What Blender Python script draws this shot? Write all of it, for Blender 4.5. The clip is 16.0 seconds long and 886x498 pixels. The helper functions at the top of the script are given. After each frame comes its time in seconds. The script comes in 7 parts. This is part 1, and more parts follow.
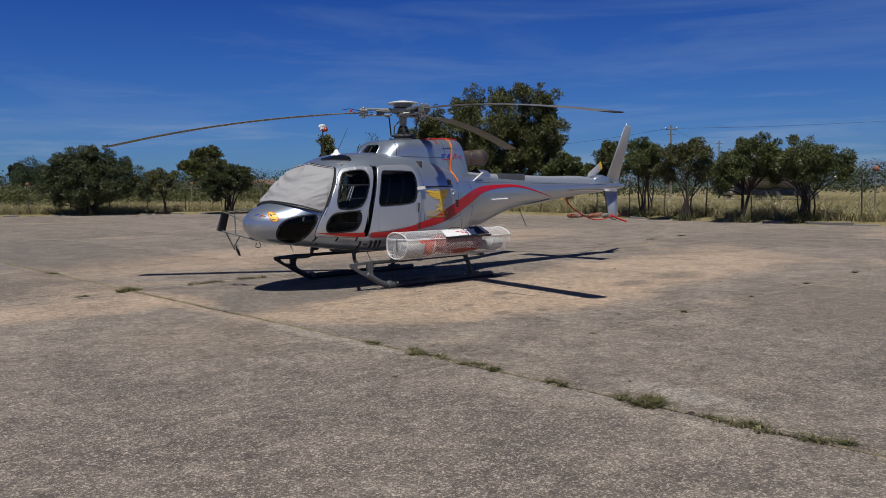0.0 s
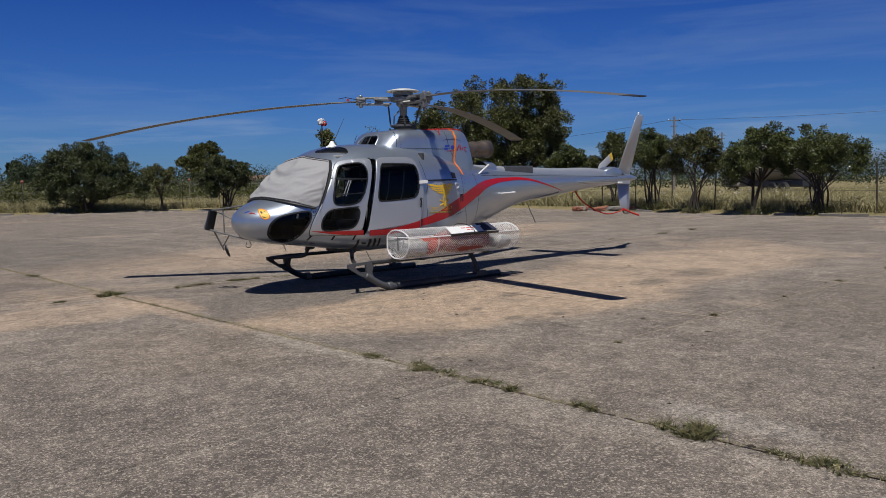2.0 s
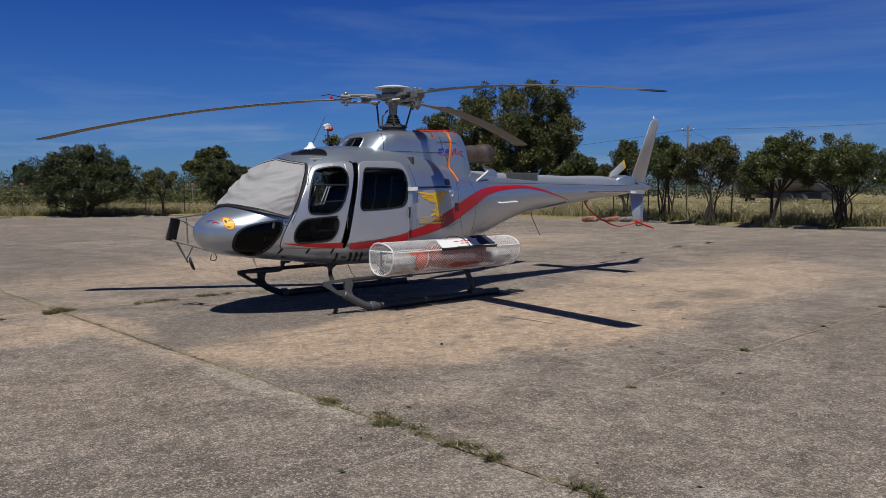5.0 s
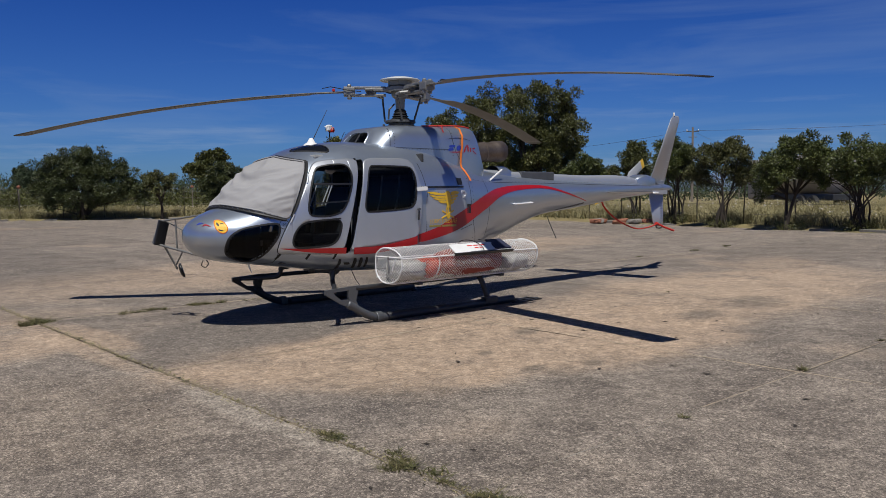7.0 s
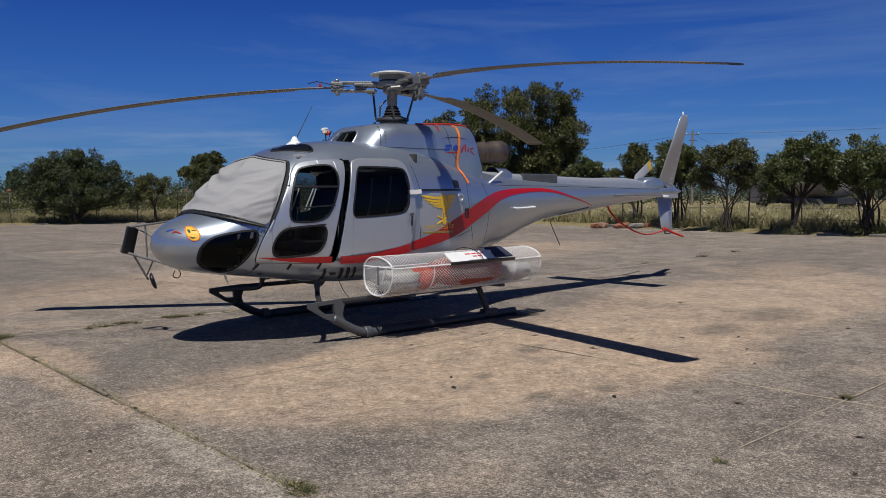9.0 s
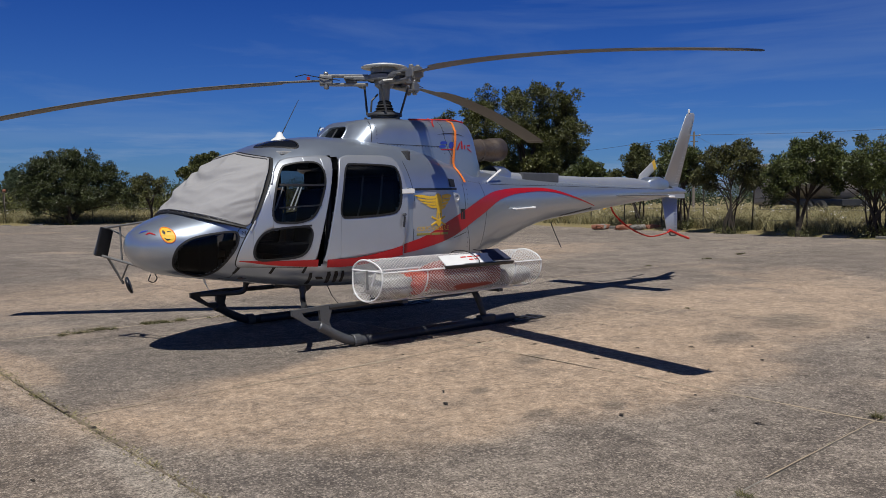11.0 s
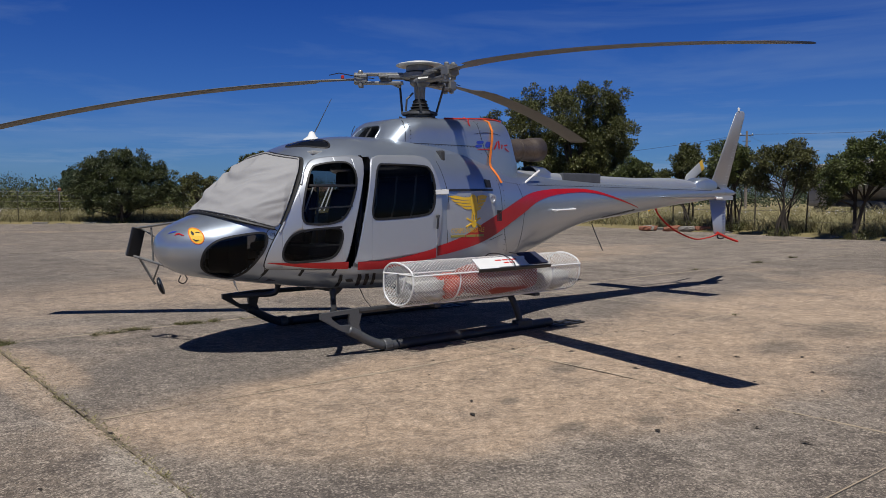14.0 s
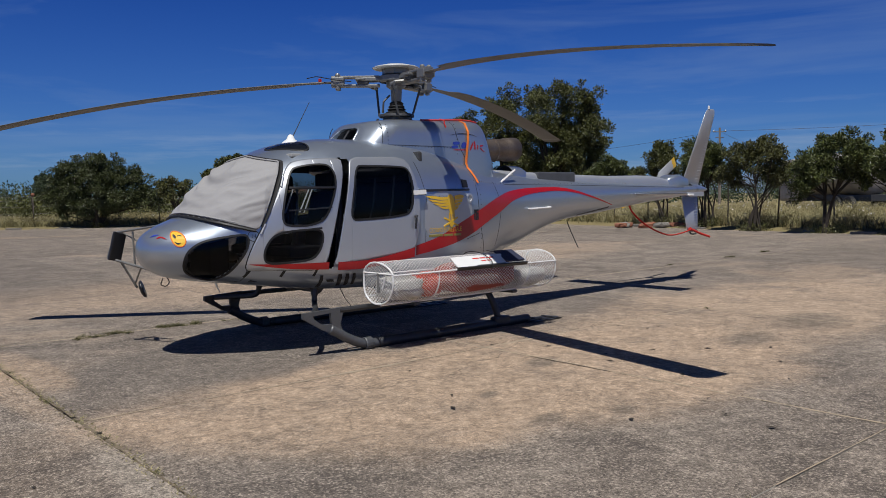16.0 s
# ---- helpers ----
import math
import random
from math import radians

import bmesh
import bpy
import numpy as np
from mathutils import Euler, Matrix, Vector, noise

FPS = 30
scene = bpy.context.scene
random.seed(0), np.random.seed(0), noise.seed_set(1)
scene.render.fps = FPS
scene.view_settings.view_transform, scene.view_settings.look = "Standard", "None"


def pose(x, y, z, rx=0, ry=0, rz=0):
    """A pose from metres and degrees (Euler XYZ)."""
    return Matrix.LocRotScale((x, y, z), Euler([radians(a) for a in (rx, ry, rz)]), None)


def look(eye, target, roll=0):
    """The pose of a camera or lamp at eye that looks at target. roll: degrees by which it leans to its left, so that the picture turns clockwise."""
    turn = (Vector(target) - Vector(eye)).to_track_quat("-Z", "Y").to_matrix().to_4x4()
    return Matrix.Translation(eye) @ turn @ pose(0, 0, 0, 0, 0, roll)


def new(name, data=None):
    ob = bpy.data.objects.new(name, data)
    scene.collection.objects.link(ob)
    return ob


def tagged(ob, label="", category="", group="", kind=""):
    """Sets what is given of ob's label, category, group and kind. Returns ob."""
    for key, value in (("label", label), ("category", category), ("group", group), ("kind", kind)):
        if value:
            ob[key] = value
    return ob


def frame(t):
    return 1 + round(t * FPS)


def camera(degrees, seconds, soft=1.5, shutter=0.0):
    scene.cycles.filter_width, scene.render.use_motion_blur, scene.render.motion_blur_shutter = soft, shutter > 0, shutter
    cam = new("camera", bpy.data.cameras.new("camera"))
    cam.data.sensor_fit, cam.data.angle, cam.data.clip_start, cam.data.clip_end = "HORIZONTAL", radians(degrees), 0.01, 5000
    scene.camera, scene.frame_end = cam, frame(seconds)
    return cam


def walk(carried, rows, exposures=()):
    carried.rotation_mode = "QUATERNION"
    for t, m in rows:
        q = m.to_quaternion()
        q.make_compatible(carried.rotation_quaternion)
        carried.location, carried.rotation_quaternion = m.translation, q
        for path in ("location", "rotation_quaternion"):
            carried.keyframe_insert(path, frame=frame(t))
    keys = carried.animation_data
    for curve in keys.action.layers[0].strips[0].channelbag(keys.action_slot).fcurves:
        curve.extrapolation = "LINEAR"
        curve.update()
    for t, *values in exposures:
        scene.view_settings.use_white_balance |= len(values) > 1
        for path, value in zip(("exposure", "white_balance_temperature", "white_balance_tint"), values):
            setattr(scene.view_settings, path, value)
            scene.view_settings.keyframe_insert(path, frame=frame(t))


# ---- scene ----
cam = camera(57.0, 16.0, soft=0.5)
PATH = [
    (0, (-10.005, -11.358, 1.629), (-8.618, -9.925, 1.482), -0.6),
    (0.5, (-9.84, -11.15, 1.609), (-8.456, -9.714, 1.454), -0.3),
    (1, (-9.698, -10.885, 1.622), (-8.316, -9.447, 1.466), -0.5),
    (1.5, (-9.593, -10.75, 1.621), (-8.209, -9.315, 1.459), -0.9),
    (2, (-9.373, -10.635, 1.62), (-7.989, -9.2, 1.459), -1.1),
    (2.5, (-9.191, -10.524, 1.616), (-7.812, -9.085, 1.453), -0.9),
    (3, (-9.005, -10.32, 1.609), (-7.63, -8.876, 1.453), -0.8),
    (3.5, (-8.787, -10.129, 1.609), (-7.414, -8.683, 1.456), -0.8),
    (4, (-8.534, -10.029, 1.616), (-7.166, -8.578, 1.47), -0.6),
    (6.5, (-7.782, -9.237, 1.602), (-6.416, -7.783, 1.463), -0.4),
    (7, (-7.623, -9.008, 1.583), (-6.259, -7.552, 1.447), -0.5),
    (7.5, (-7.487, -8.813, 1.59), (-6.123, -7.357, 1.454), -0.5),
    (8, (-7.287, -8.686, 1.582), (-5.921, -7.232, 1.448), -0.7),
    (8.5, (-7.101, -8.557, 1.589), (-5.735, -7.102, 1.459), -0.6),
    (9, (-6.991, -8.387, 1.581), (-5.623, -6.933, 1.454), -0.5),
    (9.2, (-6.959, -8.302, 1.59), (-5.588, -6.851, 1.464), -0.5),
    (11.5, (-6.431, -7.941, 1.558), (-5.067, -6.483, 1.435), -0.3),
    (12, (-6.327, -7.801, 1.568), (-4.966, -6.34, 1.446), -0.2),
    (12.5, (-6.218, -7.688, 1.571), (-4.858, -6.226, 1.448), -0.4),
    (13, (-6.181, -7.748, 1.572), (-4.831, -6.277, 1.451), -0.5),
    (13.5, (-6.176, -7.863, 1.577), (-4.89, -6.336, 1.452), -0.3),
    (14, (-6.267, -7.923, 1.576), (-4.986, -6.392, 1.452), -0.2),
    (14.5, (-6.381, -7.941, 1.574), (-5.097, -6.412, 1.448), -0.5),
    (15, (-6.416, -7.948, 1.576), (-5.115, -6.435, 1.45), -0.7),
    (15.5, (-6.403, -7.978, 1.58), (-5.083, -6.481, 1.456), -1.0),
    (16, (-6.388, -8.057, 1.579), (-5.066, -6.561, 1.454), -1.0),
]
walk(cam, [(t, look(eye, target, roll)) for t, eye, target, roll in PATH], [(0.0, -0.09, 6250, 10), (16.0, -0.09, 6250, 10)])


# ---- world, sun ----
SUN_DIR = Vector((-0.36, -0.33, 1.0)).normalized()
sun = new("sun", bpy.data.lights.new("sun", "SUN"))
sun.data.energy, sun.data.angle, sun.data.color = 4.65, radians(0.53), (1.0, 0.95, 0.87)
sun.matrix_world = look(SUN_DIR * 60, (0, 0, 0))
world = bpy.data.worlds.new("world")
scene.world = world
world.use_nodes = True
wt = world.node_tree
wt.nodes.clear()
sky = wt.nodes.new("ShaderNodeTexSky")
sky.sky_type, sky.sun_disc = "NISHITA", False
sky.sun_elevation = math.asin(SUN_DIR.z)
sky.sun_rotation = math.atan2(SUN_DIR.x, SUN_DIR.y) % (2 * math.pi)
sky.altitude, sky.air_density, sky.dust_density, sky.ozone_density = 0, 1.0, 0.3, 3.0
w_co = wt.nodes.new("ShaderNodeTexCoord")
w_map = wt.nodes.new("ShaderNodeMapping")
w_map.inputs["Rotation"].default_value = (0, 0, radians(38))
w_map.inputs["Scale"].default_value = (2.2, 1.2, 13.0)
w_noise = wt.nodes.new("ShaderNodeTexNoise")
w_noise.inputs["Scale"].default_value, w_noise.inputs["Detail"].default_value = 1.7, 8.0
w_noise.inputs["Roughness"].default_value, w_noise.inputs["Distortion"].default_value = 0.55, 0.5
w_ramp = wt.nodes.new("ShaderNodeValToRGB")
w_ramp.color_ramp.elements[0].position, w_ramp.color_ramp.elements[0].color = 0.48, (0, 0, 0, 1)
w_ramp.color_ramp.elements[1].position, w_ramp.color_ramp.elements[1].color = 0.80, (0.30, 0.30, 0.30, 1)
w_mix = wt.nodes.new("ShaderNodeMixRGB")
w_mix.inputs["Color2"].default_value = (4.0, 5.6, 8.2, 1)
w_bg = wt.nodes.new("ShaderNodeBackground")
w_bg.inputs["Strength"].default_value = 0.060
w_out = wt.nodes.new("ShaderNodeOutputWorld")
w_tint = wt.nodes.new("ShaderNodeMixRGB")
w_tint.blend_type, w_tint.inputs["Fac"].default_value = "MULTIPLY", 1.0
w_sep = wt.nodes.new("ShaderNodeSeparateXYZ")
w_lift = wt.nodes.new("ShaderNodeValToRGB")
w_lift.color_ramp.elements.new(0.5)
w_lift.color_ramp.elements.new(0.6)
for e, (at_, c_) in zip(w_lift.color_ramp.elements, ((0.0, (0.33, 0.61, 1.18, 1)), (0.30, (0.088, 0.300, 0.98, 1)), (0.55, (0.075, 0.165, 0.40, 1)), (0.9, (0.060, 0.105, 0.22, 1)))):
    e.position, e.color = at_, c_
# low streaks of thin cloud towards the horizon
h_map = wt.nodes.new("ShaderNodeMapping")
h_map.inputs["Scale"].default_value, h_map.inputs["Location"].default_value = (2.6, 2.6, 30.0), (0.4, 1.3, 0.2)
h_noise = wt.nodes.new("ShaderNodeTexNoise")
h_noise.inputs["Scale"].default_value, h_noise.inputs["Detail"].default_value, h_noise.inputs["Roughness"].default_value = 1.3, 7.0, 0.6
h_ramp = wt.nodes.new("ShaderNodeValToRGB")
h_ramp.color_ramp.elements[0].position, h_ramp.color_ramp.elements[0].color = 0.53, (0, 0, 0, 1)
h_ramp.color_ramp.elements[1].position, h_ramp.color_ramp.elements[1].color = 0.78, (0.60, 0.60, 0.60, 1)
h_band = wt.nodes.new("ShaderNodeValToRGB")
h_band.color_ramp.elements.new(0.5)
for e, (at_, c_) in zip(h_band.color_ramp.elements, ((0.0, (0.6, 0.6, 0.6, 1)), (0.05, (1, 1, 1, 1)), (0.14, (0, 0, 0, 1)))):
    e.position, e.color = at_, c_
h_fac = wt.nodes.new("ShaderNodeMixRGB")
h_fac.blend_type, h_fac.inputs["Fac"].default_value = "MULTIPLY", 1.0
h_mix = wt.nodes.new("ShaderNodeMixRGB")
h_mix.inputs["Color2"].default_value = (5.6, 6.9, 9.0, 1)
for a, b in ((w_co.outputs["Generated"], h_map.inputs[0]), (h_map.outputs[0], h_noise.inputs["Vector"]), (h_noise.outputs["Fac"], h_ramp.inputs[0]),
             (w_sep.outputs["Z"], h_band.inputs[0]), (h_ramp.outputs[0], h_fac.inputs["Color1"]), (h_band.outputs[0], h_fac.inputs["Color2"]),
             (h_fac.outputs[0], h_mix.inputs["Fac"]), (w_mix.outputs[0], h_mix.inputs["Color1"])):
    wt.links.new(a, b)
for a, b in ((w_co.outputs["Generated"], w_map.inputs[0]), (w_map.outputs[0], w_noise.inputs["Vector"]), (w_noise.outputs["Fac"], w_ramp.inputs[0]),
             (w_co.outputs["Generated"], w_sep.inputs[0]), (w_sep.outputs["Z"], w_lift.inputs[0]), (w_lift.outputs[0], w_tint.inputs["Color2"]),
             (sky.outputs[0], w_tint.inputs["Color1"]), (w_tint.outputs[0], w_mix.inputs["Color1"]), (w_ramp.outputs[0], w_mix.inputs["Fac"]),
             (h_mix.outputs[0], w_bg.inputs["Color"]), (w_bg.outputs[0], w_out.inputs[0])):
    wt.links.new(a, b)


# ---- materials ----
def mat(name, col, rough=0.5, metal=0.0, var=0.15, scale=6.0, bump=0.0, bscale=80.0, coat=0.0, col2=None, rvar=0.1, leafy=0.0, rnd=0.0, pos=False):
    """A principled surface whose colour varies at two scales between col and col2."""
    m = bpy.data.materials.new(name)
    m.use_nodes = True
    t = m.node_tree
    b = t.nodes["Principled BSDF"]
    co = t.nodes.new("ShaderNodeNewGeometry" if pos else "ShaderNodeTexCoord").outputs["Position" if pos else "Object"]
    n1, n2 = t.nodes.new("ShaderNodeTexNoise"), t.nodes.new("ShaderNodeTexNoise")
    n1.inputs["Scale"].default_value, n1.inputs["Detail"].default_value = scale, 4
    n2.inputs["Scale"].default_value, n2.inputs["Detail"].default_value = scale * 7.3, 5
    add = t.nodes.new("ShaderNodeMath")
    add.operation = "MULTIPLY_ADD"
    add.inputs[1].default_value = 0.6
    half_ = t.nodes.new("ShaderNodeMath")
    half_.operation = "MULTIPLY"
    half_.inputs[1].default_value = 0.4
    ramp = t.nodes.new("ShaderNodeMapRange")
    ramp.inputs["From Min"].default_value, ramp.inputs["From Max"].default_value = 0.32, 0.68
    mix = t.nodes.new("ShaderNodeMixRGB")
    c2 = col2 or tuple(c * (1 - var) for c in col)
    mix.inputs["Color1"].default_value, mix.inputs["Color2"].default_value = (*c2, 1), (*col, 1)
    for n in (n1, n2):
        t.links.new(co, n.inputs["Vector"])
    t.links.new(n2.outputs["Fac"], half_.inputs[0])
    t.links.new(n1.outputs["Fac"], add.inputs[0])
    t.links.new(half_.outputs[0], add.inputs[2])
    t.links.new(add.outputs[0], ramp.inputs["Value"])
    t.links.new(ramp.outputs[0], mix.inputs["Fac"])
    out = mix.outputs[0]
    if leafy or rnd:
        src = t.nodes.new("ShaderNodeNewGeometry").outputs["Random Per Island"] if leafy else t.nodes.new("ShaderNodeObjectInfo").outputs["Random"]
        hsv = t.nodes.new("ShaderNodeHueSaturation")
        mr = t.nodes.new("ShaderNodeMapRange")
        amt = leafy or rnd
        mr.inputs["To Min"].default_value, mr.inputs["To Max"].default_value = 1 - amt, 1 + amt
        t.links.new(src, mr.inputs["Value"])
        t.links.new(mr.outputs[0], hsv.inputs["Value"])
        t.links.new(out, hsv.inputs["Color"])
        out = hsv.outputs[0]
    t.links.new(out, b.inputs["Base Color"])
    b.inputs["Metallic"].default_value = metal
    b.inputs["Coat Weight"].default_value = coat
    b.inputs["Coat Roughness"].default_value = 0.08
    rr = t.nodes.new("ShaderNodeMapRange")
    rr.inputs["To Min"].default_value, rr.inputs["To Max"].default_value = max(rough - rvar, 0.02), min(rough + rvar, 1)
    t.links.new(n2.outputs["Fac"], rr.inputs["Value"])
    t.links.new(rr.outputs[0], b.inputs["Roughness"])
    if bump:
        n3 = t.nodes.new("ShaderNodeTexNoise")
        n3.inputs["Scale"].default_value, n3.inputs["Detail"].default_value = bscale, 4
        bn = t.nodes.new("ShaderNodeBump")
        bn.inputs["Strength"].default_value, bn.inputs["Distance"].default_value = bump, 0.02
        t.links.new(co, n3.inputs["Vector"])
        t.links.new(n3.outputs["Fac"], bn.inputs["Height"])
        t.links.new(bn.outputs[0], b.inputs["Normal"])
    return m


def glass(name, tint, rough=0.03):
    m = bpy.data.materials.new(name)
    m.use_nodes = True
    t = m.node_tree
    t.nodes.clear()
    tr, gl, mx = t.nodes.new("ShaderNodeBsdfTransparent"), t.nodes.new("ShaderNodeBsdfGlossy"), t.nodes.new("ShaderNodeMixShader")
    fr, out = t.nodes.new("ShaderNodeFresnel"), t.nodes.new("ShaderNodeOutputMaterial")
    tr.inputs[0].default_value = (*tint, 1)
    gl.inputs["Roughness"].default_value = rough
    fr.inputs["IOR"].default_value = 1.3
    for a, b in ((fr.outputs[0], mx.inputs[0]), (tr.outputs[0], mx.inputs[1]), (gl.outputs[0], mx.inputs[2]), (mx.outputs[0], out.inputs[0])):
        t.links.new(a, b)
    return m


SILVER = mat("silver_paint", (0.408, 0.462, 0.540), 0.32, 0.74, 0.06, 1.3, 0.02, 9, coat=0.7, rvar=0.05)
# Brighter copy of the silver: light falling on the doors is put into their colour.
DOORLIT = mat("silver_paint_lit", (0.478, 0.505, 0.548), 0.36, 0.62, 0.05, 1.3, 0.02, 9, coat=0.6, rvar=0.05)
SILVER_FLAT = mat("silver_satin", (0.47, 0.49, 0.52), 0.42, 0.5, 0.08, 2.0, coat=0.2)
RED = mat("red_paint", (0.45, 0.008, 0.011), 0.36, 0.0, 0.15, 3, coat=0.05)
ORANGE = mat("orange_webbing", (0.85, 0.22, 0.03), 0.8, 0, 0.2, 20, 0.2, 200)
REDWEB = mat("red_webbing", (0.62, 0.03, 0.02), 0.75, 0, 0.25, 20, 0.2, 200)
RUBBER = mat("black_rubber", (0.012, 0.012, 0.013), 0.55, 0, 0.3, 10)
BLACK = mat("black_paint", (0.02, 0.02, 0.022), 0.4, 0, 0.3, 6)
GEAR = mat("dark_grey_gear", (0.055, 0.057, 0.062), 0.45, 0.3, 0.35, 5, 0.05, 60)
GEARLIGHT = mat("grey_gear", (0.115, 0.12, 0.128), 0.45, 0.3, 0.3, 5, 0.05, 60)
HUBMET = mat("grey_hub_metal", (0.259, 0.259, 0.248), 0.45, 0.45, 0.3, 9, 0.06, 70)
HUBDARK = mat("dark_hub_metal", (0.10, 0.10, 0.10), 0.5, 0.4, 0.4, 9, 0.06, 70)
CAP = mat("pale_cap", (0.62, 0.63, 0.62), 0.4, 0.1, 0.12, 6)
BLADE = mat("grey_blade", (0.140, 0.138, 0.134), 0.5, 0.1, 0.2, 2.5, 0.03, 40)
BLADETIP = mat("dark_blade_tip", (0.05, 0.05, 0.05), 0.4, 0.4, 0.2, 4)
WHITE = mat("white_powder_coat", (0.78, 0.78, 0.77), 0.45, 0, 0.12, 12)
PLAST = mat("white_plastic", (0.8, 0.8, 0.78), 0.4, 0, 0.08, 8)
FABRIC = mat("grey_cover_cloth", (0.318, 0.314, 0.316), 0.9, 0, 0.10, 2.2, 0.12, 240)
YELLOW = mat("yellow_decal", (0.80, 0.50, 0.03), 0.4, 0, 0.08, 5)
OLIVE = mat("dull_yellow_decal", (0.32, 0.27, 0.06), 0.5, 0, 0.25, 5)
BLUE = mat("blue_decal", (0.03, 0.06, 0.40), 0.4, 0, 0.1, 5)
NAVY = mat("navy_pad", (0.025, 0.032, 0.07), 0.8, 0, 0.3, 12, 0.2, 150)
EXHAUST = mat("heat_stained_steel", (0.20, 0.165, 0.14), 0.5, 0.75, 0.4, 6, 0.05, 60, col2=(0.11, 0.085, 0.07))
SEAT = mat("dark_seat_cloth", (0.03, 0.035, 0.045), 0.85, 0, 0.3, 14, 0.15, 160)
INNER = mat("dark_cabin_lining", (0.05, 0.052, 0.056), 0.8, 0, 0.3, 8)
TRIM = mat("pale_cabin_trim", (0.42, 0.42, 0.40), 0.6, 0, 0.2, 8)
GLASS = glass("tinted_acrylic", (0.55, 0.57, 0.60))
GLASSMID = glass("grey_acrylic", (0.44, 0.45, 0.47))
GLASSDARK = glass("dark_acrylic", (0.24, 0.24, 0.25))
MIRROR = mat("mirror_face", (0.7, 0.72, 0.75), 0.05, 1.0, 0.05, 4, rvar=0.02)
ORANGEBAG = mat("red_bucket_canvas", (0.30, 0.060, 0.040), 0.75, 0, 0.35, 9, 0.25, 40)
ORANGECLOTH = mat("orange_bag_cloth", (0.58, 0.085, 0.04), 0.75, 0, 0.35, 9, 0.25, 40)
BAGGREY = mat("pale_crumpled_film", (0.55, 0.54, 0.50), 0.5, 0, 0.5, 16, 0.5, 30)
LEAF = mat("oleander_leaf", (0.088, 0.104, 0.022), 0.5, 0, 0.4, 0.7, leafy=0.5, col2=(0.042, 0.056, 0.014))
LEAFDARK = mat("dark_oleander_leaf", (0.062, 0.075, 0.019), 0.5, 0, 0.4, 0.7, leafy=0.5, col2=(0.030, 0.040, 0.011))
LEAF2 = mat("evergreen_leaf", (0.100, 0.105, 0.024), 0.5, 0, 0.4, 0.5, leafy=0.5, col2=(0.048, 0.055, 0.013))
LEAFDRY = mat("brownish_leaf", (0.092, 0.096, 0.024), 0.55, 0, 0.4, 0.7, leafy=0.5, col2=(0.058, 0.058, 0.016))
FARLEAF = mat("far_leaf", (0.040, 0.062, 0.022), 0.7, 0, 0.5, 0.08, leafy=0.4, col2=(0.020, 0.034, 0.013))
PETAL = mat("white_petal", (0.60, 0.57, 0.53), 0.6, 0, 0.1, 5)
BARK = mat("grey_brown_bark", (0.052, 0.041, 0.031), 0.9, 0, 0.5, 6, 0.6, 30)
DRYGRASS = mat("dry_grass", (0.37, 0.315, 0.165), 0.8, 0, 0.3, 0.15, leafy=0.4, col2=(0.20, 0.185, 0.085))
GREENGRASS = mat("green_weed", (0.062, 0.074, 0.018), 0.7, 0, 0.4, 3.0, leafy=0.55, col2=(0.125, 0.100, 0.042))
SANDY = mat("sandy_mortar", (0.43, 0.345, 0.245), 0.95, 0, 0.35, 6, 0.4, 120, col2=(0.27, 0.22, 0.16))
SOIL = mat("joint_soil", (0.080, 0.063, 0.044), 0.95, 0, 0.5, 14, 0.5, 90, col2=(0.25, 0.20, 0.14))
FIELD = mat("field_soil", (0.28, 0.22, 0.10), 0.95, 0, 0.3, 0.12, 0.4, 6, col2=(0.13, 0.115, 0.045), pos=True)
KERB = mat("old_kerb_concrete", (0.27, 0.25, 0.22), 0.9, 0, 0.4, 3, 0.4, 60, rnd=0.2)
POST = mat("fence_post_metal", (0.07, 0.06, 0.05), 0.7, 0.3, 0.4, 8)
WIRE = mat("fence_wire", (0.16, 0.15, 0.14), 0.6, 0.6, 0.3, 8)
WOOD = mat("weathered_pole", (0.22, 0.19, 0.16), 0.85, 0, 0.3, 5, 0.3, 40)
WALLPAINT = mat("pale_render", (0.50, 0.45, 0.40), 0.9, 0, 0.25, 0.8)
ROOFTILE = mat("clay_roof", (0.20, 0.115, 0.08), 0.9, 0, 0.3, 3)
BRICK = mat("rubble_brick", (0.36, 0.15, 0.09), 0.9, 0, 0.5, 6, 0.4, 40)
TRUCK = mat("dusty_grey_truck", (0.38, 0.35, 0.32), 0.55, 0.1, 0.3, 2)
# Distance haze is painted in as the hills' own blue.
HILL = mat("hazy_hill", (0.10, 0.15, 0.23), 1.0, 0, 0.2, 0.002)


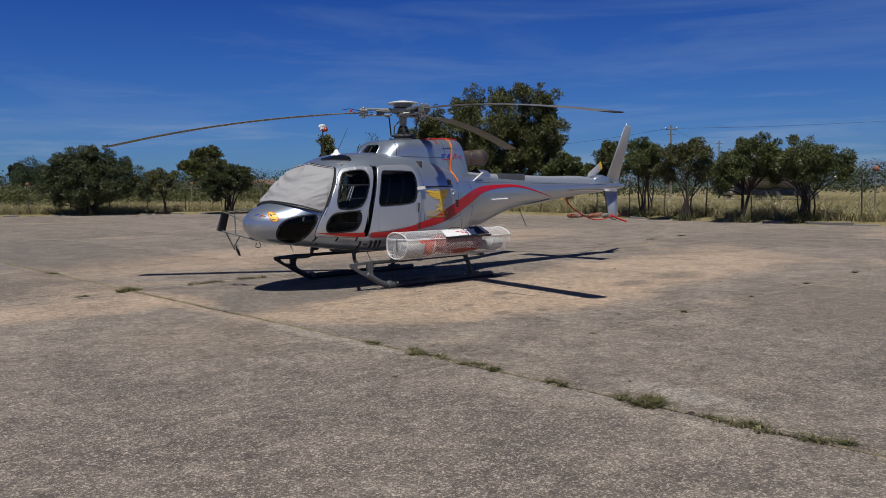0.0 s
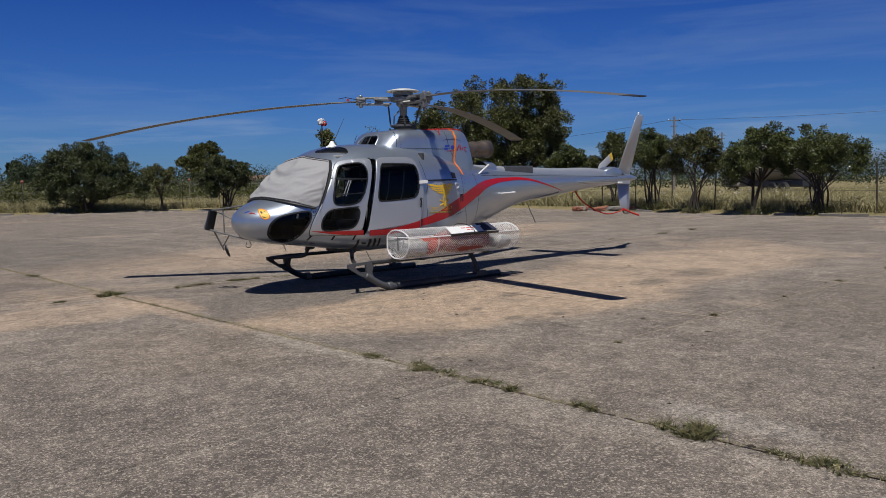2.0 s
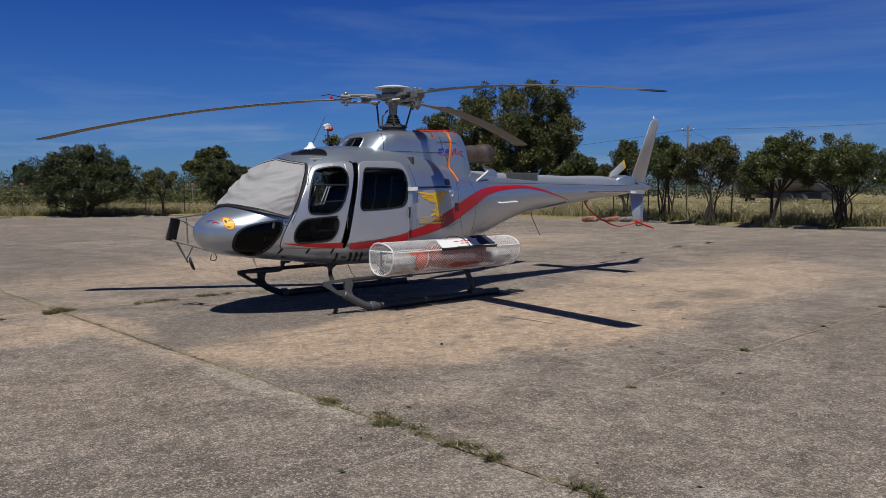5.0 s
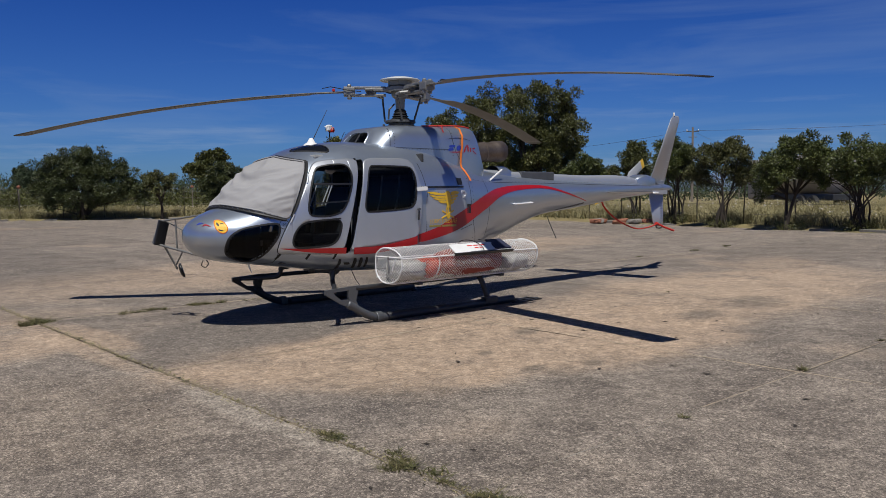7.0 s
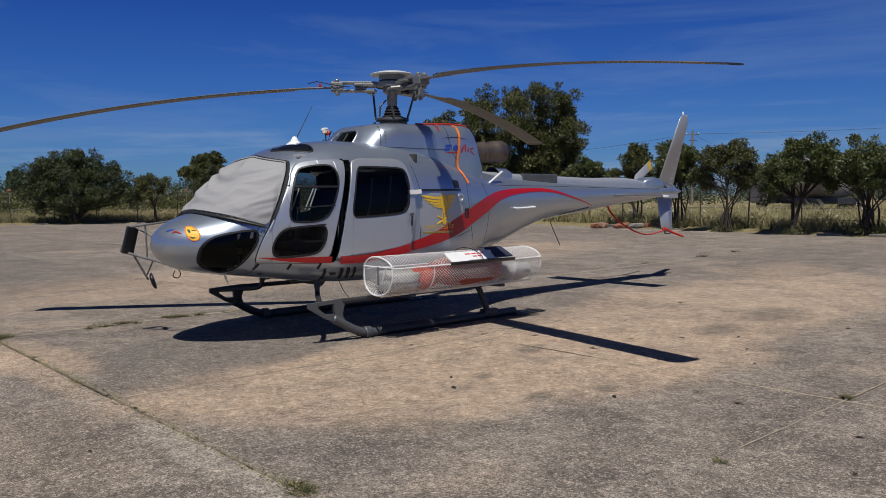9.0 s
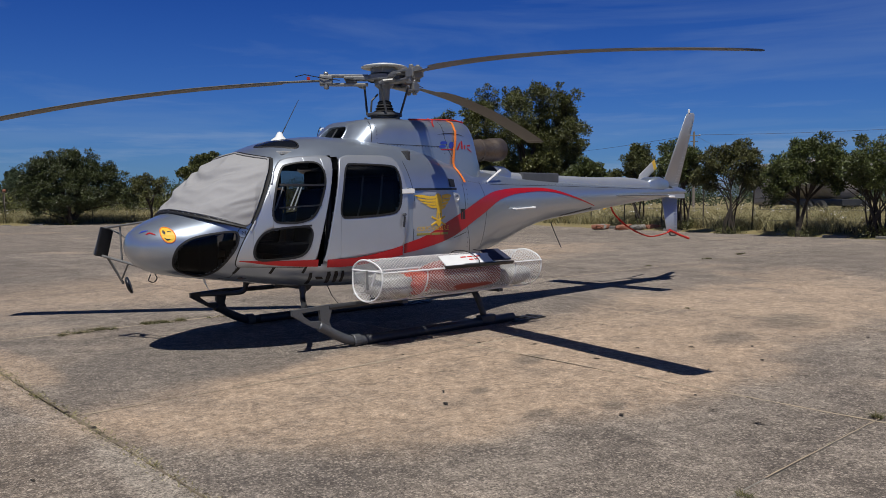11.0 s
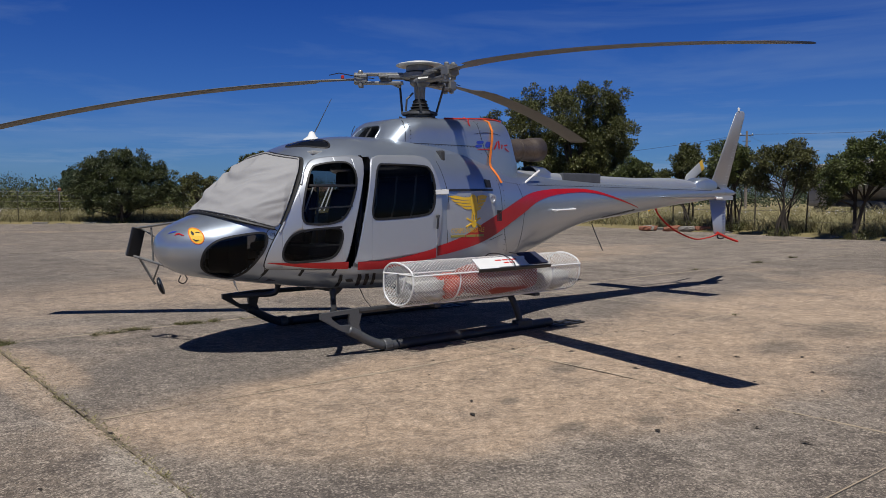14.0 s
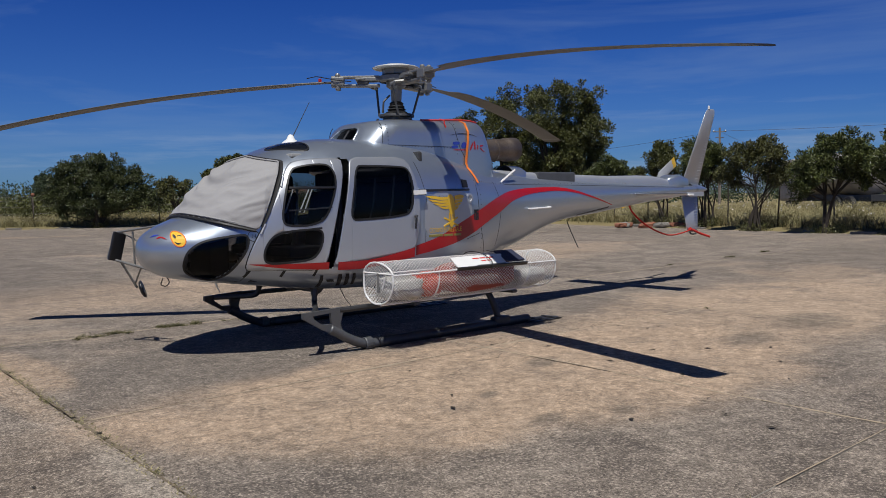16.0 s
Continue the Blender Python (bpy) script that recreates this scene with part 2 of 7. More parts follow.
def concrete():
    """Old brushed apron concrete: grey-brown with exposed stone, sandy stains, dark blotches."""
    m = bpy.data.materials.new("apron_concrete")
    m.use_nodes = True
    t = m.node_tree
    b = t.nodes["Principled BSDF"]
    geo = t.nodes.new("ShaderNodeNewGeometry")
    pos_ = geo.outputs["Position"]

    def noise_(scale, detail=5, rough=0.6, dist=0.0):
        n = t.nodes.new("ShaderNodeTexNoise")
        n.inputs["Scale"].default_value, n.inputs["Detail"].default_value = scale, detail
        n.inputs["Roughness"].default_value, n.inputs["Distortion"].default_value = rough, dist
        t.links.new(pos_, n.inputs["Vector"])
        return n.outputs["Fac"]

    def rng(src, a, z, lo=0.0, hi=1.0):
        r = t.nodes.new("ShaderNodeMapRange")
        r.interpolation_type = "SMOOTHSTEP"
        for k, v in zip(("From Min", "From Max", "To Min", "To Max"), (a, z, lo, hi)):
            r.inputs[k].default_value = v
        t.links.new(src, r.inputs["Value"])
        return r.outputs[0]

    def maths(op, a, z):
        n = t.nodes.new("ShaderNodeMath")
        n.operation = op
        for k, v in enumerate((a, z)):
            if isinstance(v, (int, float)):
                n.inputs[k].default_value = v
            else:
                t.links.new(v, n.inputs[k])
        return n.outputs[0]

    def mixc(fac, a, z, mode="MIX"):
        n = t.nodes.new("ShaderNodeMixRGB")
        n.blend_type = mode
        for k, v in ((0, fac), (1, a), (2, z)):
            if isinstance(v, (int, float)):
                n.inputs[k].default_value = v
            elif isinstance(v, tuple):
                n.inputs[k].default_value = (*v, 1)
            else:
                t.links.new(v, n.inputs[k])
        return n.outputs[0]

    def blob(cx, cy, rx, ry, turn=0.0):
        """1 at a stain's middle, 0 past its ragged edge."""
        mp = t.nodes.new("ShaderNodeMapping")
        mp.vector_type = "TEXTURE"
        mp.inputs["Location"].default_value, mp.inputs["Scale"].default_value = (cx, cy, 0), (rx, ry, 50)
        mp.inputs["Rotation"].default_value = (0, 0, radians(turn))
        t.links.new(pos_, mp.inputs[0])
        ln = t.nodes.new("ShaderNodeVectorMath")
        ln.operation = "LENGTH"
        t.links.new(mp.outputs[0], ln.inputs[0])
        return maths("ADD", ln.outputs["Value"], maths("MULTIPLY", maths("SUBTRACT", edge, 0.5), 0.95))

    edge = noise_(0.55, 6, 0.62)
    large, mid, fine = noise_(0.16, 4), noise_(1.3, 6, 0.65), noise_(23, 4, 0.7)
    grain = noise_(130, 4, 0.85)
    grey, dark, sand = (0.272, 0.229, 0.187), (0.146, 0.122, 0.101), (0.425, 0.316, 0.222)
    col = mixc(rng(mid, 0.34, 0.66), dark, grey)
    sandy = maths("MAXIMUM", rng(blob(-0.9, -3.05, 4.0, 1.85, -8), 1.08, 0.72), rng(blob(4.5, -2.6, 5.5, 2.2, 6), 1.15, 0.6, 0, 0.85))
    sandy = maths("MAXIMUM", sandy, rng(blob(-5.8, 0.4, 2.2, 1.0, 0), 1.1, 0.6, 0, 0.8))
    sandy = maths("MAXIMUM", sandy, rng(blob(4.0, 7.0, 14.0, 3.2, 8), 1.1, 0.5, 0, 0.75))
    sandy = maths("MAXIMUM", sandy, rng(large, 0.54, 0.66, 0, 0.6))
    sandy = maths("MULTIPLY", sandy, rng(mid, 0.28, 0.55, 0.55, 1.0))
    col = mixc(sandy, col, sand)
    for dx, dy, rr in ((-1.85, -3.45, .16), (-2.05, -4.25, .24), (-1.5, -4.5, .2), (-.6, -2.9, .3), (1.9, -3.7, .6), (3.6, -3.6, .9)):
        col = mixc(rng(blob(dx, dy, rr, rr * .55, 20), 1.1, 0.4, 0, 0.7), col, (0.155, 0.128, 0.100))
    col = mixc(rng(blob(-4.68, -4.0, .16, 1.5, -2), 1.15, 0.7, 0, 0.6), col, (0.36, 0.315, 0.26))
    col = mixc(rng(blob(-4.57, .4, .22, 2.2, -2), 1.15, 0.7, 0, 0.6), col, sand)
    col = mixc(rng(blob(-4.82, -7.6, .22, 1.6, -2), 1.15, 0.6, 0, 0.55), col, (0.36, 0.32, 0.27))
    col = mixc(rng(blob(-7.8, -7.0, 3.9, 4.8, 10), 1.15, 0.45, 0, 0.8), col, mixc(rng(mid, 0.34, 0.66), (0.105, 0.087, 0.075), (0.19, 0.160, 0.133)))
    col = mixc(rng(blob(-4.0, -10.6, 3.4, 1.9, 0), 1.15, 0.45, 0, 0.7), col, mixc(rng(mid, 0.34, 0.66), (0.125, 0.106, 0.092), (0.20, 0.172, 0.145)))
    bare = rng(blob(-2.75, -0.45, 1.50, 1.20, 8), 1.08, 0.72, 0, 0.85)
    col = mixc(bare, col, (0.165, 0.142, 0.120))
    col = mixc(rng(blob(-4.15, -4.25, .45, .85, 0), 1.12, 0.6, 0, 0.75), col, mixc(rng(mid, 0.34, 0.66), (0.120, 0.102, 0.088), (0.205, 0.174, 0.146)))
    col = mixc(rng(blob(-8.6, 5.6, 4.2, 3.6, 0), 1.15, 0.6, 0, 0.75), col, mixc(rng(mid, 0.34, 0.66), (0.105, 0.091, 0.080), (0.19, 0.163, 0.138)))
    col = mixc(rng(blob(-4.28, -8.1, .26, .8, -2), 1.15, 0.5, 0, 0.55), col, (0.36, 0.325, 0.285))
    col = mixc(rng(blob(-4.28, .3, .30, 1.25, -2), 1.15, 0.7, 0, 0.8), col, sand)
    col = mixc(rng(blob(-6.5, 15.0, 8.5, 12.0, 0), 1.15, 0.5, 0, 0.8), col, mixc(rng(mid, 0.34, 0.66), (0.13, 0.112, 0.096), (0.22, 0.188, 0.157)))
    col = mixc(rng(blob(-5.7, -3.0, 1.0, 1.8, 0), 1.15, 0.5, 0, 0.65), col, mixc(rng(mid, 0.34, 0.66), (0.135, 0.108, 0.084), (0.255, 0.205, 0.155)))
    col = mixc(rng(blob(-0.8, -8.6, 3.6, 1.9, 0), 1.15, 0.5, 0, 0.55), col, mixc(rng(mid, 0.34, 0.66), (0.118, 0.100, 0.086), (0.20, 0.171, 0.144)))
    worn = rng(blob(2.6, -7.2, 4.0, 1.8, 10), 1.1, 0.5, 0, 0.75)
    col = mixc(worn, col, (0.185, 0.156, 0.124))
    col = mixc(rng(noise_(0.42, 6, 0.62), 0.53, 0.70, 0, 0.5), col, (0.150, 0.128, 0.109))
    spot = rng(noise_(2.1, 3, 0.5), 0.70, 0.76, 0, 0.55)
    col = mixc(spot, col, (0.085, 0.075, 0.065))
    vor = t.nodes.new("ShaderNodeTexVoronoi")
    vor.inputs["Scale"].default_value = 82
    t.links.new(pos_, vor.inputs["Vector"])
    stone = mixc(0.5, (0.5, 0.5, 0.5), vor.outputs["Color"])
    bw = t.nodes.new("ShaderNodeRGBToBW")
    t.links.new(stone, bw.inputs[0])
    gritty = rng(sandy, 0, 1, 1, 0.42)
    col = mixc(maths("MULTIPLY", gritty, rng(bw.outputs[0], 0.575, 0.64, 0, 0.58)), col, (0.44, 0.375, 0.305))
    col = mixc(maths("MULTIPLY", gritty, rng(bw.outputs[0], 0.45, 0.37, 0, 0.60)), col, (0.080, 0.066, 0.055))
    gr = mixc(1.0, (1, 1, 1), rng(grain, 0.34, 0.66, 0.48, 1.48), "MULTIPLY")
    col = mixc(1.0, col, gr, "MULTIPLY")
    fi = mixc(1.0, (1, 1, 1), rng(fine, 0.3, 0.7, 0.74, 1.22), "MULTIPLY")
    col = mixc(1.0, col, fi, "MULTIPLY")
    # hand-sized mottling, chipped pale stones and long scuffs
    col = mixc(1.0, col, mixc(1.0, (1, 1, 1), rng(noise_(7.0, 6, 0.76, 0.6), 0.32, 0.68, 0.70, 1.27), "MULTIPLY"), "MULTIPLY")
    chip = t.nodes.new("ShaderNodeTexVoronoi")
    chip.inputs["Scale"].default_value = 38
    t.links.new(pos_, chip.inputs["Vector"])
    cbw = t.nodes.new("ShaderNodeRGBToBW")
    t.links.new(chip.outputs["Color"], cbw.inputs[0])
    chipped = maths("MULTIPLY", rng(cbw.outputs[0], 0.75, 0.81, 0, 0.65), rng(chip.outputs["Distance"], 0.42, 0.24))
    col = mixc(maths("MULTIPLY", gritty, chipped), col, (0.45, 0.39, 0.32))
    holes = maths("MULTIPLY", rng(cbw.outputs[0], 0.24, 0.18, 0, 0.75), rng(chip.outputs["Distance"], 0.40, 0.22))
    col = mixc(maths("MULTIPLY", gritty, holes), col, (0.070, 0.058, 0.048))
    scuff = t.nodes.new("ShaderNodeMapping")
    scuff.inputs["Rotation"].default_value, scuff.inputs["Scale"].default_value = (0, 0, radians(24)), (0.5, 5.0, 1)
    t.links.new(pos_, scuff.inputs[0])
    sn = t.nodes.new("ShaderNodeTexNoise")
    sn.inputs["Scale"].default_value, sn.inputs["Detail"].default_value, sn.inputs["Roughness"].default_value = 1.6, 6, 0.7
    t.links.new(scuff.outputs[0], sn.inputs["Vector"])
    col = mixc(rng(sn.outputs["Fac"], 0.60, 0.72, 0, 0.45), col, (0.30, 0.262, 0.220))
    col = mixc(rng(sn.outputs["Fac"], 0.40, 0.30, 0, 0.45), col, (0.125, 0.106, 0.090))
    oi = t.nodes.new("ShaderNodeObjectInfo")
    col = mixc(1.0, col, rng(oi.outputs["Random"], 0, 1, 0.90, 1.08), "MULTIPLY")
    # hairline cracks
    crack = t.nodes.new("ShaderNodeTexVoronoi")
    crack.feature, crack.inputs["Scale"].default_value = "DISTANCE_TO_EDGE", 0.21
    wob = t.nodes.new("ShaderNodeVectorMath")
    wob.operation = "ADD"
    nz = t.nodes.new("ShaderNodeTexNoise")
    nz.inputs["Scale"].default_value, nz.inputs["Detail"].default_value = 1.1, 6
    t.links.new(pos_, nz.inputs["Vector"])
    t.links.new(pos_, wob.inputs[0])
    t.links.new(nz.outputs["Color"], wob.inputs[1])
    t.links.new(wob.outputs[0], crack.inputs["Vector"])
    cr = maths("MULTIPLY", rng(crack.outputs["Distance"], 0.0022, 0.0004, 0, 0.45), rng(large, 0.45, 0.55))
    col = mixc(cr, col, (0.06, 0.05, 0.04))
    t.links.new(col, b.inputs["Base Color"])
    b.inputs["Roughness"].default_value = 0.88
    b.inputs["Specular IOR Level"].default_value = 0.3
    bn = t.nodes.new("ShaderNodeBump")
    bn.inputs["Strength"].default_value, bn.inputs["Distance"].default_value = 0.55, 0.012
    t.links.new(maths("ADD", maths("MULTIPLY", grain, 0.5), maths("ADD", maths("MULTIPLY", bw.outputs[0], 0.8), maths("MULTIPLY", fine, 0.7))), bn.inputs["Height"])
    t.links.new(bn.outputs[0], b.inputs["Normal"])
    return m


CONCRETE = concrete()


# ---- building helpers ----
def link(name, me, material, parent=None, label="", smooth=False):
    if material:
        me.materials.append(material)
    if smooth:
        me.polygons.foreach_set("use_smooth", [True] * len(me.polygons))
    ob = new(name, me)
    ob.parent = parent
    if label:
        ob["label"] = label
    return ob


def part(name, bm, material, parent=None, label="", smooth=False):
    me = bpy.data.meshes.new(name)
    bmesh.ops.recalc_face_normals(bm, faces=bm.faces)
    bm.to_mesh(me)
    bm.free()
    return link(name, me, material, parent, label, smooth)


def empty(name, at=(0, 0, 0), label="", category="", group=""):
    e = new(name)
    e.location = at
    e.empty_display_size = 0.2
    return tagged(e, label, category, group)


def add_box(bm, lo, hi, bevel=0.0, m=None):
    mid = [(a + b) / 2 for a, b in zip(lo, hi)]
    size = [abs(b - a) for a, b in zip(lo, hi)]
    t = Matrix.Translation(mid) @ Matrix.Diagonal((*size, 1))
    if m:
        t = m @ t
    r = bmesh.ops.create_cube(bm, size=1, matrix=t)
    if bevel:
        edges = list({e for v in r["verts"] for e in v.link_edges})
        bmesh.ops.bevel(bm, geom=edges, offset=bevel, segments=2, affect="EDGES", profile=0.6)
    return bm


def box(lo, hi, bevel=0.0, m=None):
    return add_box(bmesh.new(), lo, hi, bevel, m)


def add_tube(bm, pts, r, sides=8, caps=True, flat=1.0):
    """A round bar along pts; r is one radius or one for each point."""
    pts = [Vector(p) for p in pts]
    rs = r if isinstance(r, (list, tuple)) else [r] * len(pts)
    rings, up = [], None
    for k, p in enumerate(pts):
        d = (pts[min(k + 1, len(pts) - 1)] - pts[max(k - 1, 0)]).normalized()
        if up is None:
            up = Vector((0, 0, 1)) if abs(d.z) < 0.9 else Vector((1, 0, 0))
        side = d.cross(up).normalized()
        up = side.cross(d).normalized()
        rings.append([bm.verts.new(p + rs[k] * (math.cos(a) * side + flat * math.sin(a) * up)) for a in (2 * math.pi * j / sides for j in range(sides))])
    for a, b in zip(rings, rings[1:]):
        for j in range(sides):
            bm.faces.new((a[j], a[(j + 1) % sides], b[(j + 1) % sides], b[j]))
    if caps:
        bm.faces.new(rings[0])
        bm.faces.new(rings[-1])
    return bm


def tube(pts, r, sides=8, **kw):
    return add_tube(bmesh.new(), pts, r, sides, **kw)


def add_lathe(bm, profile, m=None, sides=24):
    """Turns (radius, height) pairs round z."""
    m = m or Matrix()
    rings = []
    for r, z in profile:
        if r < 1e-5:
            rings.append([bm.verts.new(m @ Vector((0, 0, z)))])
        else:
            rings.append([bm.verts.new(m @ Vector((r * math.cos(a), r * math.sin(a), z))) for a in (2 * math.pi * j / sides for j in range(sides))])
    for a, b in zip(rings, rings[1:]):
        for j in range(sides):
            k = (j + 1) % sides
            if len(a) == 1 and len(b) > 1:
                bm.faces.new((a[0], b[j], b[k]))
            elif len(b) == 1 and len(a) > 1:
                bm.faces.new((a[j], a[k], b[0]))
            elif len(a) > 1:
                bm.faces.new((a[j], a[k], b[k], b[j]))
    return bm


def lathe(profile, m=None, sides=24):
    return add_lathe(bmesh.new(), profile, m, sides)


def curve(pts, n=8):
    """A smooth line through pts."""
    pts = [Vector(p) for p in pts]
    out = []
    for i in range(len(pts) - 1):
        a, b, c, d = pts[max(i - 1, 0)], pts[i], pts[i + 1], pts[min(i + 2, len(pts) - 1)]
        for k in range(n):
            t = k / n
            out.append(0.5 * ((2 * b) + (c - a) * t + (2 * a - 5 * b + 4 * c - d) * t * t + (3 * b - a - 3 * c + d) * t ** 3))
    return out + [pts[-1]]


def mesh_np(name, verts, faces):
    """A mesh from an array of vertices and one of equal-sided faces."""
    me = bpy.data.meshes.new(name)
    n, k = faces.shape
    me.vertices.add(len(verts))
    me.vertices.foreach_set("co", np.ascontiguousarray(verts, dtype=np.float32).ravel())
    me.loops.add(n * k)
    me.loops.foreach_set("vertex_index", np.ascontiguousarray(faces, dtype=np.int32).ravel())
    me.polygons.add(n)
    me.polygons.foreach_set("loop_start", np.arange(0, n * k, k, dtype=np.int32))
    me.update(calc_edges=True)
    me.validate()
    return me

# ---- setting: ground, apron, kerb ----
EDGE = [(22.0, -18.0), (24.6, 3.0), (26.5, 12.0), (31.0, 30.0), (22.0, 42.0), (9.0, 49.5), (-14.0, 61.0)]
CLOSED = EDGE + [(-70.0, 61.0), (-70.0, -60.0), (22.0, -60.0)]


def edge_distance(px, py):
    """Metres from the apron's far edge, below zero on the apron."""
    best = np.full(px.shape, 1e9)
    inside = np.zeros(px.shape, bool)
    for (ax, ay), (bx, by) in zip(CLOSED, CLOSED[1:] + CLOSED[:1]):
        dx, dy = bx - ax, by - ay
        k = np.clip(((px - ax) * dx + (py - ay) * dy) / (dx * dx + dy * dy), 0, 1)
        best = np.minimum(best, np.hypot(px - ax - k * dx, py - ay - k * dy))
        if dy:
            hit = ((ay > py) != (by > py)) & (px < (bx - ax) * (py - ay) / dy + ax)
            inside ^= hit
    return np.where(inside, -best, best)


def ground_height(px, py):
    d = edge_distance(px, py)
    rise = np.clip((d + 0.2) / 0.6, 0, 1)
    return -0.05 + 0.17 * rise * rise * (3 - 2 * rise) + 0.10 * np.clip(d / 8, 0, 1)


def axis(lo, hi, step, far):
    mid = list(np.arange(lo, hi + 1e-6, step))
    out = [step * 1.6]
    while out[-1] < far:
        out.append(out[-1] * 1.6)
    return np.array([lo - v for v in reversed(out)] + mid + [hi + v for v in out])


gx, gy = axis(-20, 45, 0.8, 3500), axis(-22, 66, 0.8, 3500)
GX, GY = np.meshgrid(gx, gy)
GZ = ground_height(GX, GY)
idx = np.arange(GX.size).reshape(GX.shape)
quads = np.stack((idx[:-1, :-1], idx[:-1, 1:], idx[1:, 1:], idx[1:, :-1]), -1).reshape(-1, 4)
ground = link("ground", mesh_np("ground", np.stack((GX, GY, GZ), -1).reshape(-1, 3), quads), FIELD, smooth=True)
tagged(ground, "dry earth and stubble field running to the horizon", "ground", kind="structure")

fence_path = [Vector((*p, 0)) for p in EDGE]


def along(path, step, shift=0.0, side=0.0):
    """Places every step metres along a line, with its heading; side: metres to its outer side."""
    out, left = [], shift
    for a, b in zip(path, path[1:]):
        d = (b - a)
        length = d.length
        d = d / length
        out_dir = Vector((d.y, -d.x, 0))
        s = left
        while s < length:
            out.append((a + d * s + out_dir * side, math.degrees(math.atan2(d.y, d.x))))
            s += step
        left = s - length
    return out


# ---- helicopter hull ----
HULL = np.array([
    (-3.30, 0, 1.10, 1.10, 1.10, 2.0), (-3.29, .10, 1.03, 1.17, 1.10, 2.0), (-3.27, .17, .98, 1.22, 1.10, 2.0), (-3.22, .26, .92, 1.27, 1.10, 2.05),
    (-3.14, .36, .865, 1.32, 1.10, 2.1), (-3.03, .46, .82, 1.37, 1.10, 2.15), (-2.88, .57, .785, 1.425, 1.10, 2.2), (-2.80, .62, .77, 1.46, 1.11, 2.25),
    (-2.68, .685, .755, 1.575, 1.13, 2.3), (-2.5, .75, .73, 1.72, 1.16, 2.4), (-2.35, .80, .71, 1.85, 1.20, 2.5), (-2.2, .84, .69, 1.97, 1.23, 2.6),
    (-2.0, .88, .66, 2.085, 1.27, 2.8), (-1.8, .905, .635, 2.17, 1.3, 2.9), (-1.53, .925, .605, 2.24, 1.32, 3.0), (-.94, .935, .575, 2.275, 1.35, 3.0)]
    + [(-.4, .935, .57, 2.27, 1.37, 3.0), (0, .91, .585, 2.22, 1.38, 2.9), (.5, .82, .63, 2.12, 1.39, 2.8), (1.0, .68, .70, 2.03, 1.42, 2.6),
    (1.5, .52, .79, 1.95, 1.46, 2.4), (2.0, .41, .92, 1.89, 1.50, 2.3), (2.4, .36, 1.06, 1.86, 1.52, 2.3), (2.8, .325, 1.17, 1.84, 1.54, 2.3),
    (3.9, .27, 1.30, 1.80, 1.58, 2.3), (5.4, .21, 1.46, 1.77, 1.63, 2.3), (6.3, .17, 1.535, 1.745, 1.65, 2.3), (6.75, .12, 1.60, 1.72, 1.66, 2.2)])
COWL = np.array([
    (-.88, .27, 1.9, 2.435, 2.0, 5.0), (-.86, .34, 1.9, 2.462, 2.0, 5.0), (-.82, .415, 1.88, 2.482, 2.0, 5.0), (-.76, .49, 1.86, 2.495, 2.0, 5.2), (-.68, .545, 1.85, 2.503, 2.0, 5.4), (-.57, .578, 1.85, 2.51, 2.0, 5.6),
    (-.1, .595, 1.8, 2.53, 1.98, 5.6), (.6, .595, 1.7, 2.555, 1.95, 5.6), (.90, .585, 1.65, 2.56, 1.92, 5.4), (.98, .572, 1.65, 2.545, 1.9, 5.0), (1.04, .555, 1.65, 2.48, 1.9, 4.6),
    (1.13, .52, 1.65, 2.28, 1.9, 4.0), (1.23, .46, 1.65, 2.10, 1.9, 3.4), (1.33, .36, 1.7, 1.98, 1.9, 2.6)])


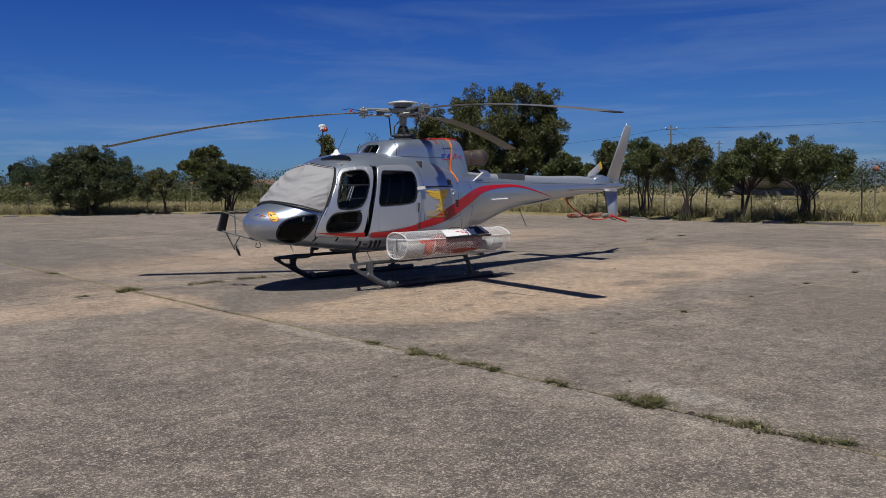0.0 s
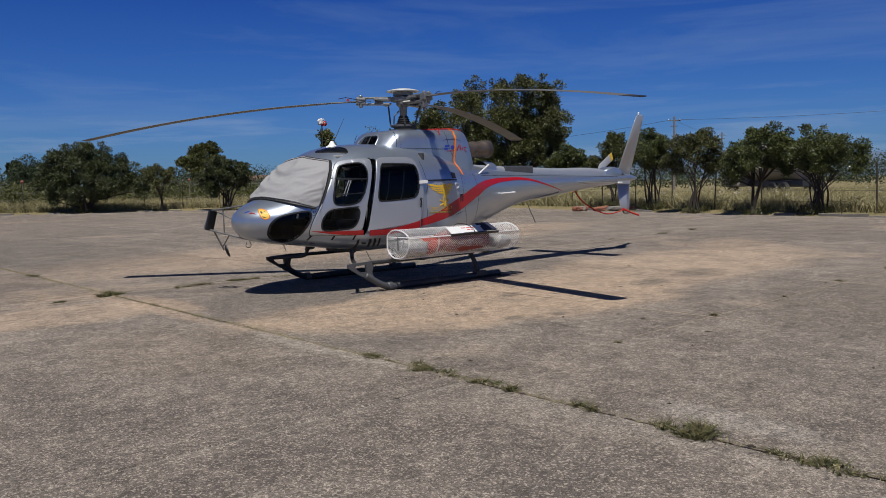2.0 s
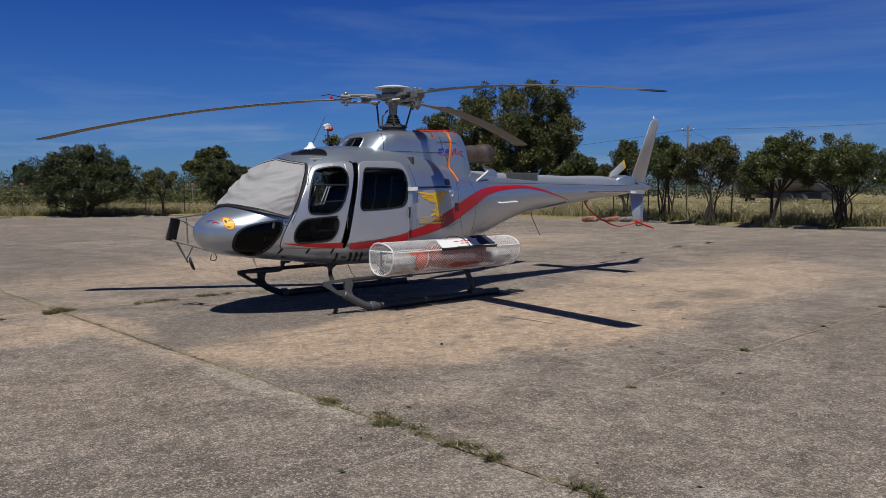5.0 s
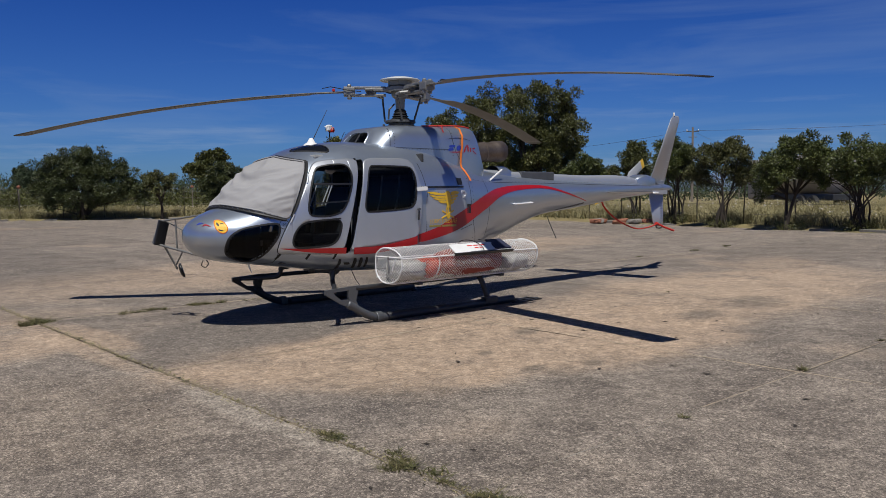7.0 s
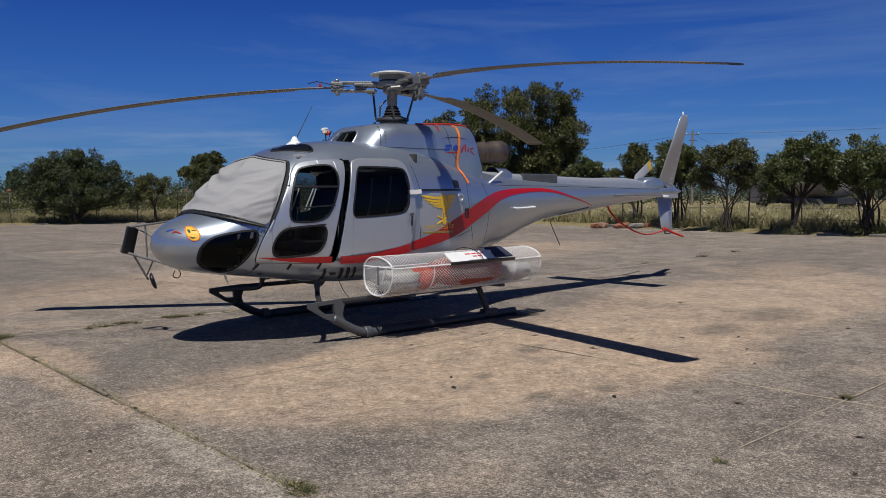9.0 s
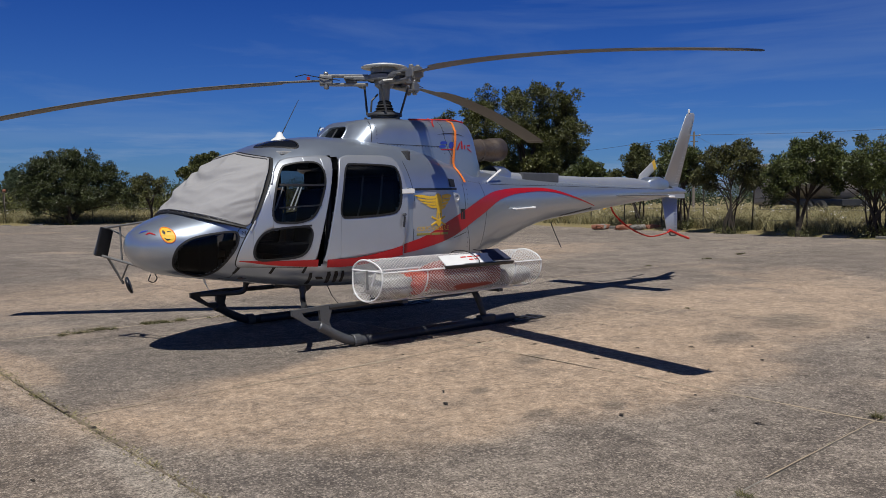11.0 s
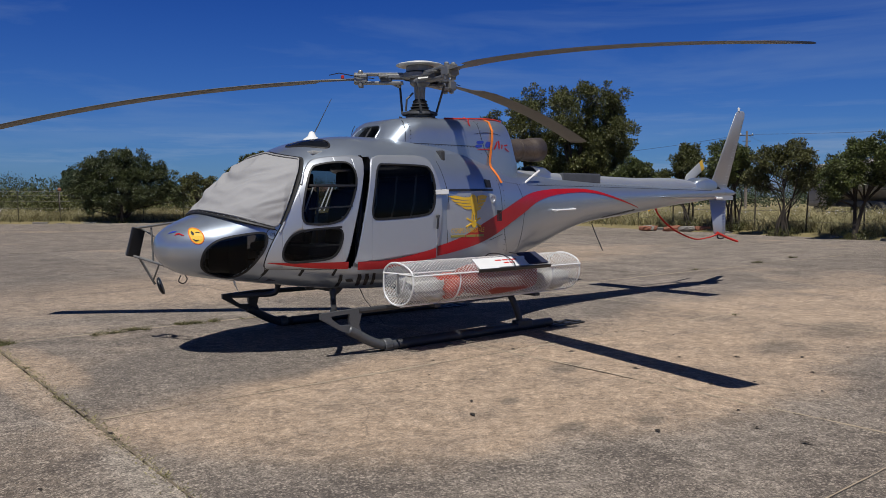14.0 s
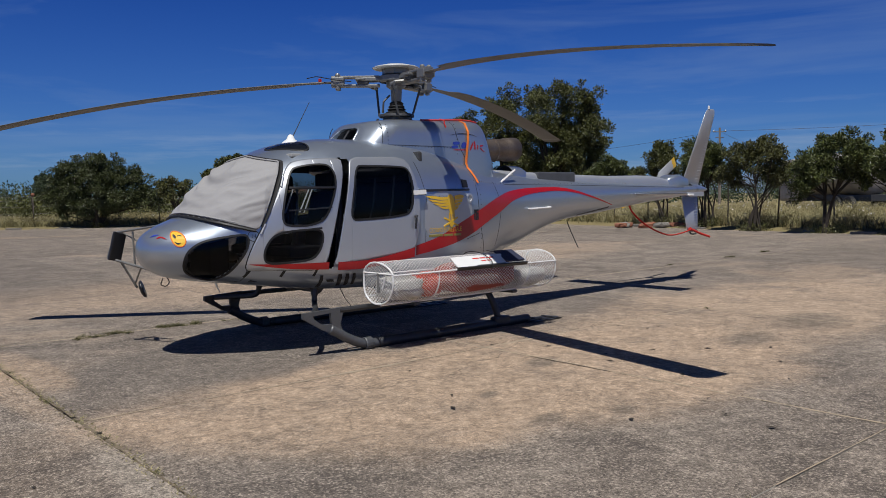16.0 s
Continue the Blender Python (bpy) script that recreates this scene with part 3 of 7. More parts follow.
class Skin:
    """A lofted skin: at each x a half width, bottom, top, height of the widest place and squareness."""

    def __init__(self, rows, flat=0.0):
        self.a, self.x, self.flat = rows, rows[:, 0], flat
        self.h = np.diff(self.x)
        d = np.diff(rows, axis=0) / self.h[:, None]
        self.m = np.vstack((d[:1], (self.h[1:, None] * d[:-1] + self.h[:-1, None] * d[1:]) / (self.h[:-1] + self.h[1:])[:, None], d[-1:]))

    def at(self, x):
        """The section at x, faired over a short stretch so that the paint shows no hard breaks."""
        k = min(.07, .45 * max(x - self.x[0], 0), .45 * max(self.x[-1] - x, 0)) * (self.flat > 0)
        return .4 * self.raw(x) + .2 * (self.raw(x - k * .5) + self.raw(x + k * .5)) + .1 * (self.raw(x - k) + self.raw(x + k))

    def raw(self, x):
        x = min(max(x, self.x[0] + 1e-4), self.x[-1] - 1e-4)
        i = int(np.clip(np.searchsorted(self.x, x) - 1, 0, len(self.x) - 2))
        t = (x - self.x[i]) / self.h[i]
        return ((2 * t**3 - 3 * t * t + 1) * self.a[i] + (t**3 - 2 * t * t + t) * self.h[i] * self.m[i] + (3 * t * t - 2 * t**3) * self.a[i + 1] + (t**3 - t * t) * self.h[i] * self.m[i + 1])[1:]

    def belly(self, x):
        """How much squarer the lower half is: the cabin's floor has tight corners."""
        k = min(max((x + 2.95) / .9, 0), 1) * min(max((1.7 - x) / 1.3, 0), 1)
        return self.flat * k * k * (3 - 2 * k)

    def half(self, x, z):
        w, zb, zt, zm, n = self.at(x)
        s = (z - zm) / (zt - zm) if z > zm else (zm - z) / (zm - zb)
        n += self.belly(x) if z <= zm else 0
        s = min(max(s, 0.0), 0.999)
        return max(w, 1e-4) * (1 - s**n) ** (1 / n)

    def ring(self, x, angles):
        w, zb, zt, zm, n = self.at(x)
        c, s = np.cos(angles), np.sin(angles)
        n = np.where(s > 0, n, n + self.belly(x))
        y = max(w, 1e-4) * np.sign(c) * np.abs(c) ** (2 / n)
        z = zm + np.where(s > 0, zt - zm, zm - zb) * np.sign(s) * np.abs(s) ** (2 / n)
        return np.stack((np.full(len(angles), x), y, z), -1)

    def on(self, x, z, side=-1, off=0.0):
        """A place on the skin at height z, off metres proud of it."""
        e = 0.01
        y = self.half(x, z)
        nx, nz = (self.half(x + e, z) - self.half(x - e, z)) / (2 * e), (self.half(x, z + e) - self.half(x, z - e)) / (2 * e)
        n = Vector((-max(min(nx, 2), -2), 1, -max(min(nz, 2), -2))).normalized()
        p = Vector((x, y, z)) + n * off
        return Vector((p.x, p.y * side, p.z))


hull, cowl = Skin(HULL, 1.9), Skin(COWL)


def loft(skin, xs, sides, holes=(), reach=0.2, cap_ends=True):
    ang = np.linspace(-math.pi / 2, 1.5 * math.pi, sides, endpoint=False)
    bm = bmesh.new()
    rings = [[bm.verts.new(p) for p in skin.ring(x, ang)] for x in xs]
    for a, b in zip(rings, rings[1:]):
        for j in range(sides):
            k = (j + 1) % sides
            c = (a[j].co + b[k].co + a[k].co + b[j].co) / 4
            if any(abs(c.y) > reach and inside_outline(h, c.x, c.z) for h in holes):
                continue
            bm.faces.new((a[j], a[k], b[k], b[j]))
    if cap_ends:
        bm.faces.new(rings[0])
        bm.faces.new(rings[-1])
    return bm


def rounded(pts, rounds=3):
    """A closed outline with its corners rounded off."""
    for _ in range(rounds):
        pts = [q for a, b in zip(pts, pts[1:] + pts[:1]) for q in ((a[0] * .75 + b[0] * .25, a[1] * .75 + b[1] * .25), (a[0] * .25 + b[0] * .75, a[1] * .25 + b[1] * .75))]
    return pts


def span(outline, x):
    """The lowest and highest z of an outline at x."""
    zs = []
    for (ax, az), (bx, bz) in zip(outline, outline[1:] + outline[:1]):
        if (ax - x) * (bx - x) <= 0 and ax != bx:
            zs.append(az + (bz - az) * (x - ax) / (bx - ax))
    if not zs:
        near = min(outline, key=lambda p: abs(p[0] - x))
        return near[1], near[1]
    return min(zs), max(zs)


def inside_outline(outline, x, z):
    if not min(p[0] for p in outline) < x < max(p[0] for p in outline):
        return False
    lo, hi = span(outline, x)
    return lo < z < hi


def grow(outline, d):
    """An outline pushed outwards by d metres."""
    n = len(outline)
    area = sum(outline[i][0] * outline[(i + 1) % n][1] - outline[(i + 1) % n][0] * outline[i][1] for i in range(n))
    sgn = 1 if area > 0 else -1
    out = []
    for i in range(n):
        (ax, az), (bx, bz) = outline[i - 1], outline[(i + 1) % n]
        tx, tz = bx - ax, bz - az
        L = math.hypot(tx, tz) or 1
        out.append((outline[i][0] + sgn * tz / L * d, outline[i][1] - sgn * tx / L * d))
    return out


def sheet(skin, outline, holes=(), off=0.0, side=-1, step=0.025, clip=None, bm=None):
    """A sheet that follows the skin inside an outline, with openings."""
    bm = bm or bmesh.new()
    x0, x1 = min(p[0] for p in outline), max(p[0] for p in outline)
    if clip:
        x0, x1 = max(x0, clip[0]), min(x1, clip[1])
    cuts = {x0, x1}
    for h in holes:
        cuts |= {v for v in (min(p[0] for p in h), max(p[0] for p in h)) if x0 < v < x1}
    cuts = sorted(cuts)
    for a, b in zip(cuts, cuts[1:]):
        live = [h for h in holes if min(p[0] for p in h) < (a + b) / 2 < max(p[0] for p in h)]
        n = max(6, int((b - a) / step) + 1)
        cols = []
        for i in range(n + 1):
            x = a + (b - a) * (0.5 - 0.5 * math.cos(math.pi * i / n))
            lo, hi = span(outline, x)
            gaps = sorted(span(h, x) for h in live)
            stops = [lo] + [v for g in gaps for v in g] + [hi]
            cols.append((x, list(zip(stops[::2], stops[1::2]))))
        for s in range(len(live) + 1):
            tall = max(max(c[1][s][1] - c[1][s][0], 0) for c in cols)
            m = max(1, int(tall / 0.05) + 1)
            grid = [[bm.verts.new(skin.on(x, max(seg[s][1], seg[s][0]) * (j / m) + seg[s][0] * (1 - j / m), side, off)) for j in range(m + 1)] for x, seg in cols]
            for g, h in zip(grid, grid[1:]):
                for j in range(m):
                    bm.faces.new((g[j], h[j], h[j + 1], g[j + 1]))
    bmesh.ops.remove_doubles(bm, verts=bm.verts, dist=0.0006)
    return bm


def strip(skin, line, width, thick, off=0.0, side=-1, closed=True, bm=None):
    """A flat band along a line on the skin."""
    bm = bm or bmesh.new()
    n, rings = len(line), []
    for i, (x, z) in enumerate(line):
        p = skin.on(x, z, side, off)
        a = skin.on(*(line[i - 1] if closed or i else line[i]), side, off)
        b = skin.on(*(line[(i + 1) % n] if closed or i < n - 1 else line[i]), side, off)
        q = skin.on(x, z, side, off + 0.05)
        nrm, tan = (q - p).normalized(), (b - a).normalized()
        across = nrm.cross(tan).normalized() * width / 2
        rings.append([bm.verts.new(v) for v in (p - across - nrm * 0.004, p - across * 0.8 + nrm * thick, p + across * 0.8 + nrm * thick, p + across - nrm * 0.004)])
    pairs = list(zip(rings, rings[1:])) + ([(rings[-1], rings[0])] if closed else [])
    for a, b in pairs:
        for j in range(4):
            k = (j + 1) % 4
            bm.faces.new((a[j], a[k], b[k], b[j]))
    if not closed:
        bm.faces.new(rings[0])
        bm.faces.new(rings[-1])
    return bm


def dense(line, step=0.03):
    out = []
    for (ax, az), (bx, bz) in zip(line, line[1:]):
        n = max(1, int(math.hypot(bx - ax, bz - az) / step))
        out += [(ax + (bx - ax) * k / n, az + (bz - az) * k / n) for k in range(n)]
    return out + [line[-1]]


def thicken(ob, depth):
    s = ob.modifiers.new("thickness", "SOLIDIFY")
    s.thickness, s.offset = depth, 0
    return ob


W_FRONT = rounded([(-2.18, 1.34), (-2.11, 1.63), (-1.99, 1.88), (-1.88, 1.92), (-1.70, 1.945), (-1.57, 1.935), (-1.53, 1.80), (-1.59, 1.60), (-1.69, 1.39), (-1.829, 1.325), (-2.019, 1.315)], 2)
W_LOW = rounded([(-2.361, 1.021), (-2.33, 1.14), (-2.239, 1.245), (-2.049, 1.275), (-1.78, 1.285), (-1.72, 1.22), (-1.77, 1.051), (-1.863, 0.968), (-2.096, 0.954), (-2.316, 0.949)], 2)
W_REAR = rounded([(-1.415, 1.365), (-1.375, 1.60), (-1.29, 1.915), (-1.16, 1.92), (-.70, 1.918), (-.575, 1.895), (-.55, 1.66), (-.59, 1.43), (-.73, 1.385), (-1.27, 1.36)], 2)
W_CHIN = rounded([(-3.029, 0.95), (-3.019, 1.08), (-2.929, 1.17), (-2.799, 1.215), (-2.579, 1.25), (-2.489, 1.24), (-2.5, 1.11), (-2.616, 0.933), (-2.674, 0.835), (-2.74, 0.794), (-2.863, 0.831), (-2.969, 0.875)], 2)
D_FRONT = rounded([(-2.525, 0.909), (-2.481, 1.09), (-2.31, 1.40), (-2.14, 1.71), (-1.98, 1.95), (-1.86, 1.99), (-1.66, 2.01), (-1.415, 2.02), (-1.42, 1.93), (-1.53, 1.55), (-1.667, 1.002), (-1.716, 0.853), (-2.104, 0.882), (-2.453, 0.891)], 2)
D_REAR = rounded([(-1.32, 2.005), (-1.0, 2.015), (-.62, 2.02), (-.53, 1.93), (-.46, 1.55), (-0.509, 1.101), (-0.574, 0.987), (-0.927, 0.958), (-1.433, 0.914), (-1.621, 0.9), (-1.576, 1.002), (-1.47, 1.5), (-1.37, 1.9)], 1)
GAP = [(-1.42, 2.01), (-1.335, 2.01), (-1.385, 1.85), (-1.475, 1.5), (-1.576, 1.002), (-1.63, 0.886), (-1.706, 0.867), (-1.662, 1.002), (-1.54, 1.5), (-1.43, 1.9)]

heli = empty("helicopter", (0, 0, 0), "silver helicopter with a red stripe and covered windscreen on concrete", "helicopter")
xs = sorted(set(list(HULL[:8, 0]) + list(np.arange(-3.285, -3.0, .015)) + list(np.arange(-3.0, -.36, .02)) + list(np.arange(-.36, 6.75, .09)) + [6.75]))
xs = [x for k, x in enumerate(xs) if k == 0 or x - xs[k - 1] > .006]
inner_holes = [grow(W_FRONT, .012), grow(W_LOW, .012), grow(W_REAR, .012), grow(W_CHIN, -.018), grow(GAP, .022)]
fuselage = part("fuselage", loft(hull, xs, 176, inner_holes), SILVER, heli, smooth=True)

for side in (-1, 1):
    door = thicken(part("front_door", sheet(hull, D_FRONT, [W_FRONT, W_LOW], 0.010, side), DOORLIT, heli, smooth=True), 0.012)
    part("door_seal", strip(hull, D_FRONT, .022, .004, 0.0, side), RUBBER, door)
    for outline, depth in ((W_FRONT, .012), (W_LOW, .012)):
        pane = part("window_pane", sheet(hull, grow(outline, .006), (), depth, side), GLASS, door, smooth=True)
        part("window_seal", strip(hull, outline, .024, .010, depth - .001, side), RUBBER, door)
    part("door_handle", strip(hull, dense([(-1.86, 1.285), (-1.75, 1.29)]), .022, .02, .014, side, False), BLACK, door)
    for hz in (1.30, 1.76):
        hx = -2.36 if hz < 1.5 else -2.10
        part("hinge", tube([hull.on(hx - .02, hz - .05, side, .02), hull.on(hx + .03, hz + .05, side, .02)], .012, 6), SILVER_FLAT, door)
    rdoor = thicken(part("sliding_door", sheet(hull, D_REAR, [W_REAR], 0.036, side), DOORLIT, heli, "silver sliding door standing a hand's width open", smooth=True), 0.022)
    part("window_pane", sheet(hull, grow(W_REAR, .006), (), .038, side), GLASSMID, rdoor, smooth=True)
    part("window_seal", strip(hull, W_REAR, .024, .010, .040, side), RUBBER, rdoor)
    part("door_handle", tube([hull.on(-.545, 1.36, side, .07), hull.on(-.565, 1.24, side, .075)], .012, 6), BLACK, rdoor)
    part("door_catch", tube([hull.on(-.545, 1.38, side, .05), hull.on(-.545, 1.38, side, .08)], .018, 8), GEARLIGHT, rdoor)
    chin = part("chin_window", sheet(hull, W_CHIN, (), .004, side), GLASSDARK, heli, smooth=True)
    part("window_seal", strip(hull, W_CHIN, .026, .008, .002, side), RUBBER, chin)
    rail = strip(hull, dense([(-.50, 1.665), (.45, 1.675)]), .03, .012, 0, side, False)
    part("door_rail", rail, BLACK, heli)
    part("rail_end_cover", strip(hull, dense([(-.56, 1.637), (-.38, 1.645)]), .06, .045, .02, side, False), PLAST, heli)
    for vx, vz in ((-2.488, 0.867), (-2.154, 0.854), (-1.806, 0.839)):
        part("drain_slot", strip(hull, dense([(vx + .02, vz + .035), (vx - .01, vz - .045)]), .035, .003, 0, side, False), RUBBER, heli)
    # panel joints
    for line in ([(-.42, 1.99), (-.33, 1.6), (-.36, .95)], [(.62, 1.75), (.66, 1.3), (.80, .86)], [(1.08, 1.78), (1.22, 1.45), (1.1, .95)], [(-.36, 1.03), (.3, 1.06), (.66, 1.14)],
                 [(-.30, 1.58), (.40, 1.60)], [(1.4, 1.745), (3.0, 1.735), (6.2, 1.69)], [(-2.50, .90), (-2.49, .78), (-2.62, .745)]):
        part("panel_joint", strip(hull, dense(line), .007, .0015, 0, side, False), RUBBER, heli)
    # red sweep from the nose along the sill and up the boom
    upper = [(-2.487, 0.96), (-2.088, 0.942), (-1.578, 0.934), (-1.15, 0.939), (-0.69, 1.007), (-0.179, 1.121), (0.22, 1.27), (.71, 1.44), (1.15, 1.58), (1.56, 1.66), (2.2, 1.70), (3.0, 1.675), (4.08, 1.43)]
    lower = [(-2.488, 0.955), (-2.081, 0.892), (-1.567, 0.857), (-1.152, 0.857), (-0.679, 0.915), (-0.173, 0.983), (0.339, 1.091), (0.846, 1.27), (1.22, 1.40), (1.61, 1.54), (2.19, 1.63), (3.0, 1.635), (4.08, 1.42)]
    smooth_line = lambda pts: [(p.x, p.z) for p in curve([(x, 0, z) for x, z in pts], 6)]
    sweep = smooth_line(upper) + smooth_line(lower)[::-1]
    for name, off, lo, hi in (("red_stripe", .020, -2.5, -1.665), ("red_stripe", .051, -1.575, -.56), ("red_stripe", .004, -.50, 4.1)):
        part(name, sheet(hull, sweep, (), off, side, .03, (lo, hi)), RED, heli)
    # registration, shown as bars
    for k, (a, b) in enumerate(((-1.74, -1.70), (-1.655, -1.575), (-1.53, -1.48), (-1.44, -1.39), (-1.35, -1.31))):
        z0, z1 = (.665, .795) if k != 1 else (.715, .745)
        part("lettering_bar", sheet(hull, [(a + .03, z0), (a, z1), (b, z1), (b + .03, z0)], (), .006, side), BLACK, heli)
part("belly_aerial", tube([(-1.0, -.1, .58), (-.93, -.12, .42), (-.72, -.2, .12)], [.006, .004, .003], 6), GEAR, heli)
part("belly_fin", tube([(-2.50, 0, .75), (-2.48, 0, .68), (-2.44, 0, .60)], [.035, .022, .003], 8, flat=.3), PLAST, heli)
part("landing_light", lathe([(0, -.04), (.04, -.035), (.055, 0), (.055, .08)], Matrix.Translation((-1.75, -.28, .63)), 16), GEAR, heli)
part("cargo_hook", lathe([(0, -.07), (.03, -.065), (.045, -.02), (.06, .06)], Matrix.Translation((-1.25, .0, .60)), 12), GEAR, heli)

# windscreen frame strip and cloth cover
def cover_edges(theta):
    low = high = None
    for x in np.arange(-2.95, -1.80, .004):
        p = hull.ring(x, np.array([theta]))[0]
        sill = 1.445 - .27 * (x + 2.84) - .03 * min(abs(p[1]) / .7, 1)
        if low is None and p[2] > sill:
            low = x
        pillar = -2.385 + (p[2] - 1.32) * .52 + .06 * max(p[2] - 1.72, 0)
        if low is not None and (x > pillar or p[2] > 1.945 + .092 * max(0, 1 - abs(p[1]) / .66)):
            high = x
            break
    return low, high


bm = bmesh.new()
trim_low, trim_high, grid = [], [], []
for k in range(121):
    th = math.radians(7.5 + 165 * k / 120)
    lo, hi = cover_edges(th)
    if lo is None or hi is None or hi <= lo:
        continue
    col = []
    for j in range(49):
        x = lo + (hi - lo) * j / 48
        p, q = Vector(hull.ring(x, np.array([th]))[0]), Vector(hull.ring(x, np.array([th + .02]))[0])
        r = Vector(hull.ring(x + .02, np.array([th]))[0])
        n = (q - p).cross(r - p).normalized()
        n = n if n.z > 0 else -n
        u, v = k / 120, j / 48
        rim = min(v, 1 - v, u * 1.5, 1.5 - 1.5 * u) * 6
        q_ = p.z - .38 * p.x + .05 * noise.noise(p * 2.5)
        wr = noise.noise(Vector((p.x * 1.3, p.y * 1.5, q_ * 9.5)))
        w2 = noise.noise(Vector((p.x * 2.4 + 7, p.y * 2.6, q_ * 21)))
        fold = .010 * noise.noise(Vector((p.x * 2.2, p.y * 2.2, p.z * 2.2)))
        crease = .036 * (.5 - 2.4 * abs(wr)) + .015 * (.4 - 2.2 * abs(w2))
        col.append(bm.verts.new(p + n * (.020 + min(rim, 1) * max(.026 + fold + crease, -.008))))
        if j == 0:
            trim_low.append(p + n * .006 + Vector((-.012, 0, -.012)))
        if j == 48:
            trim_high.append(Vector(hull.ring(x + .030, np.array([th]))[0]) + n * .006)
    grid.append(col)
for a, b in zip(grid, grid[1:]):
    for j in range(48):
        bm.faces.new((a[j], a[j + 1], b[j + 1], b[j]))
cover = thicken(part("windscreen_cover", bm, FABRIC, None, smooth=True), .006)
tagged(cover, "pale grey creased cloth cover stretched over the helicopter's windscreen", "windscreen cover")
part("hem", tube([p + Vector((.002, 0, .034)) for p in trim_low], .009, 6), FABRIC, cover, "stitched lower hem of the cover")
part("hem", tube([p + Vector((-.034, 0, .010)) for p in trim_high], .009, 6), FABRIC, cover, "stitched upper hem of the cover")
sill = part("windscreen_sill", tube(trim_low, .036, 8, flat=.5), RUBBER, heli)
part("windscreen_frame", tube(trim_high, .026, 8, flat=.5), RUBBER, heli)
bm = bmesh.new()
for k in range(6, len(trim_low) - 6, 6):
    add_lathe(bm, [(.009, 0), (.007, .006), (0, .008)], Matrix.Translation(trim_low[k] + Vector((-.012, 0, .012))), 6)
tagged(part("sill_screws", bm, SILVER_FLAT, sill), kind="stuff")

# roof skylights and whip aerial
for cy in (-.30,):
    bm = bmesh.new()
    rings = []
    for rr in (1.0, .85, .6, .3):
        ring = []
        for k in range(28):
            a = 2 * math.pi * k / 28
            x, y = -1.76 + .125 * rr * math.cos(a) * (1 + .15 * math.sin(a)) - .06 * rr * math.sin(a), cy + .295 * rr * math.sin(a)
            w, zb, zt, zm, n = hull.at(x)
            ring.append(bm.verts.new((x, y, zm + (zt - zm) * (1 - min(abs(y) / w, .99) ** n) ** (1 / n) + .006 + .012 * (1 - rr * rr))))
        rings.append(ring)
    for a, b in zip(rings, rings[1:]):
        for k in range(28):
            bm.faces.new((a[k], a[(k + 1) % 28], b[(k + 1) % 28], b[k]))
    bm.faces.new(rings[-1])
    sk = part("skylight", bm, GLASSDARK, heli, smooth=True)
    bm = bmesh.new()
    add_tube(bm, [v for v in (Vector((-1.76 + .125 * math.cos(a) * (1 + .15 * math.sin(a)) - .06 * math.sin(a), cy + .295 * math.sin(a), 0)) for a in (2 * math.pi * k / 28 for k in range(29)))], .012, 6, False)
    for v in bm.verts:
        w, zb, zt, zm, n = hull.at(v.co.x)
        v.co.z += zm + (zt - zm) * (1 - min(abs(v.co.y) / w, .99) ** n) ** (1 / n)
    part("skylight_rim", bm, RUBBER, sk)
aer = part("whip_aerial", tube([(-1.53, 0, 2.25), (-1.27, 0, 2.70)], [.006, .003], 6), GEAR, heli)
part("aerial_base", lathe([(.11, -.03), (.095, .0), (.05, .03), (.025, .08), (0, .09)], Matrix.Translation((-1.53, 0, 2.235)), 20), PLAST, aer, "white cone-shaped aerial base", smooth=True)

# engine cowling
def rake(p):
    """The cowling's front leans back round the air intake."""
    k = min(max((-.40 - p.x) / .46, 0), 1.3)
    return Vector((p.x + k * .78 * (p.z - 2.23), p.y, p.z))


cxs = sorted(set(list(COWL[:, 0]) + list(np.arange(-.875, 1.31, .02))))
bm = loft(cowl, cxs, 132, (), .1, False)
for v in bm.verts:
    v.co = rake(v.co)
cowling = part("engine_cowling", bm, SILVER, heli, smooth=True)
# open air intake: rolled lip, then a dark duct running back
lip, duct = bmesh.new(), bmesh.new()
lips, ducts = [], []
for x, k in ((-.88, 1.0), (-.893, .985), (-.897, .96), (-.893, .935), (-.875, .92), (-.81, .91), (-.5, .88)):
    ring = [rake(Vector((x, p[1] * k, 2.22 + (p[2] - 2.22) * k))) for p in cowl.ring(-.88, np.linspace(0, 2 * math.pi, 72, endpoint=False))]
    if x < -.80:
        lips.append([lip.verts.new(p) for p in ring])
    if x > -.82:
        ducts.append([duct.verts.new(p) for p in ring])
for bmx, rr in ((lip, lips), (duct, ducts)):
    for a, b in zip(rr, rr[1:]):
        for j in range(72):
            bmx.faces.new((a[j], a[(j + 1) % 72], b[(j + 1) % 72], b[j]))
duct.faces.new(ducts[-1])
part("intake_rim", lip, SILVER, cowling, smooth=True)
part("intake_duct", duct, INNER, cowling, "dark open engine air intake")
part("intake_vane", tube([rake(Vector((-.84, .02, 2.16))), rake(Vector((-.84, .02, 2.40)))], .012, 6), GEAR, cowling)
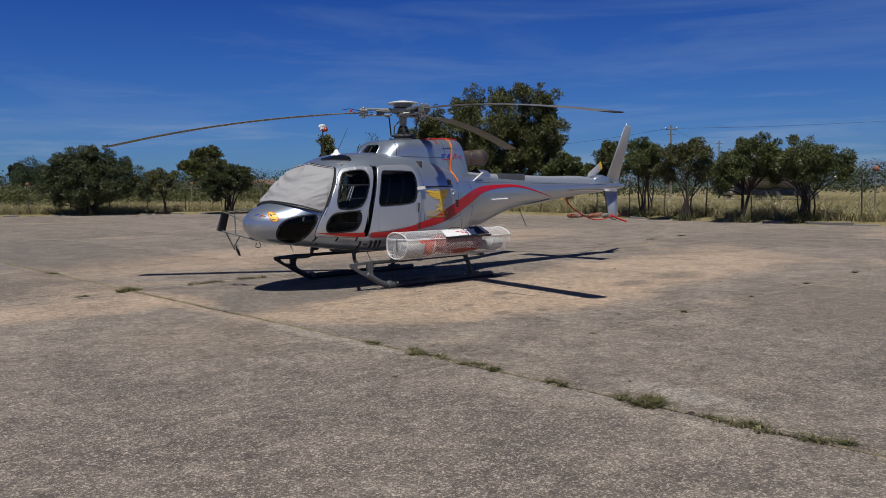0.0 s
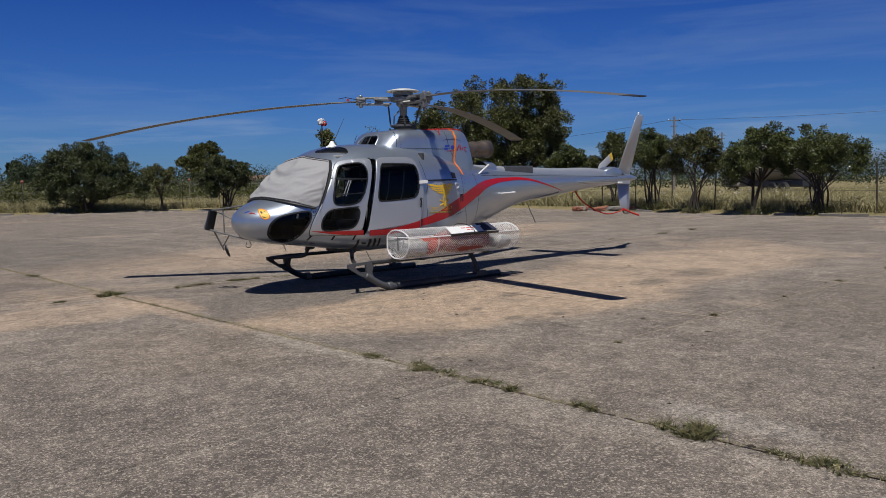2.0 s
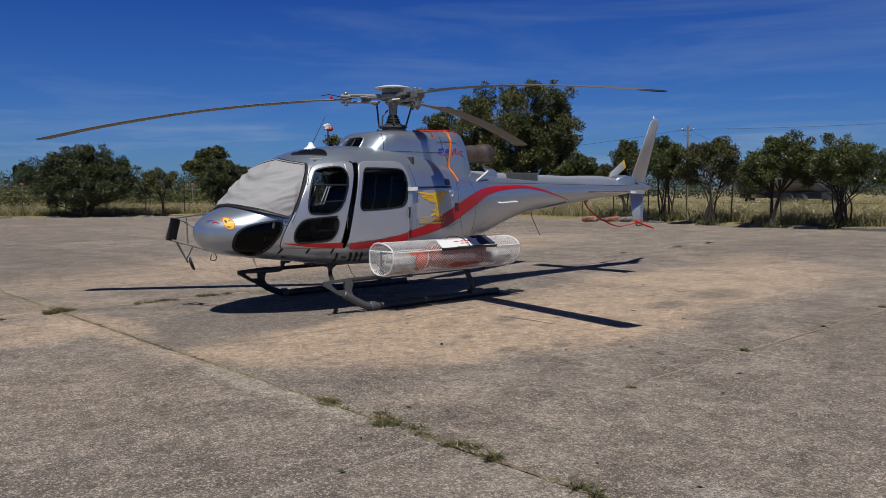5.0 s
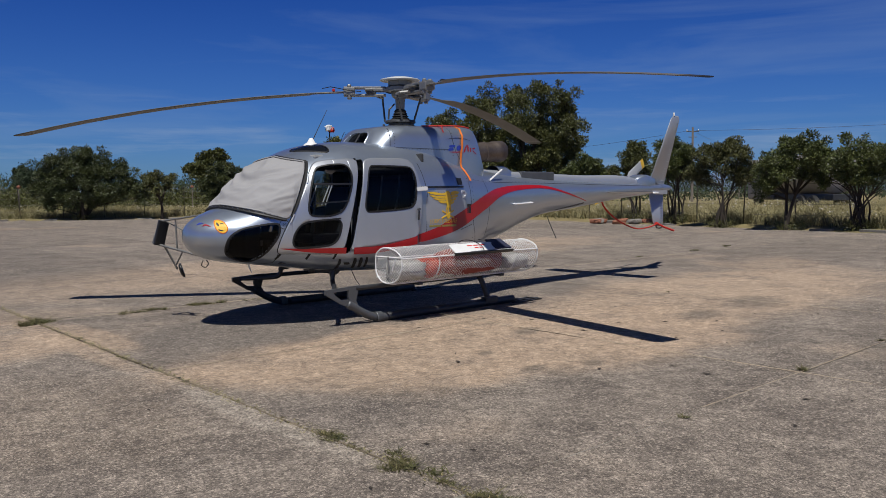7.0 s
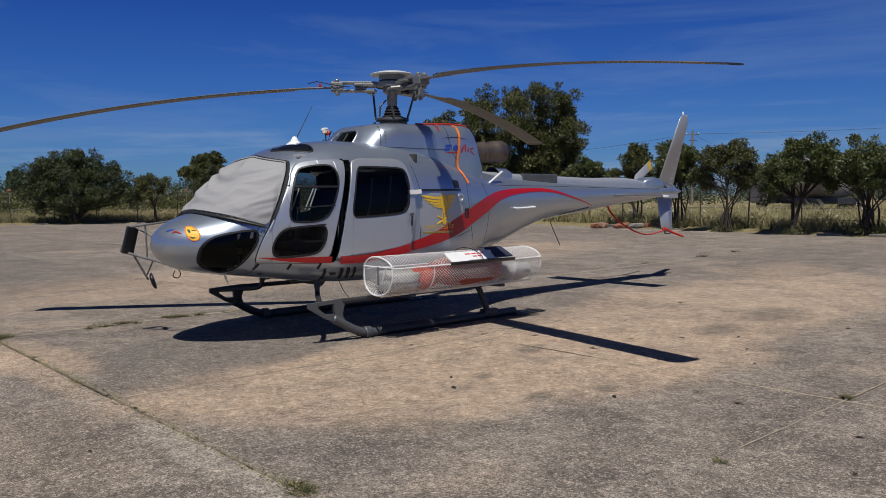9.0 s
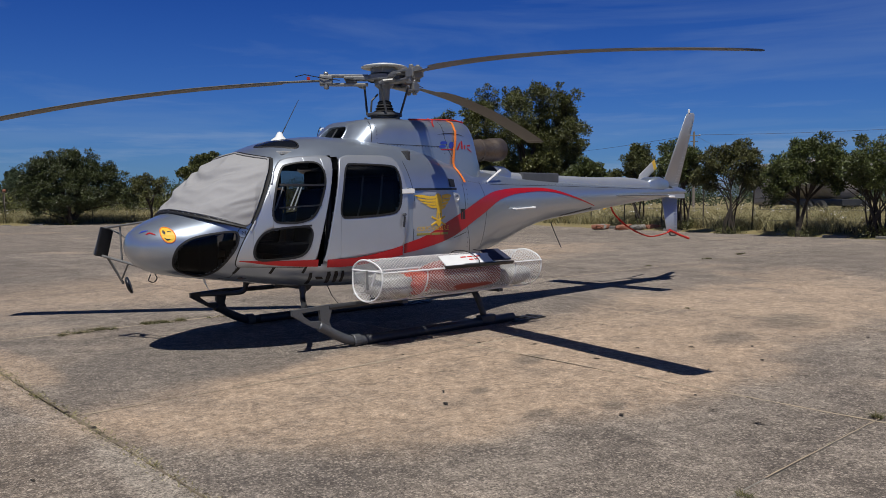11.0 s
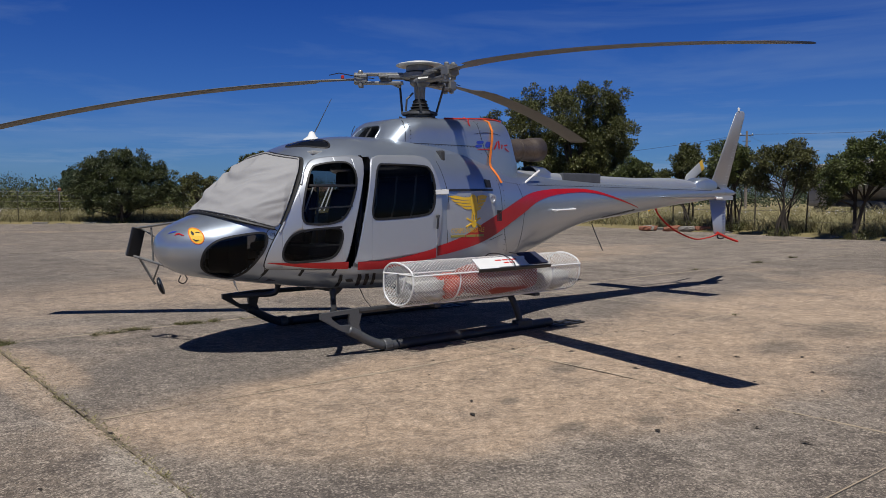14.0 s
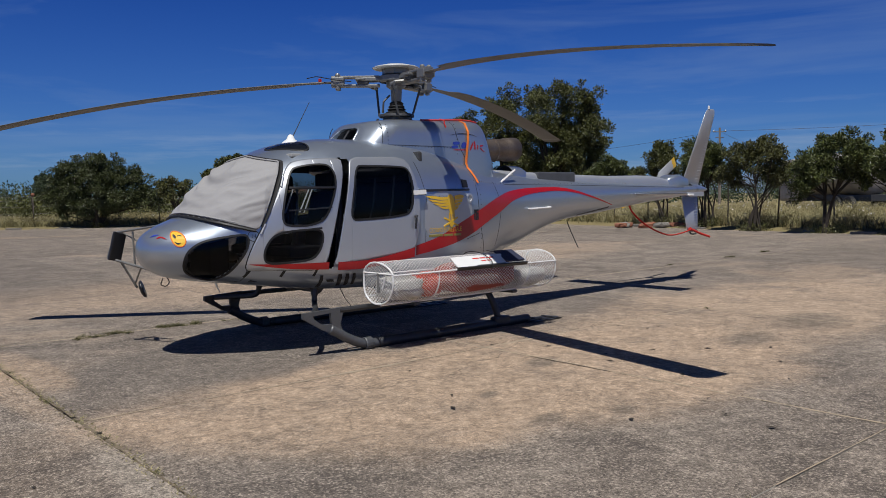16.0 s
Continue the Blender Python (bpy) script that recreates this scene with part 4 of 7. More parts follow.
for side in (-1, 1):
    for line in ([(-.64, 2.46), (-.66, 2.10)], [(.44, 2.54), (.46, 2.35), (.52, 2.18), (.62, 2.05)], [(-.62, 2.20), (.45, 2.20)]):
        part("panel_joint", strip(cowl, dense(line), .008, .002, 0, side, False), GEAR, cowling)
    # operator's mark, drawn as plain shapes
    for pts, mm in (([(.40, 2.268), (.52, 2.270), (.50, 2.232), (.385, 2.228)], BLUE), ([(.38, 2.220), (.49, 2.222), (.475, 2.188), (.36, 2.184)], BLUE), ([(.55, 2.268), (.635, 2.264), (.615, 2.192), (.53, 2.190)], BLUE),
                    ([(.67, 2.165), (.735, 2.275), (.755, 2.275), (.70, 2.165)], RED), ([(.755, 2.285), (.78, 2.285), (.785, 2.175), (.76, 2.175)], RED), ([(.815, 2.24), (.835, 2.24), (.83, 2.18), (.81, 2.18)], RED), ([(.86, 2.235), (.93, 2.245), (.935, 2.228), (.865, 2.215)], RED),
                    ([(.86, 2.20), (.91, 2.165), (.99, 2.14), (.92, 2.175), (.885, 2.205)], RED), ([(.40, 2.172), (.64, 2.178), (.64, 2.166), (.40, 2.160)], RED),
                    ([(.30, 2.335), (.50, 2.375), (.70, 2.375), (.86, 2.33), (.70, 2.366), (.50, 2.366)], BLACK)):
        part("logo_shape", sheet(cowl, rounded(pts, 1), (), .004, side), mm, cowling)
part("exhaust_fairing", lathe([(.21, -.12), (.20, .08), (.165, .12)], Matrix.Translation((1.30, 0, 2.20)) @ Matrix.Rotation(radians(88), 4, "Y"), 28), SILVER_FLAT, cowling, smooth=True)
pipe = part("exhaust_pipe", lathe([(.145, 0), (.150, .25), (.150, .52), (.165, .55), (.165, .75), (.152, .755), (.150, .5), (.13, .1), (0, .1)], Matrix.Translation((1.36, 0, 2.21)) @ Matrix.Rotation(radians(87), 4, "Y"), 32), EXHAUST, heli, "brown heat-stained steel exhaust pipe", smooth=True)
part("pipe_clamp", lathe([(.152, .30), (.160, .305), (.160, .335), (.152, .34)], Matrix.Translation((1.36, 0, 2.21)) @ Matrix.Rotation(radians(87), 4, "Y"), 32), EXHAUST, pipe)
bm = bmesh.new()
for side in (-1, 1):
    for x, z in [(-.60 + .05 * k, 2.19) for k in range(21)] + [(-.585, 2.12 + .045 * k) for k in range(8)] + [(.47, 2.12 + .045 * k) for k in range(9)]:
        q = cowl.on(x, z, side, .0)
        add_lathe(bm, [(.007, 0), (.005, .003), (0, .004)], Matrix.Translation(q) @ Matrix.Rotation(radians(-90 * side), 4, "X"), 6)
    for x, z in [(-.30 + .06 * k, 1.60) for k in range(12)] + [(.70, .95 + .06 * k) for k in range(13)] + [(.60 + .05 * k, 1.79 - .004 * k) for k in range(12)] + [(1.30 + .09 * k, 1.755) for k in range(50)]:
        q = hull.on(x, z, side, .0)
        add_lathe(bm, [(.007, 0), (.005, .003), (0, .004)], Matrix.Translation(q) @ Matrix.Rotation(radians(-90 * side), 4, "X"), 6)
tagged(part("rivets", bm, GEARLIGHT, heli), kind="stuff")
# fairing behind the cowling and drive shaft cover on the boom
SHAFT = Skin(np.array([(1.25, .22, 1.6, 1.97, 1.75, 3.4), (2.0, .18, 1.6, 1.94, 1.75, 3.6), (2.4, .165, 1.6, 1.925, 1.75, 3.6), (4.0, .145, 1.6, 1.885, 1.73, 3.6), (5.8, .12, 1.6, 1.84, 1.70, 3.6), (5.86, .11, 1.6, 1.83, 1.70, 3.6)]))
part("drive_shaft_cover", loft(SHAFT, list(np.arange(1.25, 5.86, .12)) + [5.86], 48), SILVER_FLAT, heli, smooth=True)
part("boom_top_hatch", box((2.42, -.175, 1.78), (3.25, .175, 1.928), .02), GEARLIGHT, heli, "dull grey hatch on top of the boom")
part("boom_front_fairing", lathe([(.19, 0), (.18, .25), (.11, .42), (0, .46)], Matrix.Translation((1.9, 0, 1.83)) @ Matrix.Rotation(radians(90), 4, "Y"), 24), SILVER, heli, smooth=True)
GEARBOX = Skin(np.array([(5.82, .11, 1.66, 1.84, 1.74, 4.0), (5.88, .14, 1.64, 1.872, 1.74, 4.4), (6.34, .14, 1.64, 1.878, 1.74, 4.4), (6.44, .12, 1.64, 1.855, 1.74, 4.0), (6.56, .05, 1.66, 1.79, 1.74, 3.0)]))
part("tail_gearbox_cover", loft(GEARBOX, list(np.arange(5.82, 6.55, .04)) + [6.56], 40), SILVER, heli, smooth=True)
part("tail_cone", lathe([(.115, 0), (.09, .25), (.05, .5), (.02, .62), (0, .63)], Matrix.Translation((6.6, 0, 1.655)) @ Matrix.Rotation(radians(90), 4, "Y"), 20), SILVER, heli, smooth=True)


def wing(rows, n=14, ribs=0.0):
    """An airfoil surface through rows of (leading point, trailing point, thickness, thickness axis)."""
    bm = bmesh.new()
    rings = []
    for le, te, th, ax in rows:
        le, te, ax = Vector(le), Vector(te), Vector(ax)
        ring = []
        for k in range(2 * n):
            u = k / n if k <= n else 2 - k / n
            s = 1 if k <= n else -1
            c = .5 - .5 * math.cos(math.pi * u)
            t = th * 2.9 * (.2969 * math.sqrt(c) - .126 * c - .3516 * c * c + .2843 * c**3 - .1036 * c**4) * 1.0
            ring.append(bm.verts.new(le + (te - le) * c + ax * s * t))
        rings.append(ring)
    for a, b in zip(rings, rings[1:]):
        for j in range(2 * n):
            bm.faces.new((a[j], a[(j + 1) % (2 * n)], b[(j + 1) % (2 * n)], b[j]))
    bm.faces.new(rings[0])
    bm.faces.new(rings[-1])
    bmesh.ops.remove_doubles(bm, verts=bm.verts, dist=.0005)
    return bm


fin = part("tail_fin", wing([((6.40, 0, 1.76), (6.93, 0, 1.70), .075, (0, 1, 0)), ((7.17, 0, 3.03), (7.50, 0, 3.03), .045, (0, 1, 0)), ((7.22, 0, 3.09), (7.50, 0, 3.10), .035, (0, 1, 0)), ((7.30, 0, 3.12), (7.46, 0, 3.125), .015, (0, 1, 0))]), SILVER_FLAT, heli, smooth=True)
low_fin = part("lower_fin", wing([((6.38, 0, 1.60), (6.92, 0, 1.60), .06, (0, 1, 0)), ((6.55, 0, .98), (6.93, 0, .98), .04, (0, 1, 0)), ((6.62, 0, .89), (6.90, 0, .88), .02, (0, 1, 0))]), SILVER_FLAT, heli, smooth=True)
bm = bmesh.new()
for k in range(26):
    t = k / 25
    le, te, z = 6.40 + .77 * t, 6.93 + .57 * t, 1.80 + 1.2 * t
    c = te - le
    add_tube(bm, [(le + c * .70, -.024 + .006 * t, z), (te - .02, -.009, z)], .0045, 5)
part("fin_ribs", bm, SILVER_FLAT, fin)
bm = bmesh.new()
for k in range(12):
    t = k / 11
    le, te, z = 6.40 + .16 * t, 6.92 + .01 * t, 1.52 - .56 * t
    add_tube(bm, [(le + (te - le) * .70, -.019 + .004 * t, z), (te - .02, -.007, z)], .0045, 5)
part("fin_ribs", bm, SILVER_FLAT, low_fin)
part("fin_light", lathe([(.02, 0), (.02, .05), (0, .07)], Matrix.Translation((7.30, 0, 3.12)), 10), PLAST, fin)
part("tail_skid", tube(curve([(6.66, 0, .93), (6.70, 0, .86), (6.85, 0, .85), (6.92, 0, .90)], 5), .014, 6), GEAR, low_fin)
stab = part("tailplane", wing([((4.66, y, 1.590), (5.10, y, 1.548), .06, (0, 0, 1)) for y in (-1.20, -1.18, -.6, 0, .6, 1.18, 1.20)]), SILVER, heli, smooth=True)
for y in (-1.21, 1.21):
    part("tip_light", lathe([(.018, -.05), (.02, .0), (.018, .08), (0, .10)], Matrix.Translation((4.75, y, 1.56)) @ Matrix.Rotation(radians(-90), 4, "Y"), 10), PLAST, stab)
    part("tip_plate", box((4.70, y - .006, 1.535), (5.10, y + .006, 1.60), .004), SILVER_FLAT, stab)
# tail rotor on the far side of the boom
tr = part("tail_rotor", lathe([(.05, -.15), (.05, 0), (.09, .01), (.09, .07), (.04, .10), (0, .10)], Matrix.Translation((6.12, .30, 1.80)) @ Matrix.Rotation(radians(-90), 4, "X"), 16), HUBMET, heli)
for s in (1, -1):
    d = Vector((.86 * s, .13, .39 * s)).normalized()
    ax = Vector((-d.z, 0, d.x)).normalized()
    c = Vector((6.12, .36, 1.80))
    chord = .185
    out = [(c + d * r - ax * chord * k, c + d * r + ax * chord * k, th, d.cross(ax)) for r, k, th in ((.10, .2, .03), (.22, .5, .02), (.80, .5, .014))]
    bl = part("tail_rotor_blade", wing(out, 8), CAP, tr, smooth=True)
    out = [(c + d * r - ax * chord * .5, c + d * r + ax * chord * .5, .015, d.cross(ax)) for r in (.80, .93)]
    part("yellow_blade_tip", wing(out, 8), YELLOW, tr, "yellow tail rotor blade tip")

# badge on the baggage door: bird, crossed tools and lettering
for side in (-1, 1):
    badge = part("badge_panel", sheet(hull, rounded([(-.36, 1.655), (.46, 1.66), (.50, 1.50), (.44, 1.06), (.10, 1.04), (-.36, 1.09)], 1), (), .002, side), SILVER_FLAT, heli)
    for feather in ([(-.345, 1.60), (-.24, 1.606), (-.08, 1.585), (.02, 1.592), (.02, 1.558), (-.12, 1.556), (-.27, 1.575)], [(-.31, 1.566), (-.13, 1.548), (.02, 1.552), (.02, 1.522), (-.10, 1.520), (-.24, 1.535)], [(-.25, 1.527), (-.10, 1.513), (.02, 1.518), (.03, 1.488), (-.06, 1.482), (-.17, 1.495)],
                    [(-.15, 1.486), (-.05, 1.476), (.03, 1.482), (.035, 1.45), (-.03, 1.446), (-.09, 1.458)], [(.02, 1.60), (.06, 1.622), (.10, 1.612), (.13, 1.57), (.145, 1.48), (.125, 1.40), (.075, 1.37), (.035, 1.42), (.02, 1.52)],
                    [(.14, 1.60), (.24, 1.618), (.33, 1.60), (.30, 1.57), (.14, 1.555)], [(.145, 1.55), (.30, 1.562), (.28, 1.53), (.145, 1.515)], [(.145, 1.508), (.26, 1.52), (.235, 1.49), (.14, 1.475)], [(.135, 1.468), (.215, 1.478), (.18, 1.44), (.125, 1.43)],
                    [(.03, 1.41), (.055, 1.40), (.05, 1.315), (.025, 1.32)], [(.065, 1.38), (.09, 1.38), (.09, 1.305), (.065, 1.305)], [(.105, 1.40), (.13, 1.41), (.13, 1.32), (.105, 1.315)]):
        part("badge_bird", sheet(hull, feather, (), .007, side, .012), YELLOW, badge)
    part("badge_bird", sheet(hull, [(.07 + .042 * math.cos(k * .52), 1.275 + .042 * math.sin(k * .52)) for k in range(12)], (), .010, side, .012), YELLOW, badge)
    for a, b in (((-.06, 1.245), (.19, 1.345)), ((-.05, 1.345), (.20, 1.245))):
        part("badge_tool", strip(hull, dense([a, b]), .022, .002, .006, side, False), YELLOW, badge)
    for a, b, z in ((-.30, -.08, 1.145), (-.06, .10, 1.143), (.12, .25, 1.142)):
        part("lettering_bar", strip(hull, dense([(a, z), (b, z)]), .030, .002, .004, side, False), OLIVE, badge)
    # yellow word under the badge
    fc = bpy.data.curves.new("word", "FONT")
    fc.body, fc.size = "CORPO FORESTALE", .076
    tmp = bpy.data.objects.new("word", fc)
    scene.collection.objects.link(tmp)
    me = bpy.data.meshes.new_from_object(tmp.evaluated_get(bpy.context.evaluated_depsgraph_get()))
    bpy.data.objects.remove(tmp)
    width_ = max(v.co.x for v in me.vertices)
    for v in me.vertices:
        u = v.co.x / width_
        x = -.30 + .56 * (u if side < 0 else 1 - u)
        v.co = hull.on(x, 1.182 + v.co.y, side, .007)
    link("badge_word", me, YELLOW, badge, "yellow capital lettering")
    # port on the flank
    part("filler_ring", lathe([(.055, 0), (.055, .012), (.035, .014), (.03, .004), (0, .004)], Matrix.Translation(hull.on(.44, 1.57, side, 0)) @ Matrix.Rotation(radians(90 * -side), 4, "X"), 20), SILVER_FLAT, heli)
    part("dark_vent", sheet(hull, [(.53, 1.30), (.53, 1.43), (.63, 1.43), (.63, 1.30)], (), .004, side), RUBBER, heli)
    part("dark_vent", sheet(hull, [(.32, 1.70), (.32, 1.80), (.44, 1.79), (.44, 1.70)], (), .004, side), RUBBER, heli)
    part("boom_handle", tube([hull.on(1.95, 1.41, side, .0), hull.on(1.95, 1.41, side, .05), hull.on(2.42, 1.425, side, .05), hull.on(2.42, 1.425, side, 0)], .016, 6), PLAST, heli)
    for k in range(7):
        part("lettering_bar", strip(hull, dense([(3.28 + .11 * k, 1.285 + .016 * k), (3.36 + .11 * k, 1.297 + .016 * k)]), .035, .002, .002, side, False), BLACK, heli)
# round sticker and small marks on the nose
def disc(cx, cz, rx, rz, off, n=20):
    return [(cx + rx * math.cos(2 * math.pi * k / n), cz + rz * math.sin(2 * math.pi * k / n)) for k in range(n)]


sticker = part("round_sticker", sheet(hull, disc(-3.055, 1.222, .054, .078, 0), (), .004, -1, .01), YELLOW, heli, "round yellow smiling sticker")
part("sticker_rim", strip(hull, disc(-3.055, 1.222, .051, .074, 0), .012, .0015, .004), ORANGE, sticker, "orange rim of the sticker")
part("sticker_eye", sheet(hull, disc(-3.077, 1.246, .010, .020, 0, 10), (), .007, -1, .006), BLACK, sticker)
part("sticker_eye", strip(hull, [(-3.055, 1.25), (-3.04, 1.256), (-3.025, 1.25)], .008, .002, .006, -1, False), BLACK, sticker)
part("sticker_mouth", sheet(hull, [(-3.090, 1.197), (-3.066, 1.182), (-3.042, 1.186), (-3.058, 1.172), (-3.076, 1.172)], (), .007, -1, .006), BLACK, sticker)
part("logo_shape", sheet(hull, [(-3.235, 1.235), (-3.20, 1.262), (-3.165, 1.266), (-3.185, 1.254), (-3.205, 1.248)], (), .004, -1, .01), BLUE, heli)
part("logo_shape", sheet(hull, [(-3.205, 1.222), (-3.175, 1.248), (-3.16, 1.246), (-3.135, 1.222), (-3.15, 1.222), (-3.17, 1.236)], (), .005, -1, .01), RED, heli)
part("round_mark", strip(hull, disc(-2.445, 1.235, .052, .052, 0), .008, .002, .002), GEAR, heli)
part("round_mark", strip(hull, [(-2.46, 1.215), (-2.458, 1.25), (-2.44, 1.23), (-2.43, 1.25), (-2.425, 1.215)], .008, .002, .002, -1, False), GEAR, heli)

# cabin inside
cabin = part("cabin_floor", box((-2.42, -.62, .76), (-.25, .62, .80), .005), INNER, heli)
part("rear_bulkhead", box((-.33, -.80, .72), (-.27, .80, 2.12), .02), INNER, heli)
part("console", box((-2.62, -.16, .74), (-2.40, .35, 1.42), .03), INNER, heli)
part("roof_lining", box((-1.9, -.62, 2.03), (-.35, .62, 2.07), .01), TRIM, heli)
for sy in (-.42, .42):
    seat = part("pilot_seat", box((-1.98, sy - .24, .98), (-1.50, sy + .24, 1.09), .04), SEAT, heli)
    part("seat_back", box((-.05, -.22, 0), (.05, .22, .62), .04, Matrix.Translation((-1.48, sy, 1.06)) @ Matrix.Rotation(radians(10), 4, "Y")), SEAT, seat)
    part("seat_headrest", box((-1.42, sy - .13, 1.70), (-1.33, sy + .13, 1.87), .035), SEAT, seat)
    part("seat_base", box((-1.92, sy - .20, .74), (-1.55, sy + .20, .98), .02), INNER, seat)
    part("seat_rail", tube([(-1.36, sy - .2, .80), (-1.33, sy - .2, 1.72), (-1.33, sy + .2, 1.72), (-1.36, sy + .2, .80)], .014, 6), TRIM, seat)
bench = part("rear_bench", box((-.85, -.72, 1.02), (-.40, .72, 1.14), .04), SEAT, heli)
part("bench_back", box((-.46, -.72, 1.14), (-.36, .72, 1.78), .04), SEAT, bench)
for y in (-.55, -.18, .2, .55):
    part("seat_belt", tube([(-.49, y, 1.86), (-.50, y + .04, 1.5), (-.58, y + .09, 1.16)], .018, 5, flat=.2), TRIM, bench)
for s in (-1, 1):
    part("vent_window_bar", strip(hull, dense([(-2.05, 1.70), (-1.56, 1.705)]), .026, .010, .018, s, False), BLACK, heli)
    part("vent_window_bar", strip(hull, dense([(-2.09, 1.475), (-1.62, 1.50)]), .016, .008, .018, s, False), BLACK, heli)
    for xa, xb in ((-2.07, -1.965), (-1.90, -1.775), (-1.845, -1.735)):
        part("seat_harness_bar", tube([(xa, .745 * s, 1.45), (xb, .735 * s, 1.69)], .014 if xa < -2 else .011, 6, flat=.5), PLAST, heli)
    part("cabin_post", tube([(-1.50, .80 * s, .80), (-1.46, .84 * s, 1.4), (-1.36, .68 * s, 2.05)], .028, 8), GEAR, heli)
part("control_stick", tube(curve([(-2.30, .42, .75), (-2.28, .42, 1.1), (-2.2, .42, 1.35)], 5), .014, 6), GEAR, heli)

# landing gear
for s in (-1, 1):
    y = 1.10 * s
    # Shade is put into colour by side: far skid and bracket darker, near ones paler.
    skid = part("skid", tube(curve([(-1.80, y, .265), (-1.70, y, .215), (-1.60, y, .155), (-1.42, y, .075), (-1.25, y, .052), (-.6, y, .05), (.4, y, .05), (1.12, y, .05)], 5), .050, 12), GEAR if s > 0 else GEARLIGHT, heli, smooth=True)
    part("skid_shoe", tube([(-1.2, y, .05), (1.16, y, .05)], .055, 12), GEAR, skid, smooth=True)
    part("skid_clamp", lathe([(.062, -.05), (.07, -.04), (.07, .04), (.062, .05)], Matrix.Translation((-1.33, y, .058)) @ Matrix.Rotation(radians(90), 4, "Y"), 14), GEARLIGHT, skid)
    for ty in (-.11, 0, .11):
        part("skid_tail_strip", box((1.05, y + ty - .022, .006), (1.72 - .5 * abs(ty), y + ty + .022, .020), .002), GEAR, skid)
    for tx in (1.12, 1.38, 1.60):
        part("skid_tail_strip", box((tx - .02, y - .14, .020), (tx + .02, y + .14, .028), .002), GEAR, skid)
    plate = bmesh.new()
    outer = [(-2.12, .455), (-1.63, .478), (-1.68, .30), (-1.62, .17), (-1.88, .26), (-2.12, .40)]
    inner = [(-2.01, .42), (-1.79, .43), (-1.79, .35), (-1.78, .315), (-1.90, .32), (-1.99, .385)]
    loops = [[plate.verts.new((x, y + dy, z)) for x, z in pts] for dy in (-.02, .02) for pts in (outer, inner)]
    for k in range(6):
        q = (k + 1) % 6
        for a_, b_ in ((0, 1), (2, 3), (0, 2), (1, 3)):
            plate.faces.new((loops[a_][k], loops[a_][q], loops[b_][q], loops[b_][k]))
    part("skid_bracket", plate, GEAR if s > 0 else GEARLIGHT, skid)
    part("step_bar", tube([(-1.68, y, .445), (-1.0, y * .99, .445), (.55, y * .98, .45)], .030, 10), GEAR, skid)
    part("front_leg", tube(curve([(-1.63, .58 * s, .68), (-1.655, .60 * s, .57), (-1.68, .64 * s, .475), (-1.80, .84 * s, .445), (-2.0, y, .43)], 5), [.040] * 6 + [.030] * 15, 10), GEAR, heli, smooth=True)
    part("leg_fairing", lathe([(.11, .06), (.09, 0), (.055, -.05), (.03, -.07), (0, -.07)], Matrix.Translation((-1.60, .56 * s, .64)), 14), GEAR, heli, smooth=True)
    part("rear_leg", tube(curve([(.45, .25 * s, .62), (.50, .6 * s, .60), (.55, .95 * s, .47), (.60, 1.06 * s, .28), (.66, y, .05)], 5), .040, 10), GEAR, heli, smooth=True)
    part("leg_foot", box((.55, y - .055, .02), (.80, y + .055, .13), .02), GEAR, heli)
part("front_cross_tube", tube([(-1.45, -.3, .60), (-1.45, .3, .60)], .05, 10), GEAR, heli)
part("rear_cross_tube", tube([(.45, -.3, .62), (.45, .3, .62)], .05, 10), GEAR, heli)

# mirror frame on the nose
rig = part("mirror_frame", tube([(-2.80, .30, .79), (-2.95, .62, .86), (-3.22, 1.10, .985)], .015, 8), HUBMET, heli)
for pts, r in (([(-3.22, 1.10, .985), (-3.16, 1.02, 1.25)], .014), ([(-3.16, 1.02, 1.26), (-2.90, .42, 1.34)], .012), ([(-3.10, 1.00, 1.27), (-2.95, .62, 1.10), (-2.98, .45, 1.06)], .009),
               ([(-3.05, .80, 1.275), (-3.03, .82, .91)], .011), ([(-3.13, .97, .95), (-2.95, 1.0, .64)], .014), ([(-3.0, .72, .89), (-2.97, .98, .70)], .010)):
    part("frame_bar", tube(pts, r, 8), HUBMET, rig)
mir = part("rear_view_mirror", box((-.075, -.016, -.16), (.075, .020, .16), .014, Matrix.Translation((-3.15, 1.00, 1.11)) @ Matrix.Rotation(radians(13), 4, Vector((.5, .85, 0))) @ Matrix.Rotation(radians(8), 4, "Z")), BLACK, heli, "black rectangular mirror housing")
part("mirror_glass", box((-.06, .0205, -.13), (.06, .0235, .13), 0, Matrix.Translation((-3.15, 1.00, 1.11)) @ Matrix.Rotation(radians(13), 4, Vector((.5, .85, 0))) @ Matrix.Rotation(radians(8), 4, "Z")), MIRROR, mir)
rmir = part("round_mirror", lathe([(0, -.03), (.06, -.025), (.095, -.01), (.10, .012), (.09, .016), (0, .016)], Matrix.Translation((-2.88, 1.02, .615)) @ Matrix.Rotation(radians(70), 4, "Y") @ Matrix.Rotation(radians(25), 4, "X"), 24), BLACK, heli, "small round black mirror", smooth=True)
part("wire_loop", tube(curve([(-2.92, .35, .78), (-2.95, .33, .72), (-2.90, .32, .70), (-2.86, .33, .74), (-2.88, .34, .79)], 5), .006, 6), BLACK, heli)

